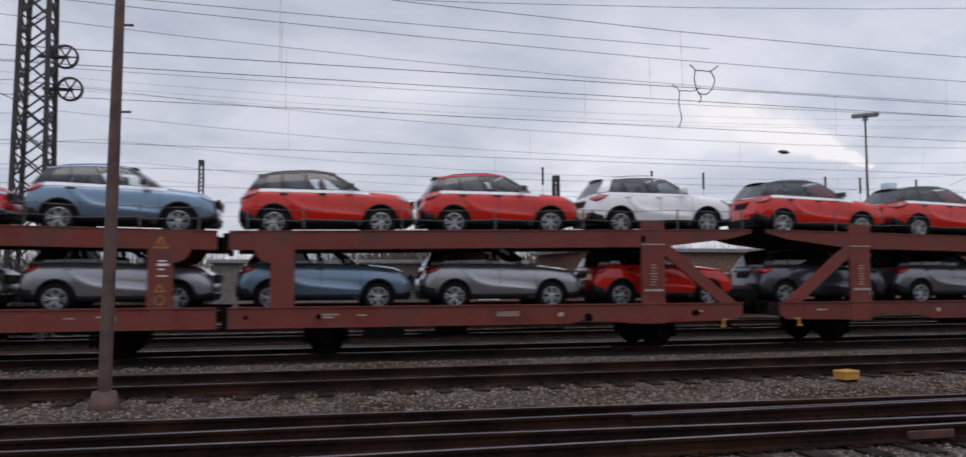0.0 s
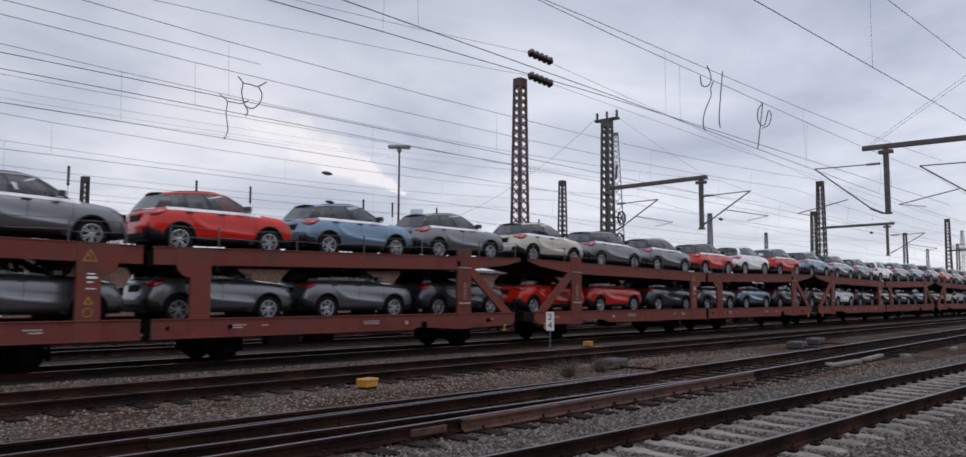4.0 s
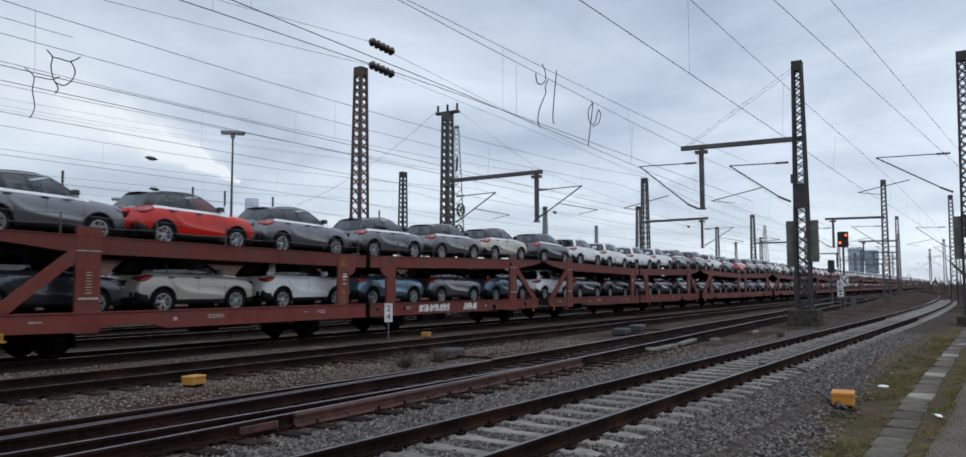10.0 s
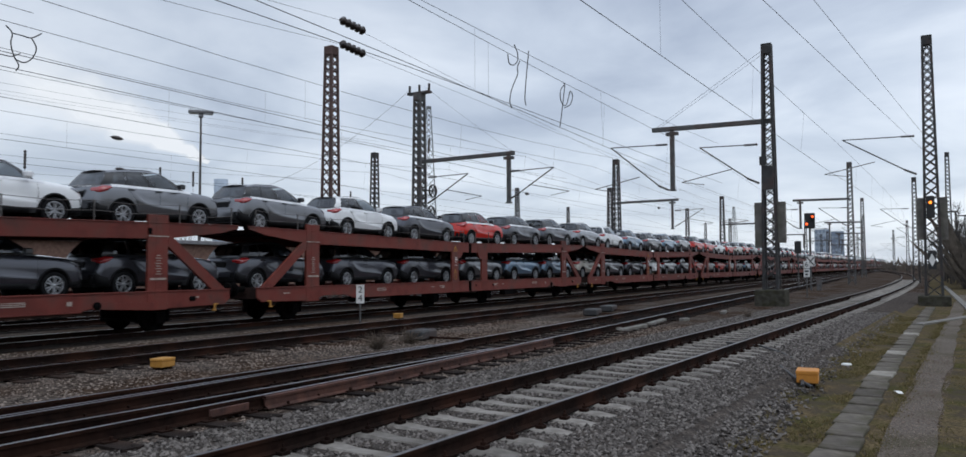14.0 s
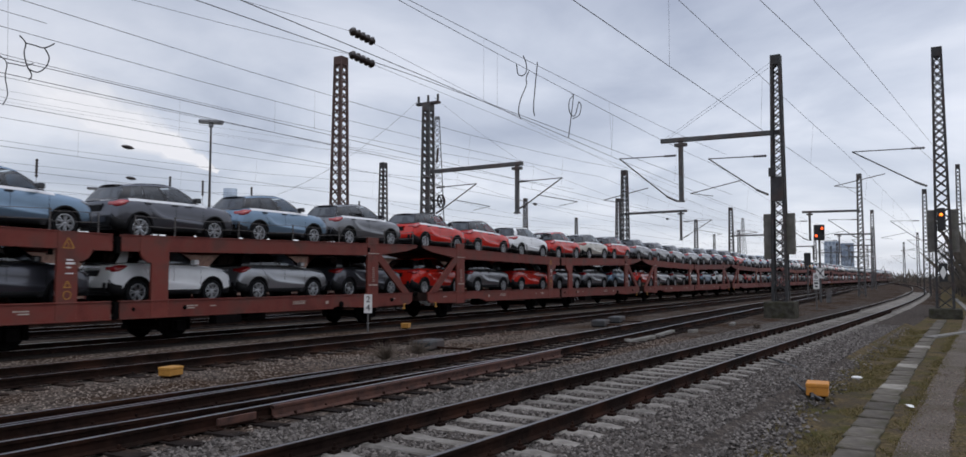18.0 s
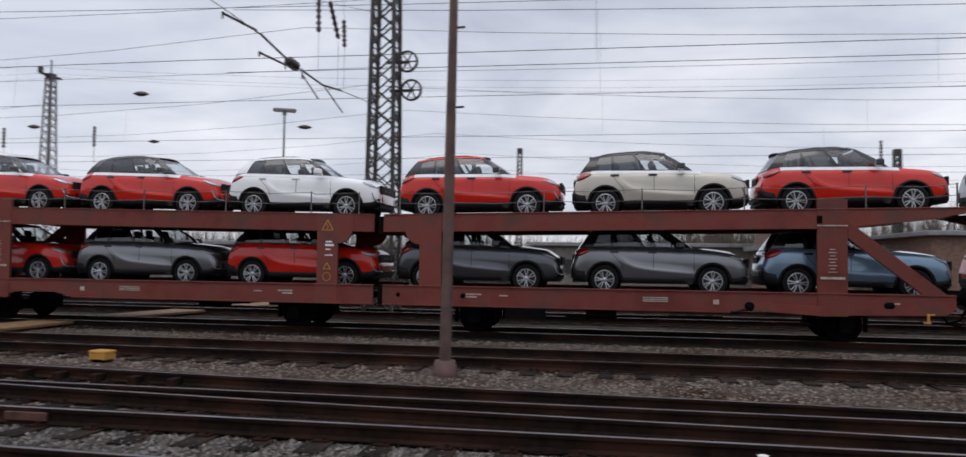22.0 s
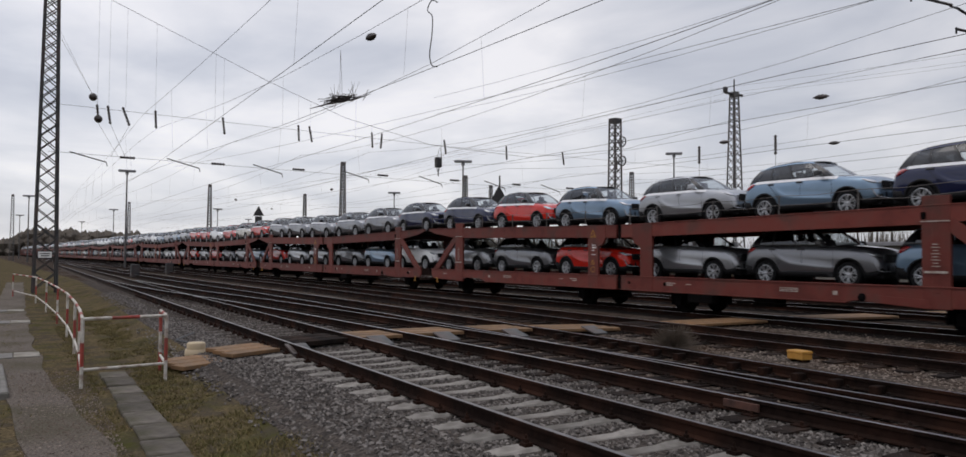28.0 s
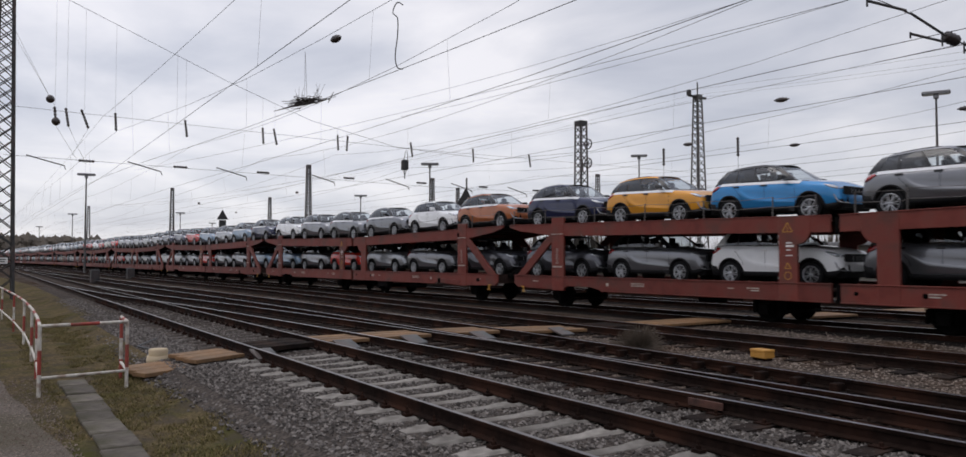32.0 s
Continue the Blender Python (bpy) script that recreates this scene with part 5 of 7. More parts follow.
def pillars_mesh():
    """Window frames and pillars of both sides, front and back."""
    g = Geo()
    lo, hi = 0.08, 0.93
    for s in (-1, 1):
        def patch(u0, u1, v0, v1, nu=4, nv=3, mat=0):
            g.grid([[gh(u0 + (u1 - u0) * i / nu, v0 + (v1 - v0) * j / nv, s) for j in range(nv + 1)] for i in range(nu + 1)], mat, True, s < 0)
        patch(0, 1, 0, lo, 10, 1)
        patch(0, 1, hi, 1, 10, 1)
        edges = [0.0] + [e for p in PANES for e in p] + [1.0]
        for i in range(0, len(edges), 2):
            patch(edges[i], edges[i + 1], lo, hi, 1, 4, 0 if i else 1)
    for u in (0, 1):
        a, b = [gh(u, v / 6, -1) for v in range(7)], [gh(u, v / 6, 1) for v in range(7)]
        def across(t0, t1, v0, v1, n=4):
            rows = []
            for j in range(3):
                v = v0 + (v1 - v0) * j / 2
                p, q = Vector(gh(u, v, -1)), Vector(gh(u, v, 1))
                rows.append([p + (q - p) * (t0 + (t1 - t0) * i / n) + Vector(((0.10 if u else -0.06) * math.sin(math.pi * (t0 + (t1 - t0) * i / n)), 0, 0)) for i in range(n + 1)])
            g.grid(rows, 0, True, u == 0)
        across(0, 0.05, 0, 1, 1)
        across(0.95, 1, 0, 1, 1)
        across(0.05, 0.95, 0, 0.06 if u else 0.16)
        across(0.05, 0.95, 0.95, 1)
    return g.mesh("window_frame", [PAINT["black"], PAINT["black"]])


def roof_mesh():
    g = Geo()
    for sd in (-1, 1):
        rows = []
        for i in range(11):
            a, b = Vector(gh(i / 10, 0.90, sd)), Vector(gh(i / 10, 1, sd))
            rows.append([a + Vector((0, sd * 0.006, 0)), a.lerp(b, 0.6) + Vector((0, sd * 0.008, 0)), b])
        g.grid(rows, 0, True, sd < 0)
    rows = []
    for i in range(11):
        u = i / 10
        p, q = gh(u, 1, -1), gh(u, 1, 1)
        bow = (0.10 * 0 if u < 1 else 0)
        ex = 0.10 if u == 1 else (-0.10 if u == 0 else 0)
        rows.append([(p[0] + ex * math.sin(math.pi * t), p[1] + (q[1] - p[1]) * t, p[2] + 0.045 * math.sin(math.pi * t) ** 0.6) for t in (0, 0.05, 0.15, 0.3, 0.5, 0.7, 0.85, 0.95, 1)])
    g.grid(rows, 0, True, True)
    for s in (-1, 1):
        pts = [gh(0.12 + 0.72 * i / 8, 1, s * 0.93) for i in range(9)]
        g.tube([(p[0], p[1], p[2] + (0.012 if 0 < i < 8 else 0.0)) for i, p in enumerate(pts)], 0.013, 6, 1)
    return g.mesh("roof", [PAINT["black"], M_CLAD])


def pane_mesh(i, s):
    u0, u1 = PANES[i]
    g = Geo()
    rows = [[gh(u0 + (u1 - u0) * a / 3, 0.08 + 0.85 * b / 4, s) for b in range(5)] for a in range(4)]
    g.grid([[(p[0], p[1] - s * 0.008, p[2]) for p in r] for r in rows], 0, True, s < 0)
    return g.mesh("side_window", [M_GLASS if i == 2 else M_GLASS_DARK])


def screen_mesh(u):
    g = Geo()
    rows = []
    for j in range(5):
        v = (0.06 if u else 0.16) + (0.89 if u else 0.79) * j / 4
        p, q = Vector(gh(u, v, -1)), Vector(gh(u, v, 1))
        rows.append([p + (q - p) * (0.05 + 0.9 * i / 8) + Vector(((0.095 if u else -0.055) * math.sin(math.pi * (0.05 + 0.9 * i / 8)), 0, 0)) for i in range(9)])
    g.grid(rows, 0, True, u == 0)
    return g.mesh("windscreen" if u else "rear_window", [M_GLASS if u else M_GLASS_DARK])


def wheel_meshes():
    t = Geo()
    t.lathe([(0.222, -0.09), (0.29, -0.105), (0.325, -0.095), (0.336, -0.06), (0.336, 0.06), (0.325, 0.095), (0.29, 0.105), (0.235, 0.09)], 28, 0)
    r = Geo()
    r.lathe([(0.212, -0.096), (0.226, -0.098), (0.228, -0.085), (0.216, -0.08), (0.206, -0.04)], 28, 0)
    r.lathe([(0.0, -0.03), (0.216, -0.03)], 24, 1)
    r.lathe([(0.0, 0.08), (0.236, 0.08)], 16, 1)
    for k in range(6):
        for d in (-0.16, 0.16):
            a = math.pi * k / 3 + d * 1.1
            a0 = math.pi * k / 3 + d
            c0, c1 = Vector((math.cos(a0) * 0.05, -0.080, math.sin(a0) * 0.05)), Vector((math.cos(a) * 0.220, -0.090, math.sin(a) * 0.220))
            r.bar(c0, c1, 0.030, 0.022, 0)
    r.lathe([(0.0, -0.092), (0.05, -0.088), (0.062, -0.07), (0.062, -0.03)], 16, 0)
    return t.mesh("wheel", [M_TYRE]), r.mesh("rim", [M_RIM, M_RIM_DARK])


def lamp_mesh(front, s):
    """A lens that wraps the corner: a band along the side and on round the end."""
    g = Geo()
    if front:
        st = [(1.66, 0.905, 0.925), (1.76, 0.865, 0.918), (1.87, 0.825, 0.905), (1.96, 0.80, 0.885), (2.02, 0.785, 0.86), (2.07, 0.775, 0.835)]
    else:
        st = [(-1.57, 1.015, 1.03), (-1.65, 0.975, 1.05), (-1.76, 0.925, 1.058), (-1.88, 0.885, 1.055), (-1.97, 0.87, 1.035), (-2.02, 0.87, 1.01)]
    rows = [[on_side(x, z0, s, -0.02), on_side(x, z0, s, 0.014), on_side(x, (z0 + z1) / 2, s, 0.02), on_side(x, z1, s, 0.014), on_side(x, z1, s, -0.02)] for x, z0, z1 in st]
    e = st[-1]
    for y in (0.60, 0.50) if front else (0.62, 0.50):
        k = 0.02 if y > 0.55 else 0.035
        x = 1.985 + k if front else -1.92 - k
        lo, hi = (e[1] + k, e[2] - 0.01) if not front else (0.765 + (0.62 - y) * 0.2, 0.84)
        rows.append([(x, s * (y - 0.01), lo), (x, s * y, lo), (x + (0.008 if front else -0.008), s * y, (lo + hi) / 2), (x, s * y, hi), (x, s * (y - 0.01), hi)])
    g.grid(rows, 0, True, (s < 0) == front)
    return g.mesh("headlight" if front else "tail_light", [M_LAMP if front else M_TAIL])


def glint_mesh(front):
    """White strip that paints the sky's reflection on the shoulder; front: how far forward it reaches."""
    g = Geo()
    rows = []
    for x in [a for a in car_stations() if -1.6 < a < front]:
        zb, zt = car_bottom(x), car_shoulder(x)
        k0 = 0.915 if x < 1 else 0.915 + 0.04 * (x - 1)
        rows.append([(lean(x, zb + (zt - zb) * k), -side_y(x, k) - 0.009, zb + (zt - zb) * k) for k in (k0, 0.94, 0.965, 0.985)] + [(lean(x, zt), -0.762, zt + 0.014)])
    g.grid(rows, 0, True, True)
    return g.mesh("protective_film", [M_SKY_GLINT])


def grille_mesh():
    g = Geo().box((2.075, 0, 0.755), (0.07, 1.22, 0.20), 0)
    for i in range(5):
        g.box((2.108, -0.32 + 0.16 * i, 0.745), (0.012, 0.03, 0.12), 1)
    g.box((2.108, 0, 0.835), (0.012, 0.96, 0.014), 1)
    g.box((2.06, 0, 0.50), (0.08, 1.05, 0.17), 0)
    return g.mesh("grille", [M_CLAD, M_RIM], 0.01)


def fog_surround_mesh(s):
    g = Geo()
    pts = [on_side(1.93, 0.66, s, 0.012), on_side(1.97, 0.52, s, 0.016), on_side(2.02, 0.45, s, 0.016), (2.10, s * 0.58, 0.43), (2.115, s * 0.42, 0.43)]
    g.tube(pts, [0.012, 0.02, 0.022, 0.02, 0.012], 6, 0)
    return g.mesh("fog_light_surround", [M_LAMP])


def mirror_mesh(s):
    g = Geo().box((0.52, s * 0.97, 1.155), (0.17, 0.20, 0.14), 0)
    g.bar((0.58, s * 0.80, 1.08), (0.55, s * 0.93, 1.11), 0.06, 0.05, 1)
    return g.mesh("mirror", [PAINT["grey"], M_CLAD], 0.025)


def handle_mesh(x, s):
    return Geo().box((x, s * (side_y(x, 0.88) + 0.02), 0.985), (0.20, 0.035, 0.042)).mesh("door_handle", [PAINT["grey"]], 0.008)


def seats_mesh():
    g = Geo()
    for x, tilt in ((-0.05, -14), (-0.9, -16)):
        for y in (-0.38, 0.38):
            g.box((x, y, 0.95), (0.14, 0.5, 0.62), 0, (0, tilt, 0))
            g.box((x - 0.09, y, 1.33), (0.09, 0.26, 0.17), 0, (0, tilt, 0))
    g.box((0.66, 0, 0.98), (0.32, 1.4, 0.12))
    return g.box((-0.3, 0, 0.68), (2.6, 1.5, 0.1)).mesh("cabin", [M_SEAT], 0.03)


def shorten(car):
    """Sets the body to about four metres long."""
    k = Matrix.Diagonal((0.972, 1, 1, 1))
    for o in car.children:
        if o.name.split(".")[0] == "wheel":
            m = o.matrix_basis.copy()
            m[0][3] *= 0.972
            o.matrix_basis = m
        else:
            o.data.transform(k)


def build_car():
    car = thing("car", "compact sport utility car on the car train", "car", "cars on the train")
    part("body", body_mesh(), car)
    part("roof", roof_mesh(), car)
    part("window_frame", pillars_mesh(), car)
    part("cladding", cladding_mesh(), car, "black plastic sill and arch cladding")
    part("cabin", seats_mesh(), car, "dark seats and dashboard")
    part("windscreen", screen_mesh(1), car)
    part("rear_window", screen_mesh(0), car)
    for s in (-1, 1):
        for i in ((0, 1, 2) if s < 0 else ()):
            part("side_window", pane_mesh(i, s), car)
        part("headlight", lamp_mesh(True, s), car)
        part("tail_light", lamp_mesh(False, s), car, "red tail light")
        part("mirror", mirror_mesh(s), car)
        part("fog_light_surround", fog_surround_mesh(s), car, "silver fog light surround")
    for x in (-1.02, -0.13):
        part("door_handle", handle_mesh(x, -1), car)
    part("grille", grille_mesh(), car)
    part("protective_film", glint_mesh(1.85), car, "white strip painted as sky glint along the shoulder")
    tyre, rim = wheel_meshes()
    for x in (WR, WF):
        for s in (-1, 1):
            w = part("wheel", tyre, car, at=pose(x, s * 0.775, WZ, 0, random.uniform(0, 360), 0 if s < 0 else 180))
            if s < 0:
                part("rim", rim, w, "silver alloy rim")
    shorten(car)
    return car


def build_lite_car():
    car = thing("car", "compact sport utility car far off on the car train", "car", "cars on the train")
    part("body", body_mesh(True), car)
    part("roof", roof_mesh(), car)
    g = Geo()
    for s in (-1, 1):
        g.grid([[gh(u / 6, v / 3, s) for v in range(4)] for u in range(7)], 0, True, s < 0)
    for u in (0, 1):
        g.grid([[Vector(gh(u, v / 3, -1)).lerp(Vector(gh(u, v / 3, 1)), t / 4) for t in range(5)] for v in range(4)], 0, True, u == 0)
    part("windows", g.mesh("windows", [M_GLASS_DARK]), car)
    w = Geo().lathe([(0.0, -0.09), (0.21, -0.09)], 14, 1).lathe([(0.21, -0.09), (0.325, -0.10), (0.336, -0.05), (0.336, 0.09), (0.0, 0.09)], 14, 0)
    wm = w.mesh("wheel", [M_TYRE, M_RIM])
    for x in (WR, WF):
        part("wheel", wm, car, at=pose(x, -0.775, WZ))
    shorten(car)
    return car


PAINT_WORD = {"red": "bright red", "white": "white", "silver": "silver", "grey": "mid-grey metallic", "dgrey": "dark grey", "blue": "pale grey-blue",
              "navy": "dark navy blue", "beige": "ivory beige", "brown": "copper brown", "orange": "golden orange", "bright": "bright blue", "black": "black"}
PAINTED = {"body": 0, "mirror": 0, "door_handle": 0}


GLINT_BELT = glint_mesh(1.0)
GLINT_BELT.transform(Matrix.Diagonal((0.972, 1, 1, 1)))


def paint_car(car, color, deck, dark_roof):
    for o in car.children:
        n = o.name.split(".")[0]
        m = None
        if n in PAINTED:
            m = PAINT[color]
            if n != "body" and color not in ("white", "silver"):
                m = PAINT["black"]
        elif n in ("roof", "window_frame"):
            m = PAINT["black"] if dark_roof else PAINT[color]
        if n == "window_frame":
            m = PAINT["black"]
            if color == "white":
                o.material_slots[1].link = "OBJECT"
                o.material_slots[1].material = PAINT[color]
        if n == "protective_film" and color not in ("red", "orange", "brown"):
            o.data = GLINT_BELT
        if m:
            o.material_slots[0].link = "OBJECT"
            o.material_slots[0].material = m
    roof = " with black roof" if dark_roof else ""
    tagged(car, "%s compact car%s on the %s train deck" % (PAINT_WORD[color], roof, deck))


# ---- wagons ----
HALF = 13.075


def upper_z(s):
    """Top of the upper side beam, s metres from the middle of the wagon."""
    return 2.76 + 0.014 * min(s, 10.3) + (0.02 * (s - 10.3) if s > 10.3 else 0)


def wagon_half_meshes():
    side = {}
    for name, y in (("near", -1.45), ("far", 1.45)):
        y0, y1 = (y, y + 0.09) if y < 0 else (y - 0.09, y)
        g = Geo()
        g.prism([(0.12, 0.66), (8.0, 0.66), (8.5, 0.76), (9.6, 0.76), (10.0, 0.62), (12.35, 0.66), (12.55, 0.80), (12.55, 1.07), (0.12, 1.07)], y0, y1)
        g.prism([(0.12, 1.07), (12.55, 1.07), (12.55, 1.10), (0.12, 1.10)], y0 - 0.03, y1 + 0.03)
        g.prism([(0.12, 0.63), (8.0, 0.63), (8.0, 0.66), (0.12, 0.66)], y0 - 0.03, y1 + 0.03)
        side["sill_" + name] = g.mesh("lower_side_beam", [M_WAGON], 0.006)
        g = Geo()
        g.prism([(0.12, upper_z(0) - 0.42), (10.3, upper_z(10.3) - 0.42), (12.2, upper_z(12.2) - 0.24), (12.85, upper_z(12.85) - 0.10), (12.85, upper_z(12.85)), (10.3, upper_z(10.3)), (0.12, upper_z(0))], y0, y1)
        g.prism([(0.12, upper_z(0) - 0.02), (12.85, upper_z(12.85) - 0.02), (12.85, upper_z(12.85) + 0.005), (0.12, upper_z(0) + 0.005)], y0 - 0.025, y1 + 0.02)
        side["upper_" + name] = g.mesh("upper_side_beam", [M_WAGON], 0.006)
        g = Geo()
        yo = -0.012 if y < 0 else 0.012
        z0 = upper_z(1.2) - 0.36
        c = [(1.02 - 0.32 * (1 - math.sin(a)), z0 - 0.30 + 0.30 * (1 - math.cos(a)) * 1.0) for a in [math.pi / 2 * k / 5 for k in range(6)]]
        c = [(0.64 + 0.36 * (1 - math.cos(math.pi / 2 * k / 5)) , z0 - 0.36 * math.sin(math.pi / 2 * k / 5)) for k in range(6)]
        g.prism([(1.00, 0.64), (1.52, 0.64), (1.52, upper_z(1.5) - 0.005), (0.64, upper_z(0.6) - 0.005), (0.64, z0)] + c[1:], y0 + yo, y1 + yo)
        side["post_" + name] = g.mesh("inner_post", [M_WAGON], 0.008)
        g = Geo()
        g.prism([(9.80, 0.60), (10.42, 0.60), (10.42, 3.12), (9.80, 3.12)], y0 + yo, y1 + yo)
        g.box((10.11, (y0 + y1) / 2 + yo, 2.0), (0.16, 0.10, 2.1), 0)
        side["endpost_" + name] = g.mesh("end_post", [M_WAGON], 0.008)
        g = Geo()
        g.prism([(10.42, 2.66), (10.42, 2.28), (11.9, 1.10), (12.38, 1.10)], y0 + yo / 2, y1 + yo / 2)
        side["brace_" + name] = g.mesh("diagonal_brace", [M_WAGON], 0.008)
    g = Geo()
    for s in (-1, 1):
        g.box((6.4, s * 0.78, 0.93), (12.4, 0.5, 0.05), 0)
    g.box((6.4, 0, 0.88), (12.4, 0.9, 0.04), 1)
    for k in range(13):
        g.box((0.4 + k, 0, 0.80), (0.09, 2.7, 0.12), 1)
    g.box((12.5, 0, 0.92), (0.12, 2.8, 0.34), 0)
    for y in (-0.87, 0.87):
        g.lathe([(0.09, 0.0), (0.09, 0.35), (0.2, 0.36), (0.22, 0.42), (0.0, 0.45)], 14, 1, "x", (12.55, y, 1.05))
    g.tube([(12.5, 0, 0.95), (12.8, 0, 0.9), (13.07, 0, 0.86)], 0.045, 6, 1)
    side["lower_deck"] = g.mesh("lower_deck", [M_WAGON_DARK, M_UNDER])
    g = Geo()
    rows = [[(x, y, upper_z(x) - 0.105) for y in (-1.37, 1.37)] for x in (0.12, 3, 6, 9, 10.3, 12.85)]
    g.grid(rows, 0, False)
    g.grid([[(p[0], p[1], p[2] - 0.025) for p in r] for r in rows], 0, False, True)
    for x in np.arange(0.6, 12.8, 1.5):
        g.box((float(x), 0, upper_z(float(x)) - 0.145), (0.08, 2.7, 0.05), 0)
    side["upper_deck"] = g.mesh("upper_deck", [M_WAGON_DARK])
    # railing with a rope
    g = Geo()
    px = [0.5, 1.7, 3.9, 6.1, 8.3, 10.8, 12.6]
    for x in px:
        g.bar((x, -1.42, upper_z(x)), (x, -1.42, upper_z(x) + 0.52), 0.028, 0.028)
    for h in (0.5, 0.26):
        g.tube([(x + d, -1.42, upper_z(x) + h - (0.03 if d else 0)) for x in px for d in ((0, 1.1) if x < 12 else (0,))], 0.008, 5)
    side["railing"] = g.mesh("railing", [M_CABLE])
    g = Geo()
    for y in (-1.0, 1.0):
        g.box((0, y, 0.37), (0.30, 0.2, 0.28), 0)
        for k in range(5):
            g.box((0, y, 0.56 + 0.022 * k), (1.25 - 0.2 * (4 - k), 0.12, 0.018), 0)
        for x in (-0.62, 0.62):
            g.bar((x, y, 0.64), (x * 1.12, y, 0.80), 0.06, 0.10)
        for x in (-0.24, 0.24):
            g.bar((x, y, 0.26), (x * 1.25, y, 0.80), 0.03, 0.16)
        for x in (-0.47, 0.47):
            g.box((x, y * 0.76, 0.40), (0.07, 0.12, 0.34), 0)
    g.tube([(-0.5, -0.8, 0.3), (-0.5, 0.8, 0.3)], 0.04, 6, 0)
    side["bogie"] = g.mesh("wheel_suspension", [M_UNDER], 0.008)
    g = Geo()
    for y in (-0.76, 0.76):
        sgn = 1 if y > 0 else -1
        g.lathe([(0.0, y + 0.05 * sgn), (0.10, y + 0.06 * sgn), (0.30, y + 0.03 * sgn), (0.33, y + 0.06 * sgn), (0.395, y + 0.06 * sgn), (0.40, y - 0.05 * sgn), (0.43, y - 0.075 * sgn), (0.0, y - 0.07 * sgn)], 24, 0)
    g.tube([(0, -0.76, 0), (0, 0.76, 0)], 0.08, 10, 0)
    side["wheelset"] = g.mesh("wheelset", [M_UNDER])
    g = Geo()
    for x, z, w, h in ((2.3, 0.92, 0.36, 0.03), (2.25, 0.86, 0.26, 0.03), (3.0, 0.90, 0.20, 0.025), (6.4, 0.93, 0.55, 0.018), (6.4, 0.89, 0.55, 0.018), (6.4, 0.85, 0.55, 0.018), (7.7, 0.86, 0.12, 0.10), (11.3, 0.9, 0.3, 0.03)):
        g.box((x, -1.458, z), (w, 0.006, h), 0)
    side["marks"] = g.mesh("stencil", [M_STENCIL])
    g = Geo()
    for k in range(8):
        g.box((10.11, -1.48, 1.55 + 0.07 * k), (0.18 - 0.06 * (k % 2), 0.006, 0.018), 0)
    g.box((10.11, -1.48, 1.42), (0.5, 0.006, 0.05), 0)
    g.box((10.11, -1.48, 2.55), (0.62, 0.006, 0.025), 0)
    side["post_marks"] = g.mesh("post_stencil", [M_STENCIL])
    g = Geo()
    g.box((1.22, -1.466, 2.10), (0.16, 0.006, 0.03), 1).box((1.20, -1.466, 2.02), (0.22, 0.006, 0.05), 1).box((1.24, -1.466, 1.92), (0.12, 0.006, 0.03), 1).box((1.22, -1.466, 1.78), (0.2, 0.006, 0.025), 1)
    for zc, r in ((2.46, 0.16), (1.50, 0.10)):
        tri = [Vector((1.26 + r * math.sin(a), -1.466, zc + r * math.cos(a))) for a in (0, 2 * math.pi / 3, 4 * math.pi / 3)]
        for i in range(3):
            g.bar(tri[i], tri[(i + 1) % 3], 0.012, 0.02)
    g.bar((1.29, -1.466, 2.53), (1.24, -1.466, 2.44), 0.01, 0.016)
    g.bar((1.24, -1.466, 2.44), (1.28, -1.466, 2.40), 0.01, 0.016)
    g.lathe([(0.085, 0), (0.085, 0.006), (0.105, 0.006), (0.105, 0)], 18, 0, "y", (1.26, -1.47, 1.27))
    side["warning"] = g.mesh("warning_sign", [M_YELLOW, M_WHITE])
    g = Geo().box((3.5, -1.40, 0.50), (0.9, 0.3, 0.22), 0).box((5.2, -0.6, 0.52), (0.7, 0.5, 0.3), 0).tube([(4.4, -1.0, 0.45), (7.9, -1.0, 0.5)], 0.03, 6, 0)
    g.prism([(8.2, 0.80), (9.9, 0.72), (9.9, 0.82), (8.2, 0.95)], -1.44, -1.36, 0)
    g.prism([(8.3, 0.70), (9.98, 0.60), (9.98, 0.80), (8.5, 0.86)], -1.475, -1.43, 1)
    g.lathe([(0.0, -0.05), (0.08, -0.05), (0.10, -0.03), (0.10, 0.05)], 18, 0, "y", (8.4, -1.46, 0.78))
    # pair of black discs paints the dark inside of the sill's oval hole
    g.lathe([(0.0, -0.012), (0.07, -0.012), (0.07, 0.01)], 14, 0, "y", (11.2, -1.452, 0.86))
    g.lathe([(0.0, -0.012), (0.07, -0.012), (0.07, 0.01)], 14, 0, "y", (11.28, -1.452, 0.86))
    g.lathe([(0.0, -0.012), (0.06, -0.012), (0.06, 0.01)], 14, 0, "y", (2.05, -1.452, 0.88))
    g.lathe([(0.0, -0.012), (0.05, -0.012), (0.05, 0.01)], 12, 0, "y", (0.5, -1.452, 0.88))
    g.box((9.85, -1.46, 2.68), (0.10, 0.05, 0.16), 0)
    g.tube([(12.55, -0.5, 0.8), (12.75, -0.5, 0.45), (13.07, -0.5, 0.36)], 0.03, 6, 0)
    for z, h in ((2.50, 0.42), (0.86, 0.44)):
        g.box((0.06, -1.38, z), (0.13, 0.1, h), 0)
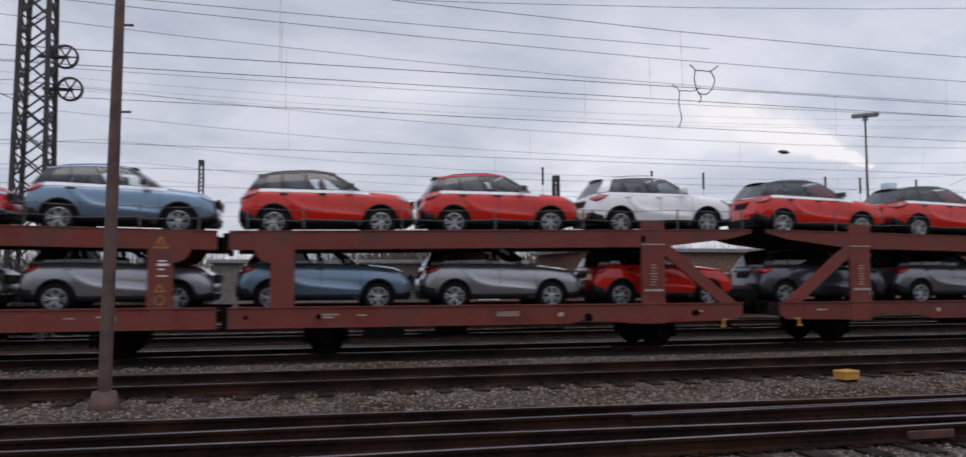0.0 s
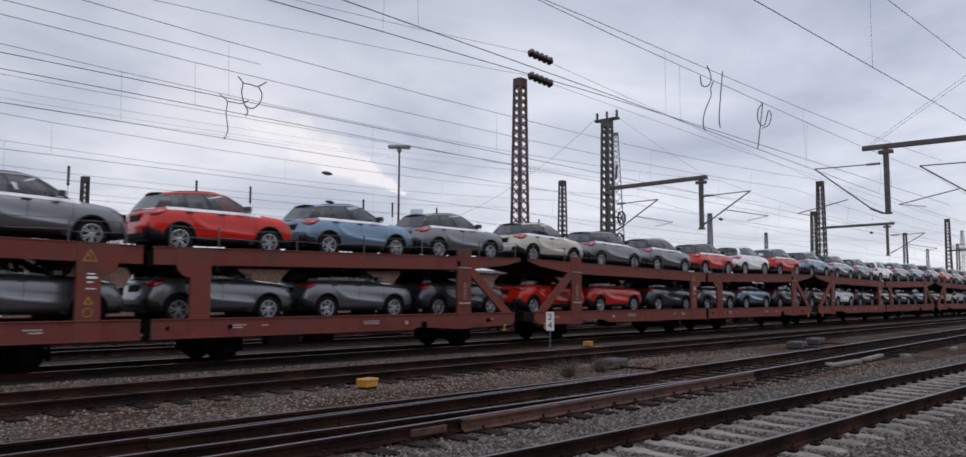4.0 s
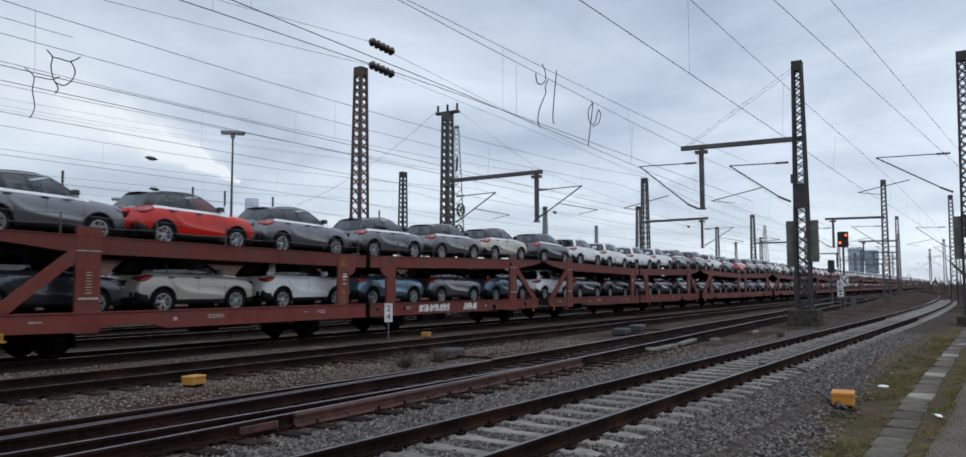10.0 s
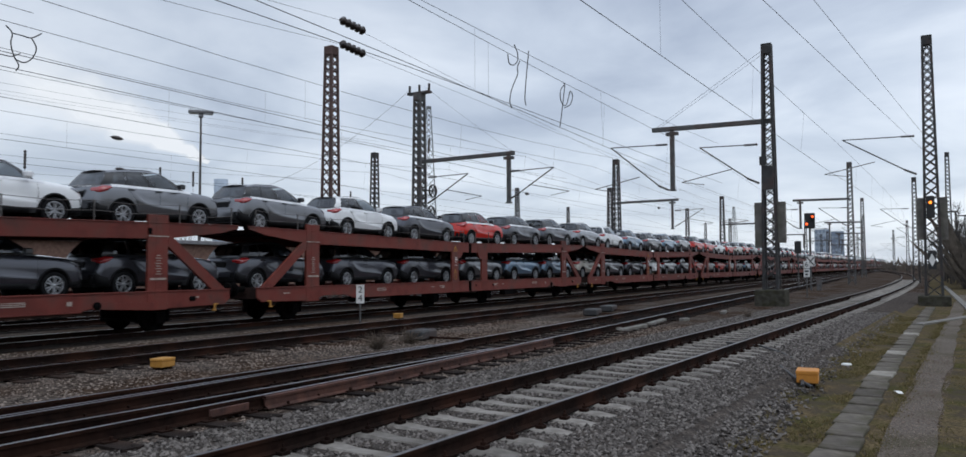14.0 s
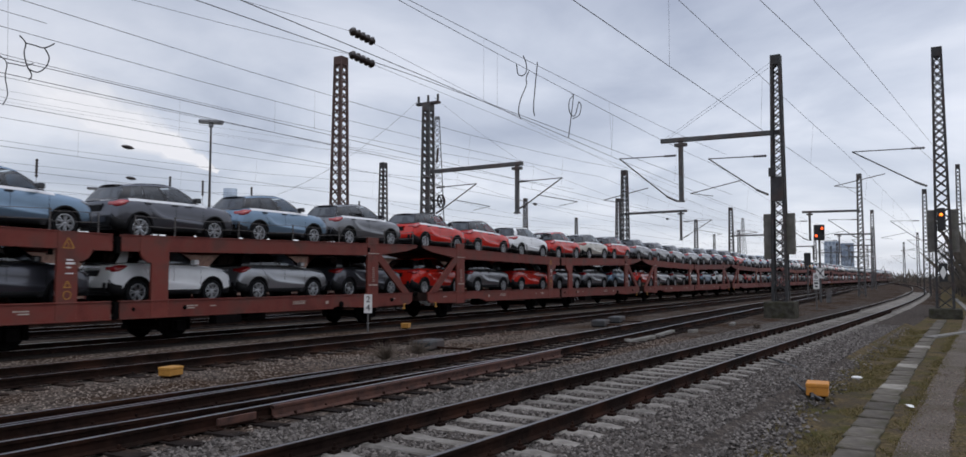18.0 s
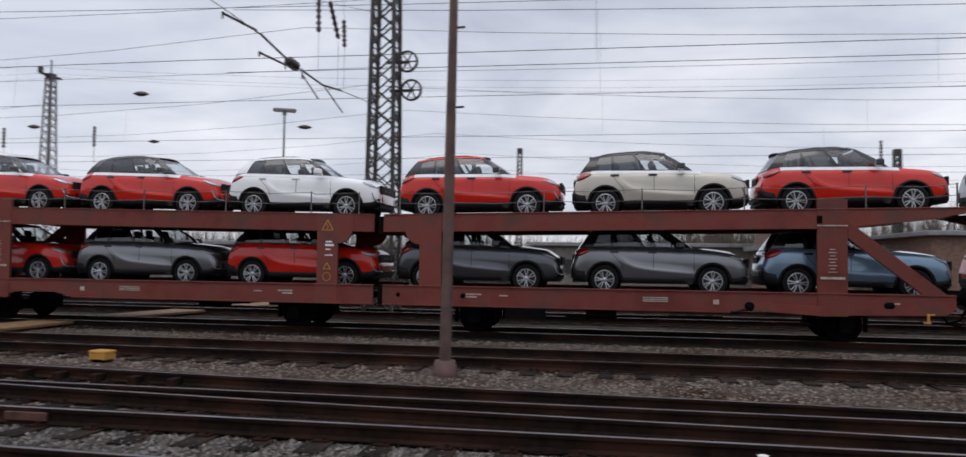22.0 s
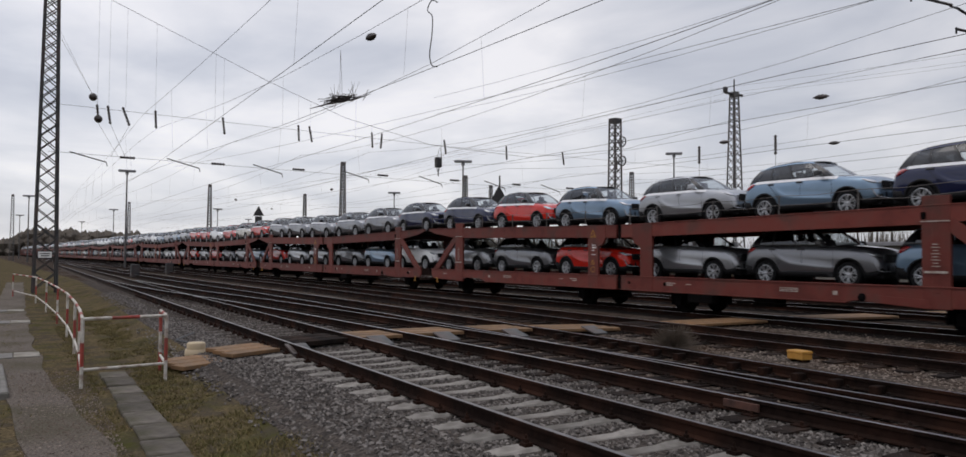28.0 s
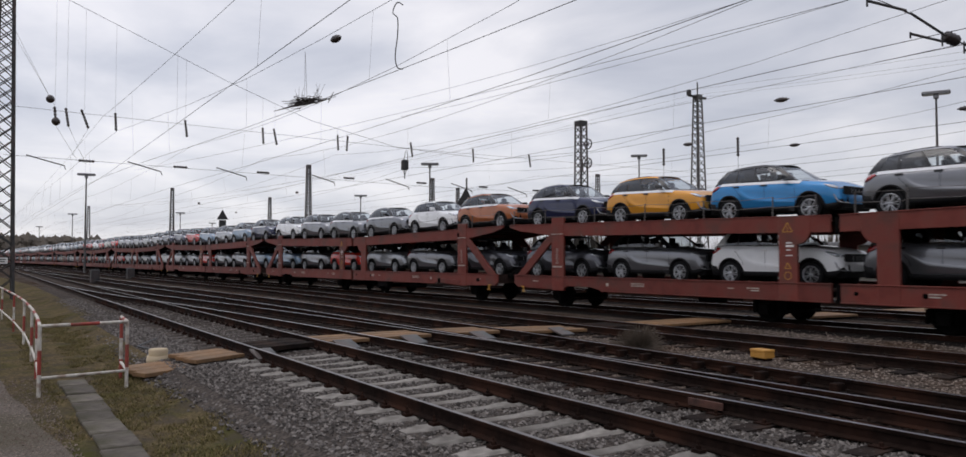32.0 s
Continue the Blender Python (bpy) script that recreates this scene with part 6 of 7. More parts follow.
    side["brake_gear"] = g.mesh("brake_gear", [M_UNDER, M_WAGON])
    g = Geo().box((12.0, -1.46, 0.60), (0.05, 0.04, 0.16), 0).box((12.05, -1.46, 0.68), (0.16, 0.03, 0.035), 0).box((11.98, -1.46, 0.51), (0.14, 0.05, 0.04), 0)
    side["handle"] = g.mesh("brake_handle", [M_YELLOW], 0.006)
    return side


def build_wagon(lite=False):
    w = thing("car_carrier_wagon", "red-oxide double-deck car carrier wagon on the train track", "railway wagon", "wagons of the car train")
    sm = wagon_half_meshes()
    for turn in (0, 180):
        base = pose(0, 0, 0, 0, 0, turn)
        near, far = ("near", "far") if not turn else ("far", "near")
        for key, nm in (("sill_", "lower_side_beam"), ("upper_", "upper_side_beam"), ("post_", "inner_post"), ("endpost_", "end_post"), ("brace_", "diagonal_brace")):
            for sd in ((near, far) if not lite else (near,)):
                part(nm, sm[key + sd], w, at=base)
        part("lower_deck", sm["lower_deck"], w, at=base)
        part("upper_deck", sm["upper_deck"], w, at=base)
        for bx in (2.25, 10.5):
            b = part("wheel_suspension", sm["bogie"], w, at=base @ pose(bx, 0, 0))
            part("wheelset", sm["wheelset"], b, at=pose(0, 0, 0.40))
        if not lite:
            tagged(part("brake_gear", sm["brake_gear"], w, at=base), kind="stuff")
    if not lite:
        fl = Matrix.Diagonal((-1, 1, 1, 1))
        for key, nm in (("railing", "railing"), ("marks", "stencil"), ("post_marks", "post_stencil"), ("handle", "brake_handle")):
            tagged(part(nm, sm[key], w), kind="stuff" if key != "handle" else "")
            me = sm[key].copy()
            me.transform(fl)
            me.flip_normals()
            tagged(part(nm, me, w), kind="stuff" if key != "handle" else "")
        me = sm["warning"].copy()
        me.transform(fl)
        me.flip_normals()
        tagged(part("warning_sign", me, w, "yellow warning triangle and ring"), kind="stuff")
    return w


TRAIN_X0, WAGON_LEN, TRAIN_V = 11.2, 26.15, -10.89
MOVING = []
CAR_S = (2.225, 6.475, 10.725)
LOADS = {
    -1: ("grey red blue red red white", "grey grey silver blue silver red"),
    0: ("red red grey silver blue red", "dgrey grey white grey white dgrey"),
    1: ("blue grey grey red blue grey", "dgrey red grey grey grey dgrey"),
    2: ("beige grey grey red white red", "red red dgrey grey blue dgrey"),
    3: ("blue silver grey white grey blue", "dgrey white dgrey dgrey grey blue"),
    4: ("grey red grey grey grey beige", "dgrey beige white blue grey blue"),
    5: ("dgrey white white white white grey", "white dgrey dgrey grey dgrey dgrey"),
    6: ("grey white dgrey red dgrey dgrey", "dgrey dgrey dgrey grey blue blue"),
    7: ("silver white blue dgrey blue grey", "beige grey dgrey white silver dgrey"),
    8: ("red red white red beige red", "red grey red dgrey grey blue"),
    9: ("grey grey grey grey grey navy", "red silver grey grey blue white"),
    10: ("navy red blue silver blue navy", "silver grey red silver grey blue"),
    11: ("white grey grey grey white brown", "blue grey red silver grey dgrey"),
    12: ("navy orange bright grey grey silver", "dgrey grey white grey grey grey"),
    13: ("grey white grey red grey blue", "grey grey dgrey silver grey red"),
}


GRAFFITI = {4: (2.9, 7.1, M_WHITE), 12: (8.6, 12.2, M_FACADE)}


def build_train():
    rnd = random.Random(11)
    wag, wag_l = build_wagon(), build_wagon(True)
    car, car_l = build_car(), build_lite_car()
    first = {"w": wag, "wl": wag_l, "c": car, "cl": car_l}

    def take(key, m):
        if first.get(key) is not None:
            ob = first[key]
            first[key] = None
            ob.matrix_basis = m
            return ob
        return copy_thing({"w": wag, "wl": wag_l, "c": car, "cl": car_l}[key], m)

    for n in range(-6, 21):
        near = n in LOADS
        mid = TRAIN_X0 + WAGON_LEN * (n + 0.5)
        MOVING.append(take("w" if near else "wl", pose(mid, TRAIN_Y, TRAIN_Z)))
        if n in GRAFFITI:
            s0, s1, hue = GRAFFITI[n]
            g = Geo()
            for k in range(int((s1 - s0) / 0.34)):
                x = s0 + 0.34 * k + 0.17
                if 5 < k < 9:
                    continue
                for j in range(3):
                    g.bar((x - 0.12 + 0.1 * j, -1.462, 0.70 + rnd.uniform(0, 0.05)), (x - 0.08 + 0.1 * j + rnd.uniform(-0.06, 0.06), -1.462, 0.97 + rnd.uniform(0, 0.05)), 0.06, 0.006)
                g.bar((x - 0.14, -1.463, rnd.uniform(0.74, 0.96)), (x + 0.14, -1.463, rnd.uniform(0.74, 0.96)), 0.05, 0.05)
            tagged(part("graffiti", g.mesh("graffiti", [hue]), MOVING[-1], "sprayed paint strokes on the sill"), kind="stuff")
        if near:
            up, low = [x.split() for x in LOADS[n]]
        else:
            pal = "grey grey grey dgrey dgrey silver white white red blue".split()
            up, low = [[rnd.choice(pal) for _ in range(6)] for _ in (0, 1)]
        for i in range(6):
            s = CAR_S[i - 3] if i > 2 else -CAR_S[2 - i]
            tilt = -math.degrees(0.014) * (1 if s > 0 else -1)
            for deck, cols, z in (("upper", up, upper_z(abs(s)) - 0.10 + TRAIN_Z), ("lower", low, 0.96 + TRAIN_Z)):
                m = pose(mid + s + rnd.uniform(-0.04, 0.04), TRAIN_Y + rnd.uniform(-0.03, 0.03), z, 0, tilt if deck == "upper" else 0, rnd.uniform(-0.3, 0.3))
                c = take("c" if near else "cl", m)
                # lower cars get no painted glint: the upper deck covers the sky
                if deck == "lower":
                    for o in [o for o in c.children if o.name.startswith("protective_film")]:
                        bpy.data.objects.remove(o)
                paint_car(c, cols[i], deck, cols[i] in ("red", "beige", "orange", "brown", "bright") and rnd.random() < 0.75)
                MOVING.append(c)


build_train()


# ---- signals, boxes and signs ----
def digits(text, size, m, mat, parent, name="digits"):
    cu = bpy.data.curves.new(name, "FONT")
    cu.body, cu.size, cu.extrude = text, size, 0.003
    cu.align_x, cu.align_y = "CENTER", "CENTER"
    ob = bpy.data.objects.new(name, cu)
    me = bpy.data.meshes.new_from_object(ob)
    bpy.data.objects.remove(ob)
    me.materials.clear()
    me.materials.append(mat)
    return part(name, me, parent, at=m)


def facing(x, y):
    """Turn about z that points a plate's front at the camera's spot, the origin."""
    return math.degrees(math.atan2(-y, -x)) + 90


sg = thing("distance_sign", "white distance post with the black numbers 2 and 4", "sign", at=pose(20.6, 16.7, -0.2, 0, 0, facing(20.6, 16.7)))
part("post", Geo().tube([(0, 0.02, 0), (0, 0.02, 1.0)], 0.03, 8).mesh("post", [M_STEEL_GREY]), sg)
part("plate", Geo().box((0, 0, 0.95), (0.27, 0.02, 0.62)).mesh("plate", [M_WHITE], 0.005), sg)
digits("2", 0.3, pose(0, -0.014, 1.09, 90, 0, 0), M_BLACK, sg)
digits("4", 0.3, pose(0, -0.014, 0.81, 90, 0, 0), M_BLACK, sg)

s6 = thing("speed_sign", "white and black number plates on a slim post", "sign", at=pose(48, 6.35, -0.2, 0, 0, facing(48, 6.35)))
part("post", Geo().tube([(0, 0.03, 0), (0, 0.03, 2.1)], 0.035, 8).mesh("post", [M_STEEL_GREY]), s6)
part("upper_plate", Geo().box((0, 0, 1.9), (0.32, 0.02, 0.42)).mesh("upper_plate", [M_WHITE], 0.005), s6)
part("lower_plate", Geo().box((0, 0, 1.42), (0.32, 0.02, 0.46)).mesh("lower_plate", [M_WHITE], 0.005), s6)
digits("6", 0.4, pose(0, -0.014, 1.9, 90, 0, 0), M_BLACK, s6)
part("bar", Geo().box((0, -0.013, 1.52), (0.2, 0.006, 0.1)).mesh("bar", [M_BLACK]), s6)
part("bar", Geo().box((0, -0.013, 1.34), (0.14, 0.006, 0.1)).mesh("bar", [M_BLACK]), s6)


def signal(x, y, h, lit, label):
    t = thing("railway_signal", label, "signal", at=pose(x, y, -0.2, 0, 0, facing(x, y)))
    part("mast", Geo().tube([(0, 0.1, 0), (0, 0.1, h)], 0.08, 10).mesh("mast", [M_STEEL_GREY]), t)
    part("head", Geo().box((0, 0, h - 0.2), (0.75, 0.3, 1.15)).mesh("head", [M_BLACK], 0.05), t)
    part("shade", Geo().lathe([(0.16, -0.1), (0.16, -0.35)], 12, 0, "y", (0.17, -0.05, h - 0.02)).mesh("shade", [M_BLACK]), t)
    for dx, dz, m in lit:
        part("light", Geo().lathe([(0.0, -0.17), (0.085, -0.17), (0.085, -0.1)], 14, 0, "y", (dx, 0, h + dz)).mesh("light", [m]), t, "lit signal lamp")
    part("mark_plate", Geo().box((0, -0.02, h * 0.40), (0.55, 0.03, 0.75)).mesh("mark_plate", [M_WHITE], 0.005), t)
    g = Geo()
    for a in (38, -38):
        g.box((0, -0.04, h * 0.40), (0.08, 0.012, 0.75), 0, (0, a, 0))
    part("cross_mark", g.mesh("cross_mark", [M_BLACK]), t)
    part("cabinet", Geo().box((0.55, 0.1, 0.5), (0.35, 0.3, 1.0)).mesh("cabinet", [M_STEEL_GREY], 0.02), t)


signal(62.5, 7.95, 5.4, ((0.2, 0.1, M_RED_GLOW), (-0.2, -0.45, M_RED_GLOW)), "black railway signal showing red lights")
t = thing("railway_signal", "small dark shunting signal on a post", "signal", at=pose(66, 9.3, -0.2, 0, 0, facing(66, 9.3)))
part("mast", Geo().tube([(0, 0, 0), (0, 0, 3.6)], 0.06, 8).mesh("mast", [M_STEEL_GREY]), t)
part("head", Geo().box((0, 0, 3.3), (0.5, 0.3, 1.0)).mesh("head", [M_BLACK], 0.05), t)


def track_box(x, y, s, label, turn=0.0, z=-0.2, paint=None):
    t = thing("trackside_box", label, "box", "trackside boxes", at=pose(x, y, z, 0, 0, turn))
    part("lid", Geo().box((0, 0, 0.30 * s), (0.62 * s, 0.46 * s, 0.09 * s)).mesh("lid", [paint or M_YELLOW], 0.012), t, "faded yellow lid")
    part("case", Geo().box((0, 0, 0.17 * s), (0.60 * s, 0.44 * s, 0.19 * s)).mesh("case", [paint or M_YELLOW], 0.012), t)
    for dx in (-0.2, 0.2):
        part("foot", Geo().box((dx * s, 0, 0.03), (0.06, 0.3 * s, 0.12)).mesh("foot", [M_RAIL]), t)
    return t


track_box(9.6, 12.35, 0.6, "weathered yellow trackside box between the tracks", 12)
track_box(13.9, 1.93, 0.74, "orange-yellow trackside box in the gravel", 5, -0.3, M_ORANGE_BOX)
track_box(-8.75, 12.5, 0.58, "yellow trackside box beside the third track", -8)
track_box(22.6, 16.6, 0.6, "small yellow trackside box beside the train track", 20)
bb = thing("drum", "beige round drum with a lid on the verge", "drum", at=pose(-15.3, 3.6, -0.33))
part("body", Geo().lathe([(0.0, 0.0), (0.20, 0.0), (0.205, 0.10), (0.195, 0.20), (0.0, 0.20)], 20, 0, "z").mesh("body", [M_DRUM]), bb)
part("lid", Geo().lathe([(0.165, 0.19), (0.17, 0.30), (0.15, 0.325), (0.0, 0.33)], 20, 0, "z").mesh("lid", [M_DRUM]), bb)
lid = thing("cap", "round white plastic cap lying in the grass", "litter", at=pose(17.28, 1.65, -0.33))
part("disc", Geo().lathe([(0.0, 0.03), (0.08, 0.03), (0.10, 0.015), (0.10, 0.0)], 16, 0, "z").mesh("disc", [M_WHITE]), lid)
scrap = thing("paper_scrap", "crumpled white paper scrap on the footpath", "litter", at=pose(13.87, 0.63, -0.325, 0, 0, 25))
part("sheet", Geo().add([(-0.09, -0.04, 0), (0.0, -0.05, 0.03), (0.1, -0.03, 0.005), (0.09, 0.05, 0.02), (0.0, 0.06, 0.04), (-0.1, 0.04, 0.01)], [(0, 1, 4, 5), (1, 2, 3, 4)]).mesh("sheet", [M_WHITE]), scrap)
for x, y in ((-64.8, 10.3), (-74, 14.6)):
    t = thing("marker_post", "squat dark concrete marker post between tracks", "post", at=pose(x, y, -0.2))
    part("shaft", Geo().box((0, 0, 0.5), (0.6, 0.6, 1.0)).mesh("shaft", [M_STEEL_DARK], 0.05), t)
t = thing("white_stub", "short white peg in the gravel", "post", at=pose(1.2, 6.95, -0.2))
part("peg", Geo().tube([(0, 0, 0), (0, 0, 0.28)], 0.045, 10).mesh("peg", [M_WHITE]), t)
for x, y, r in ((27.5, 11.2, 0.5), (30.2, 11.6, 0.6), (16.5, 11.4, 0.5)):
    t = thing("point_machine", "dark points gear box beside the rails", "machine", at=pose(x, y, -0.2, 0, 0, 8))
    part("case", Geo().box((0, 0, 0.14), (0.9 * r * 2, 0.5, 0.24)).mesh("case", [M_STEEL_DARK], 0.04), t)
    part("rod", Geo().bar((0, -1.2, 0.06), (0, 0, 0.08), 0.05, 0.05).mesh("rod", [M_RAIL]), t)


# railing of red and white tubes
def railing_fence():
    t = thing("tube_railing", "red and white painted tube railing beside the footpath", "railing", at=pose(0, 0, -0.33))
    pts = [(-14.3, 2.78), (-13.2, 2.66), (-13.05, 1.46), (-15.0, 1.62), (-17.5, 1.78), (-21, 1.95), (-25, 2.05), (-30, 2.1), (-35.5, 2.1), (-41, 1.5)]

    def striped(name, p, q, r, n, start):
        g = Geo()
        p, q = Vector(p), Vector(q)
        for k in range(n):
            g.tube([p.lerp(q, k / n), p.lerp(q, (k + 1) / n)], r, 8, (k + start) % 2)
        part(name, g.mesh(name, [M_FENCE_WHITE, M_FENCE_RED]), t)

    for i, (x, y) in enumerate(pts):
        striped("post", (x, y, -0.05), (x, y, 1.0), 0.027, 3, 0 if i % 3 else 1)
        if i:
            a = pts[i - 1]
            n = max(3, int(abs(a[0] - x) + abs(a[1] - y)) | 1)
            striped("top_rail", (*a, 1.0), (x, y, 1.0), 0.025, n, 0)
            striped("lower_rail", (*a, 0.25), (x, y, 0.25), 0.022, 1, 0)


railing_fence()


# crossing boards
def crossing():
    top = thing("board_crossing", "ochre timber board crossing laid over the tracks", "crossing")

    cx = smooth_line([(2.8, -14.0), (5.8, -15.3), (7.6, -15.5), (11.0, -15.2), (13.5, -14.5), (18.0, -14.3), (22.5, -13.5), (28.6, -12.4)])
    spans = [(2.85, 3.72, -0.19), (3.75, 4.85, -0.09), (6.75, 7.72, -0.03), (7.98, 9.22, -0.02), (9.72, 10.98, -0.02), (11.2, 13.2, -0.05), (15.0, 18.35, -0.06), (20.2, 23.3, -0.05), (25.2, 28.2, -0.05)]

    def lay(name, a, b, z, mat, h):
        mid = (a + b) / 2
        turn = -math.degrees(math.atan2(cx(b) - cx(a), b - a))
        me = Geo().box((0, 0, -h * 0.45), (0.34, b - a, h)).mesh(name, [mat], 0.008)
        for j in range(3):
            part(name, me, top, at=pose(cx(mid) - 0.36 + 0.36 * j, mid + 0.04 * (j - 1), z - 0.006 * j, 0, 0, turn + 0.5 * (j - 1)))

    for a, b, z in spans:
        lay("board", a, b, z, M_PLANK, 0.07)
    for a, b in ((5.2, 6.45), (13.55, 14.65)):
        lay("dark_board", a, b, -0.03, M_TIMBER, 0.09)
    for y, x in ((5.0, -14.05), (6.9, -14.6), (8.5, -14.65), (10.2, -14.5), (12.3, -14.2)):
        part("ramp_plate", Geo().prism([(-0.25, 0.0), (0.25, -0.13), (0.25, -0.16), (-0.25, -0.03)], -0.2, 0.2).mesh("ramp_plate", [M_STEEL_GREY]), top, "grey steel ramp plate", at=pose(x, y + 0.15, -0.01))


crossing()

# check rails and points
def extra_rail(label, fy, off, x0, x1, mats, name="check_rail", drop=0.0):
    t = thing(name, label, "rail")
    part("rail_bar", rail_mesh(fy, off, x0, x1, 1.0, drop).mesh("rail_bar", mats), t)


extra_rail("rusty check rail beside the second track rail", main_y, -0.66, -10, -2, [M_RAIL, M_RAIL], drop=0.006)
extra_rail("orange-rusted rail at the points", main_y, -0.835, 7.5, 17, [M_RUST, M_RUST], drop=0.004)
extra_rail("dark closure rail at the points", main_y, 0.66, 4, 15, [M_RAIL, M_RAIL_TOP], drop=0.004)
extra_rail("rusty check rail beside the branch rail", branch_y, 0.84, -15, -6, [M_RAIL, M_RAIL], drop=0.01)
extra_rail("rusty check rail inside the branch track", branch_y, -0.66, -22, -14, [M_RAIL, M_RAIL], drop=0.006)
for i, x in enumerate(np.arange(-13.6, -5.5, 0.63)):
    t = thing("rail_brace", "mossy rail brace block beside the branch rail", "brace", at=pose(float(x), branch_y(float(x)) + 0.62, -0.17))
    part("wedge", Geo().prism([(-0.06, 0), (0.06, 0), (0.06, 0.12), (-0.06, 0.12)], -0.12, 0.1).mesh("wedge", [M_RAIL], 0.01), t)
for x, y, s in ((6.9, 7.62, 0.6), (-6.2, 7.72, 0.5)):
    t = thing("fishplate", "orange-rusted fishplate on a rail joint", "joint", at=pose(x, y, -0.08))
    part("plate", Geo().box((0, -0.04, 0), (s, 0.035, 0.09)).mesh("plate", [M_RUST], 0.006), t)

# pale broken concrete lying by the second track
rn = random.Random(3)
for i, (x, y, l) in enumerate(((22.0, 7.72, 1.9), (24.7, 7.85, 2.4), (21.2, 8.15, 0.8), (25.1, 8.3, 1.6), (26.3, 7.4, 0.5), (31.1, 7.2, 0.7))):
    t = thing("concrete_piece", "pale broken concrete channel piece lying in gravel", "debris", "broken concrete pieces", at=pose(x, y, -0.14, 0, rn.uniform(-2, 2), (-4, 6, -55, 1, -8, 5)[i]))
    part("slab", Geo().box((0, 0, -0.02), (l, 0.17, 0.12)).mesh("slab", [M_CONCRETE], 0.02), t)


# ---- plants ----
def bush(x, y, r, label, n=800):
    t = thing("bush", label, "bush", at=pose(x, y, -0.2))
    rn = random.Random(int(x * 10))
    g = Geo()
    for k in range(n):
        a, e = rn.uniform(0, 2 * math.pi), rn.uniform(0.05, 1.3)
        d = Vector((math.cos(a) * math.cos(e), math.sin(a) * math.cos(e), math.sin(e))) * r * rn.uniform(0.6, 1.0)
        m = d * 0.5 + Vector((rn.uniform(-0.1, 0.1) * r, rn.uniform(-0.1, 0.1) * r, 0.08 * r))
        g.tube([(d.x * 0.1, d.y * 0.1, 0), m, d], [0.006, 0.004, 0.002], 3, 0, False)
    tagged(part("twig_clump", g.mesh("twig_clump", [M_TWIG]), t), kind="stuff")


bush(-10.9, 11.6, 0.62, "dry rounded twig bush between the tracks")
bush(14.2, 11.0, 0.55, "dry low bush beside the second track", 160)
bush(15.6, 11.1, 0.5, "dry low bush beside the second track", 140)
bush(29.2, 5.9, 0.35, "small dry tuft on the gravel", 90)


def bare_tree(h, seed):
    rn = random.Random(seed)
    tr, tw = Geo(), Geo()

    def grow(p, d, l, r, depth):
        q = p + d * l
        mid = p.lerp(q, 0.5) + Vector((rn.uniform(-1, 1), rn.uniform(-1, 1), 0)) * l * 0.05
        (tr if depth < 2 else tw).tube([p, mid, q], [r, r * 0.85, r * 0.68], 6 if depth < 2 else 4, 0, False)
        if depth >= 5:
            return
        for k in range(rn.choice((2, 3, 3)) if depth else 4):
            nd = (d + Vector((rn.uniform(-1, 1), rn.uniform(-1, 1), rn.uniform(-0.25, 0.7))) * 0.75).normalized()
            grow(p.lerp(q, rn.uniform(0.55, 1.0)), nd, l * rn.uniform(0.6, 0.8), r * 0.6, depth + 1)

    grow(Vector((0, 0, 0)), Vector((0, 0, 1)), h * 0.3, h * 0.018, 0)
    return tr.mesh("trunk", [M_BARK]), tw.mesh("crown", [M_BARK])


TREES = [bare_tree(9, s) for s in (1, 2, 3, 4)]
rn = random.Random(8)
spots = [(76, -2.2), (84, -3.1), (92, -1.5), (101, -2.4), (110, -1.2), (122, -6), (136, -4.5), (150, -5), (172, -3.5), (70, -9), (78, -7.5), (86, -10), (95, -8), (105, -10), (118, -9), (130, -12), (145, -9), (62, -11), (160, -8), (180, -10), (205, -5), (230, -2)]
spots += [(-3, 66), (8, 70), (16, 64), (27, 72), (40, 66), (-16, 72), (-30, 68), (-28, 75), (55, 75), (72, 80), (88, 84), (-300, 20), (-310, -30), (-330, 0), (-340, 40), (-290, -60), (-350, -50), (-310, 55)]
for i, (x, y) in enumerate(spots):
    tk, cr = TREES[i % 4]
    s = rn.uniform(0.55, 0.75) if y > 30 else rn.uniform(0.8, 1.1)
    t = thing("tree", "bare leafless winter tree beyond the tracks", "tree", "bare trees", at=pose(x, y, -0.3, 0, 0, rn.uniform(0, 360)) @ Matrix.Scale(s, 4))
    part("trunk", tk, t)
    part("crown", cr, t)


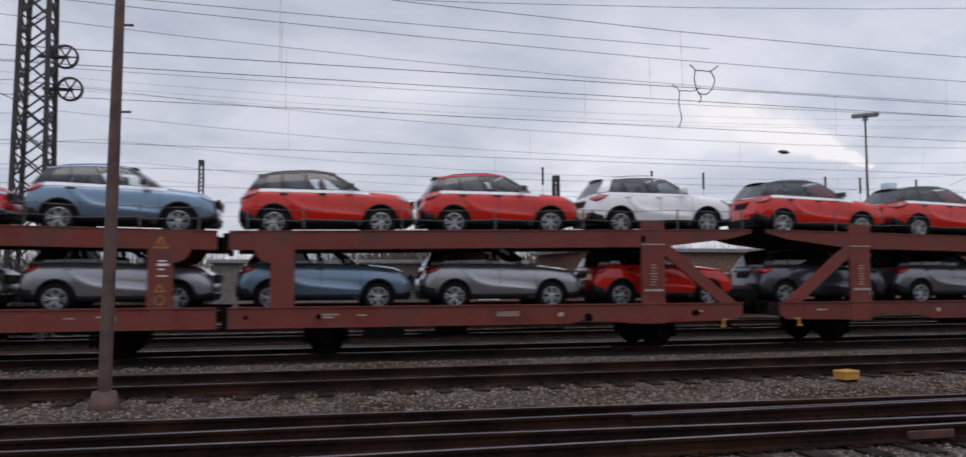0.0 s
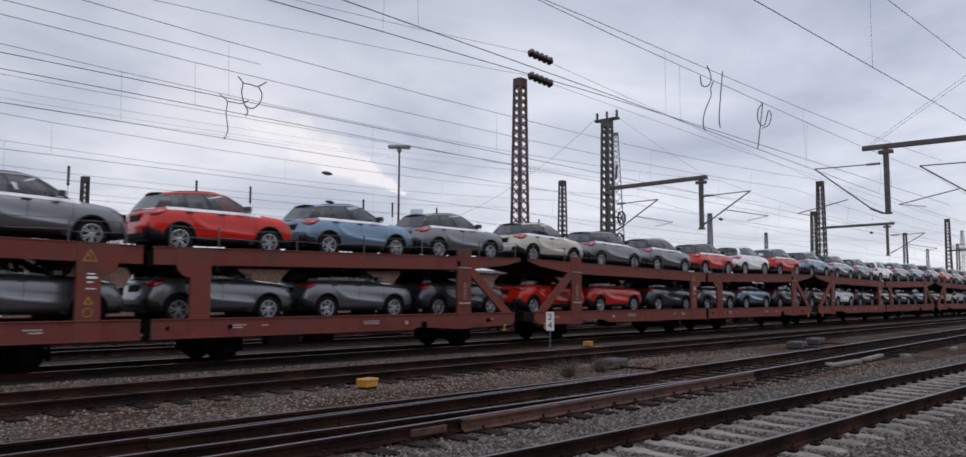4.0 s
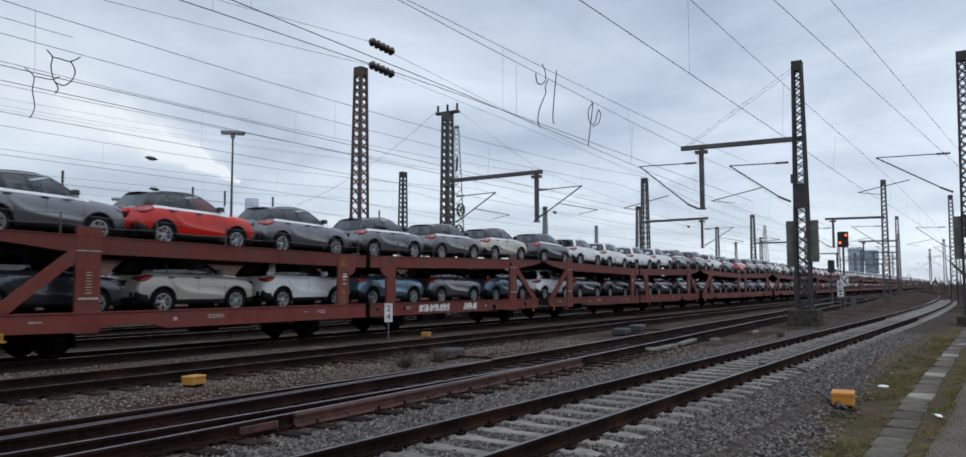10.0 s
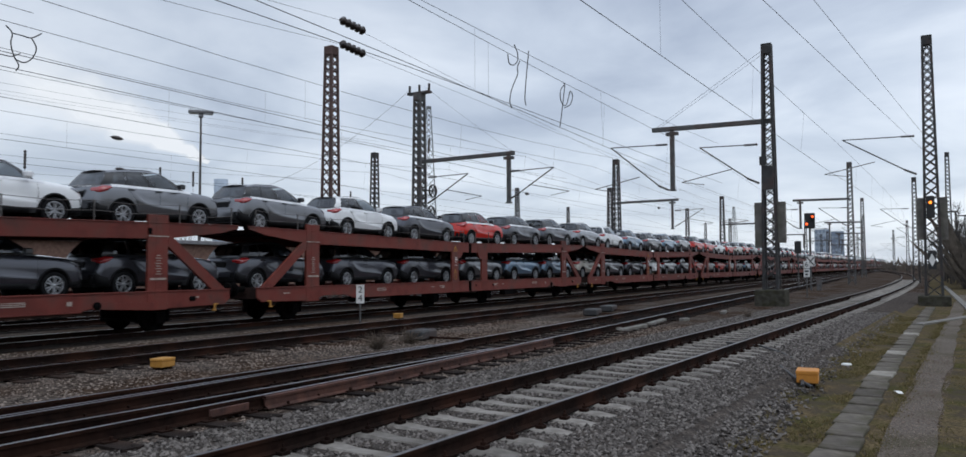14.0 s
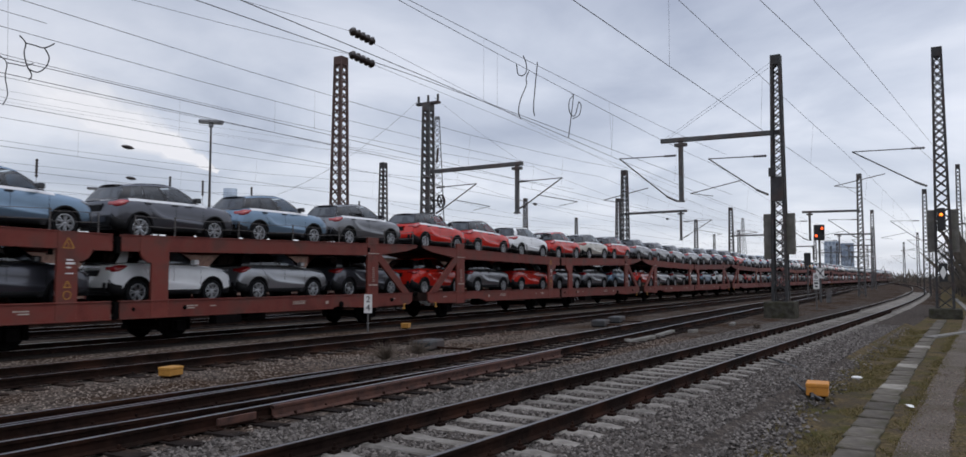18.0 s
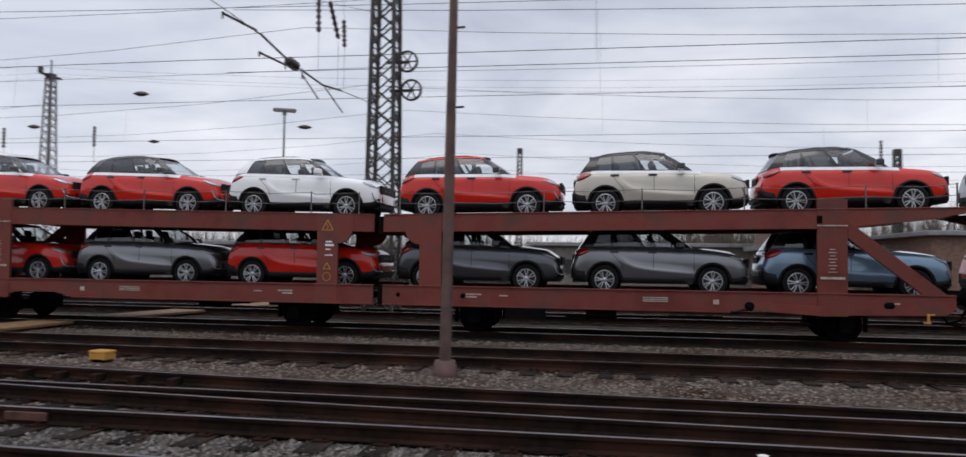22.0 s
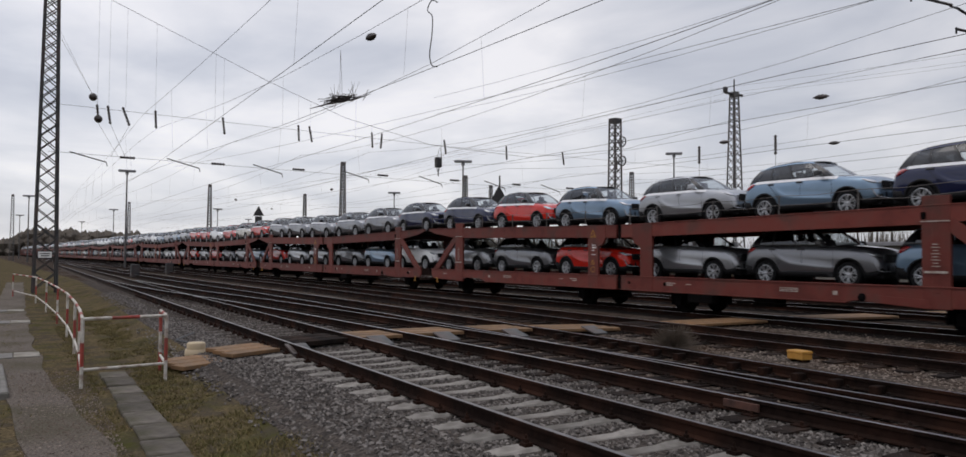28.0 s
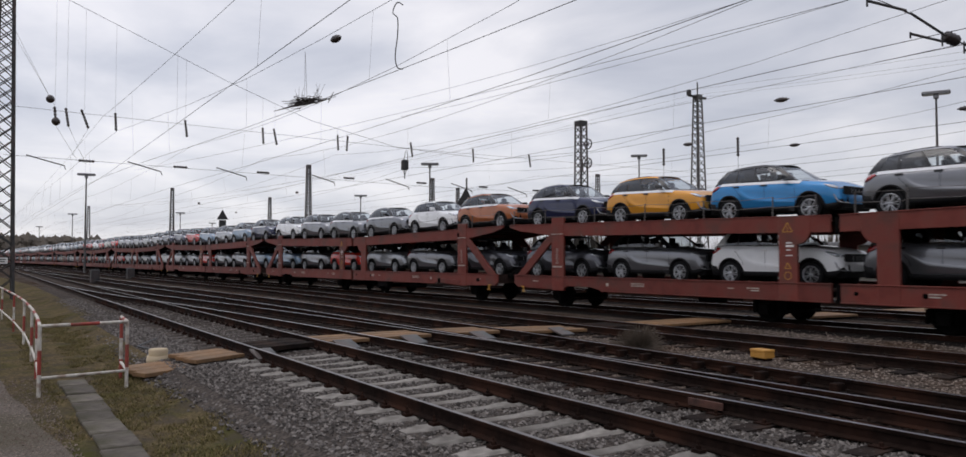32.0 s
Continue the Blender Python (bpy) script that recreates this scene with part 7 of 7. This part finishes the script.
def scrub(name, label, x0, x1, y0, y1, h, n, seed, wide=1.0):
    """A far belt of leafless scrub: many twig clumps with an uneven top."""
    rn = random.Random(seed)
    g = Geo()
    for k in range(n):
        x, y = rn.uniform(x0, x1), rn.uniform(y0, y1)
        hh = h * (0.35 + 0.65 * abs(noise.noise((x * 0.06, y * 0.06, seed))) * 2) * rn.uniform(0.55, 1.0)
        for j in range(20):
            a = rn.uniform(0, 2 * math.pi)
            sp = hh * rn.uniform(0.05, 0.55)
            top = Vector((x + math.cos(a) * sp, y + math.sin(a) * sp, hh * rn.uniform(0.45, 1.0)))
            mid = Vector((x, y, 0)).lerp(top, 0.5) + Vector((math.cos(a), math.sin(a), 0)) * hh * 0.08
            w = hh * wide * rn.uniform(0.003, 0.010)
            g.add([(x - w * 0.6, y, -0.3), (x + w * 0.6, y, -0.3), mid + Vector((w * 0.8, 0, 0)), top, mid - Vector((w * 0.8, 0, 0))], [(0, 1, 2, 3, 4)])
    tagged(part(name, g.mesh(name, [M_HEDGE])), label, "scrub", kind="stuff")


scrub("scrub_belt", "brown leafless scrub along the far side of the yard", -200, 130, 56, 74, 7.4, 5200, 1)
scrub("far_scrub", "brown leafless scrub at the far end of the yard", 240, 420, -40, 90, 7.0, 1800, 2)
scrub("verge_scrub", "tall brown leafless scrub beside the footpath", 74, 190, -15, -1.6, 8.5, 3000, 3, 0.4)
scrub("low_scrub", "low brown leafless scrub at the far bend of the near track", 125, 260, -8, 1.5, 3.4, 1300, 5)


def wooded_rise():
    """A long low wooded hill at the end of the yard, built of many clumps."""
    rn = random.Random(4)
    g = Geo()
    for k in range(2600):
        a = rn.uniform(RISE[0], RISE[1])
        d = rn.uniform(470, 620)
        u = (a - RISE[0]) / (RISE[1] - RISE[0])
        top = RISE[2] * d / 500 * min(1.0, 5 * u, 3.2 * (1 - u)) * (0.85 + 0.25 * noise.noise((a * 0.9, 0, 1)))
        x, y = d * math.cos(radians(a)), d * math.sin(radians(a))
        z, r = rn.uniform(0, max(0.5, top)), rn.uniform(1.2, 3.2)
        vs = [(x + r * math.cos(t) * rn.uniform(0.6, 1.2), y + r * math.sin(t) * rn.uniform(0.6, 1.2), z + rn.uniform(-1, 1)) for t in (0, 1.57, 3.14, 4.71)]
        g.add(vs + [(x, y, z + r * rn.uniform(0.7, 1.3)), (x, y, z - r)], [(0, 1, 4), (1, 2, 4), (2, 3, 4), (3, 0, 4), (1, 0, 5), (2, 1, 5), (3, 2, 5), (0, 3, 5)])
    tagged(part("wooded_rise", g.mesh("wooded_rise", [M_HEDGE])), "dark wooded rise beyond the end of the yard", "woods", kind="stuff")


RISE = (168.5, 181.0, 14.5)
wooded_rise()

# far buildings
def shed(x, y, sx, sy, h, wall, label, turn=0):
    t = thing("building", label, "building", at=pose(x, y, -0.2, 0, 0, turn))
    part("wall", Geo().box((0, 0, h / 2), (sx, sy, h)).mesh("wall", [wall]), t)
    part("roof", Geo().box((0, 0, h + 0.12), (sx + 0.6, sy + 0.6, 0.24)).mesh("roof", [M_ROOFING], 0.03), t)
    n = int(sx / 4)
    for k in range(n):
        part("window", Geo().box((-sx / 2 + (k + 0.5) * sx / n, -sy / 2 - 0.02, h * 0.55), (1.4, 0.08, h * 0.3)).mesh("window", [M_BLACK]), t)


shed(26, 44, 22, 8, 3.3, M_BRICK, "low brown brick shed behind the tracks")
shed(2, 52, 14, 6, 2.8, M_CONCRETE, "low pale concrete shed behind the tracks")
shed(-24, 48, 12, 6, 2.6, M_CONCRETE, "low pale concrete shed behind the tracks")
shed(62, 50, 30, 9, 3.6, M_BRICK, "low brown brick shed behind the tracks")


def signal_house():
    """Two-storey brick house with an overhanging upper floor."""
    t = thing("signal_house", "dark brown brick signal house behind the tracks", "building", at=pose(10.1, 45, -0.2))
    w = 4.0
    part("lower_wall", Geo().box((0, 0, 1.30), (w, 6, 2.61)).mesh("lower_wall", [M_BRICK]), t)
    part("ledge", Geo().box((0, 0, 2.71), (w + 0.7, 6.7, 0.3)).mesh("ledge", [M_CONCRETE], 0.02), t)
    part("upper_wall", Geo().box((0, 0, 4.16), (w - 0.4, 5.6, 2.6)).mesh("upper_wall", [M_BRICK]), t)
    part("roof", Geo().box((0, 0, 5.56), (w + 1.0, 7.0, 0.25)).mesh("roof", [M_ROOFING], 0.03), t)
    win = part("window", Geo().box((0.16, -3.03, 1.35), (1.2, 0.1, 1.4)).mesh("window", [M_WHITE], 0.02), t)
    part("pane", Geo().box((0.16, -3.09, 1.35), (0.95, 0.03, 1.15)).mesh("pane", [M_BLACK]), win)


signal_house()


def tower(x, y, sx, sy, h, wall, label, turn):
    t = thing("apartment_tower", label, "building", at=pose(x, y, -0.2, 0, 0, turn))
    part("wall", Geo().box((0, 0, h / 2), (sx, sy, h)).mesh("wall", [wall]), t)
    for f in range(int(h / 6)):
        for k in range(4):
            part("window", Geo().box((-sx / 2 - 0.05, -sy / 2 + (k + 0.5) * sy / 4, 4 + f * 6), (0.2, sy / 7, 2.6)).mesh("window", [M_FACADE_DARK if wall is M_FACADE else M_FACADE]), t)


tower(800, 90, 16, 13, 36, M_FACADE, "pale blue apartment tower on the skyline", 8)
tower(804, 77, 14, 11, 34, M_FACADE_DARK, "blue-grey apartment tower on the skyline", 8)
ch = thing("chimney", "pale factory chimney on the skyline", "chimney", at=pose(330, 378, 0))
part("stack", Geo().lathe([(5, 0), (4, 45), (4.2, 56), (0, 56)], 20, 0, "z").mesh("stack", [M_FACADE]), ch)


# steam drifting from the chimney, far behind everything
def steam_material():
    m = bpy.data.materials.new("white_steam")
    m.use_nodes = True
    nt = m.node_tree
    nt.nodes.clear()
    out = nt.nodes.new("ShaderNodeOutputMaterial")
    co = nt.nodes.new("ShaderNodeTexCoord")
    n1 = nt.nodes.new("ShaderNodeTexNoise")
    n1.inputs["Scale"].default_value, n1.inputs["Detail"].default_value, n1.inputs["Roughness"].default_value = 3.2, 8, 0.6
    nt.links.new(co.outputs["UV"], n1.inputs["Vector"])
    sp = nt.nodes.new("ShaderNodeSeparateXYZ")
    nt.links.new(co.outputs["UV"], sp.inputs[0])

    def mth(op, a, b):
        n = nt.nodes.new("ShaderNodeMath")
        n.operation = op
        for i, v in enumerate((a, b)):
            if isinstance(v, (int, float)):
                n.inputs[i].default_value = v
            else:
                nt.links.new(v, n.inputs[i])
        return n.outputs[0]

    # distance from the plume's axis, widening along it
    off = mth("ABSOLUTE", mth("SUBTRACT", sp.outputs[1], 0.5), 0.0)
    core = mth("SUBTRACT", 1.0, mth("DIVIDE", off, 0.40))
    dens = mth("ADD", mth("MULTIPLY", core, 2.4), mth("MULTIPLY", mth("SUBTRACT", n1.outputs[0], 0.5), 2.6))
    fade = mth("MULTIPLY", mth("SUBTRACT", 1.05, sp.outputs[0]), 1.3)
    mr = nt.nodes.new("ShaderNodeMath")
    mr.operation, mr.use_clamp = "MULTIPLY", True
    nt.links.new(dens, mr.inputs[0])
    nt.links.new(fade, mr.inputs[1])
    tr = nt.nodes.new("ShaderNodeBsdfTransparent")
    em = nt.nodes.new("ShaderNodeEmission")
    em.inputs[0].default_value, em.inputs[1].default_value = (0.95, 0.95, 0.98, 1), 1.0
    mx = nt.nodes.new("ShaderNodeMixShader")
    nt.links.new(mth("MULTIPLY", mr.outputs[0], 0.85), mx.inputs[0])
    nt.links.new(tr.outputs[0], mx.inputs[1])
    nt.links.new(em.outputs[0], mx.inputs[2])
    nt.links.new(mx.outputs[0], out.inputs[0])
    return m


def steam():
    """A far backdrop of drifting steam between two bearings."""
    d = 1500.0
    path = [(49.7, 7.4, 0.25), (51.0, 8.2, 0.7), (53.0, 9.2, 1.5), (55.5, 10.3, 2.5), (58.0, 11.3, 3.5), (62.0, 12.6, 4.6), (68.0, 14.2, 5.5)]
    vs, fs, uv = [], [], []

    def at(az, el):
        return (d * math.cos(radians(az)) * math.cos(radians(el)), d * math.sin(radians(az)) * math.cos(radians(el)), d * math.sin(radians(el)))

    for i, (az, el, w) in enumerate(path):
        vs += [at(az - w * 0.55, el + w * 0.8), at(az + w * 0.55, el - w * 0.8)]
    me = bpy.data.meshes.new("steam_backdrop")
    me.from_pydata(vs, [], [(2 * i, 2 * i + 1, 2 * i + 3, 2 * i + 2) for i in range(len(path) - 1)])
    lay = me.uv_layers.new()
    for p in me.polygons:
        for li in p.loop_indices:
            vi = me.loops[li].vertex_index
            lay.data[li].uv = (vi // 2 / (len(path) - 1), vi % 2)
    me.materials.append(steam_material())
    ob = tagged(part("backdrop", me), "white steam drifting across the far sky", "sky", kind="structure")
    ob.visible_shadow = False


steam()


# ---- loose pieces of the ground, last ----
def slabs():
    top = thing("slab_row", "row of worn concrete slabs along the footpath", "paving", kind="structure")
    rn = random.Random(4)
    mes = []
    for k in range(5):
        l = 0.72
        mes.append(Geo().box((0, 0, -0.04), (l, 0.40, 0.1)).mesh("slab", [M_SLAB_PALE if k == 4 else M_SLAB], 0.012))
    x = -14.0
    while x < 42:
        k = 4 if min(abs(x - a) for a in (15.8, 20.5, 25.4)) < 0.38 else rn.randrange(4)
        part("slab", mes[k], top, at=pose(x, 5.24 - 0.0405 * x + slab_u(x) + rn.uniform(-0.02, 0.02), -0.325 + rn.uniform(-0.012, 0.012), rn.uniform(-1, 1), rn.uniform(-1, 1), -2.3 + rn.uniform(-1.5, 1.5)))
        x += 0.76 if x < 6 else 0.80


slabs()


def cross_slabs():
    """Pale slabs laid across the footpath, and a kerb stone beside it."""
    top = thing("cross_slab_row", "pale concrete slabs laid across the footpath", "paving", kind="structure")
    for x, y0, y1, w in ((-30.9, 0.5, 1.52, 0.9), (-25.9, 0.45, 1.45, 0.9), (-17.55, 0.3, 1.2, 0.75)):
        for j in range(2):
            l = (y1 - y0) / 2
            part("slab", Geo().box((0, 0, -0.03), (w, l - 0.015, 0.08)).mesh("slab", [M_SLAB_PALE if j else M_CONCRETE], 0.01), top, at=pose(x, y0 + l * (j + 0.5), -0.318, 0, 0, -2))
    for a, b in (((29.8, 0.57), (35.6, -1.18)), ((39.1, -1.3), (85.0, -0.85))):
        p, d = Vector((*a, -0.33)), Vector((b[0] - a[0], b[1] - a[1], 0))
        n = max(4, int(d.length / 1.5))
        for j in range(n):
            c = p + d * ((j + 0.5) / n)
            part("slab", Geo().box((0, 0, 0), (d.length / n - 0.02, 0.3, 0.08)).mesh("slab", [M_CONCRETE], 0.01), top, at=pose(c.x, c.y, c.z, 0, 0, math.degrees(math.atan2(d.y, d.x))))
    k = thing("kerb_stone", "long pale kerb stone beside the footpath", "kerb")
    part("stone", Geo().box((-14.2, 0.47, -0.33), (3.2, 0.14, 0.16)).mesh("stone", [M_CONCRETE], 0.02), k)


cross_slabs()
for pts in ([(18.7, 4.3, -0.13), (18.5, 3.5, -0.16), (17.6, 2.9, -0.2), (16.3, 2.35, -0.23), (13.1, 1.9, -0.2)], [(15.4, 2.6, -0.2), (14.2, 2.2, -0.22), (13.0, 1.75, -0.2)], [(-14.9, 3.6, -0.25), (-15.8, 3.9, -0.16), (-17.5, 3.7, -0.18), (-19.0, 4.4, -0.19)]):
    t = thing("ground_cable", "black cable lying across the ballast", "cable")
    part("cable", Geo().tube(pts, 0.026, 6).mesh("cable", [M_BLACK]), t)


def scatter_stones(name, label, boxes, n, size, mat, seed, z_of):
    """Crushed stones as low lumps, joined into one mesh."""
    rs = np.random.RandomState(seed)
    base = np.array([(1, 0, 0), (-1, 0, 0), (0, 1, 0), (0, -1, 0), (0, 0, 1), (0, 0, -0.6)], float)
    tri = np.array([(0, 2, 4), (2, 1, 4), (1, 3, 4), (3, 0, 4), (2, 0, 5), (1, 2, 5), (3, 1, 5), (0, 3, 5)])
    V, F = [], []
    o = 0
    for (x0, x1, u0, u1), share in boxes:
        m = int(n * share)
        x = rs.uniform(x0, x1, m)
        u = rs.uniform(u0, u1, m)
        lying = (np.abs(u) < 1.3) & (np.abs((x + 140.0 + 0.3) % 0.6 - 0.3) < 0.15)
        edge = np.array([edge_u(a) for a in x]) + np.abs(rs.normal(0, 0.22, m)) * np.sign(rs.rand(m) - 0.65)
        lying |= (u > -3.3) & (u < edge)
        x, u = x[~lying], u[~lying]
        m = len(x)
        y = 5.24 - 0.0405 * x + u
        z = np.array([z_of(a, b) for a, b in zip(x, u)])
        s = size * rs.uniform(0.55, 1.35, m)
        j = base[None] * rs.uniform(0.6, 1.25, (m, 6, 3)) + rs.uniform(-0.25, 0.25, (m, 6, 3))
        a = rs.uniform(0, 2 * np.pi, m)
        b = rs.uniform(-0.6, 0.6, m)
        ca, sa, cb, sb = np.cos(a), np.sin(a), np.cos(b), np.sin(b)
        p = j * s[:, None, None]
        p[:, :, 2] *= 0.8
        q = np.stack([p[..., 0] * cb[:, None] + p[..., 2] * sb[:, None], p[..., 1], -p[..., 0] * sb[:, None] + p[..., 2] * cb[:, None]], -1)
        r = np.stack([q[..., 0] * ca[:, None] - q[..., 1] * sa[:, None], q[..., 0] * sa[:, None] + q[..., 1] * ca[:, None], q[..., 2]], -1)
        r += np.stack([x, y, z], -1)[:, None, :]
        V.append(r.reshape(-1, 3))
        F.append((tri[None] + (np.arange(m) * 6)[:, None, None] + o).reshape(-1, 3))
        o += m * 6
    me = bpy.data.meshes.new(name)
    me.from_pydata(np.concatenate(V).tolist(), [], np.concatenate(F).tolist())
    me.materials.append(mat)
    tagged(part(name, me), label, "gravel", kind="stuff")


def stone_material():
    m = material("crushed_stone", (0.15, 0.14, 0.135), 0.9, 0, 0.3, 30, 0.3, 80, spec=0.1)
    nt = m.node_tree
    b = nt.nodes["Principled BSDF"]
    ge = nt.nodes.new("ShaderNodeNewGeometry")
    r = nt.nodes.new("ShaderNodeValToRGB")
    r.color_ramp.elements[0].color = (0.042, 0.037, 0.034, 1)
    r.color_ramp.elements[1].color = (0.215, 0.194, 0.178, 1)
    e = r.color_ramp.elements.new(0.5)
    e.color = (0.116, 0.103, 0.095, 1)
    nt.links.new(ge.outputs["Random Per Island"], r.inputs[0])
    nt.links.new(r.outputs[0], b.inputs["Base Color"])
    return m


def shoulder_z(x, u):
    if u < -2.3:
        return GZ - 0.03 - 0.1 * min(1.0, (-2.3 - u) / 0.6)
    return GZ + 0.005


M_CRUSHED = stone_material()
scatter_stones("ballast_stones", "grey crushed ballast stones of the near track", [((-40, -22, -2.4, 2.3), 0.09), ((-22, -3, -2.8, 2.3), 0.29), ((-3, 12, -3.2, 2.3), 0.33), ((12, 34, -3.1, 2.3), 0.29)], 120000, 0.029, M_CRUSHED, 1, shoulder_z)
scatter_stones("path_gravel", "small brown gravel lying on the footpath", [((-15, -3, -5.1, -4.15), 0.6), ((6, 20, -4.7, -4.15), 0.4)], 9000, 0.011, M_STONE, 9, lambda x, u: -0.334)
scatter_stones("yard_stones", "brown grimy stones between the second and third tracks", [((-14, 24, 2.3, 8.0), 0.6), ((-16, 24, 8.0, 12.6), 0.4)], 42000, 0.028, M_STONE, 2, lambda x, u: GZ - 0.005)


def blade_material():
    m = material("grass_blade", (0.08, 0.07, 0.03), 0.9, 0, 0.2, 5, spec=0.0)
    nt = m.node_tree
    ge = nt.nodes.new("ShaderNodeNewGeometry")
    r = nt.nodes.new("ShaderNodeValToRGB")
    r.color_ramp.elements[0].color = (0.075, 0.072, 0.027, 1)
    r.color_ramp.elements[1].color = (0.22, 0.165, 0.092, 1)
    e = r.color_ramp.elements.new(0.55)
    e.color = (0.135, 0.112, 0.048, 1)
    nt.links.new(ge.outputs["Random Per Island"], r.inputs[0])
    nt.links.new(r.outputs[0], nt.nodes["Principled BSDF"].inputs["Base Color"])
    return m


def grass():
    rs = np.random.RandomState(6)
    V, F = [], []
    n = 12000
    cx = np.concatenate([rs.uniform(-30, -3, n // 2), rs.uniform(5, 34, n // 2)])
    cu = np.where(rs.rand(n) < 0.70, rs.uniform(-3.72, -2.45, n), np.where(rs.rand(n) < 0.45, rs.normal(-4.14, 0.07, n), rs.uniform(-6.6, -4.7, n)))
    cu = np.where((cx < -6) & (cu < -4.6), cu - 0.35, cu)
    gap = np.array([edge_u(a) for a in cx])
    low = np.array([slab_u(a) for a in cx]) + 0.2
    cu = np.where((cu > -3.73) & (cu < -2.4), low + (gap + 0.15 - low) * rs.rand(n), cu)
    keep = np.array([noise.noise((a * 0.8, b * 1.4, 3)) > -0.12 + max(0.0, b - c + 0.4) * 0.55 for a, b, c in zip(cx, cu, gap)])
    cx, cu = np.repeat(cx[keep], 12), np.repeat(cu[keep], 12)
    m = len(cx)
    x, u = cx + rs.normal(0, 0.05, m), cu + rs.normal(0, 0.05, m)
    y = 5.24 - 0.0405 * x + u
    h = rs.uniform(0.012, 0.05, m)
    a = rs.uniform(0, 2 * np.pi, m)
    w = rs.uniform(0.004, 0.011, m)
    lean = rs.normal(0, 0.035, (m, 2))
    z0 = GZ - 0.05 - 0.1 * np.clip((-2.3 - u) / 0.6, 0, 1) - 0.012
    p0 = np.stack([x - np.cos(a) * w, y - np.sin(a) * w, z0], 1)
    p1 = np.stack([x + np.cos(a) * w, y + np.sin(a) * w, z0], 1)
    p2 = np.stack([x + lean[:, 0], y + lean[:, 1], z0 + h + 0.012], 1)
    V = np.stack([p0, p1, p2], 1).reshape(-1, 3)
    F = np.arange(m * 3).reshape(-1, 3)
    me = bpy.data.meshes.new("grass")
    me.from_pydata(V.tolist(), [], F.tolist())
    me.materials.append(blade_material())
    tagged(part("grass", me), "short mossy winter grass on the verge", "grass", kind="stuff")


grass()


lag = smooth_line([(0, 0.3), (4, 0.7), (13, 0.95), (22, 0.65), (28, 0.0), (32, 0.0)])


def motions():
    """The train runs past at a nearly even speed."""
    for ob in MOVING:
        m = ob.matrix_basis.copy()
        walk(ob, [(t, Matrix.Translation((TRAIN_V * t + lag(t), 0, 0)) @ m) for t in range(0, 33, 4)])


motions()
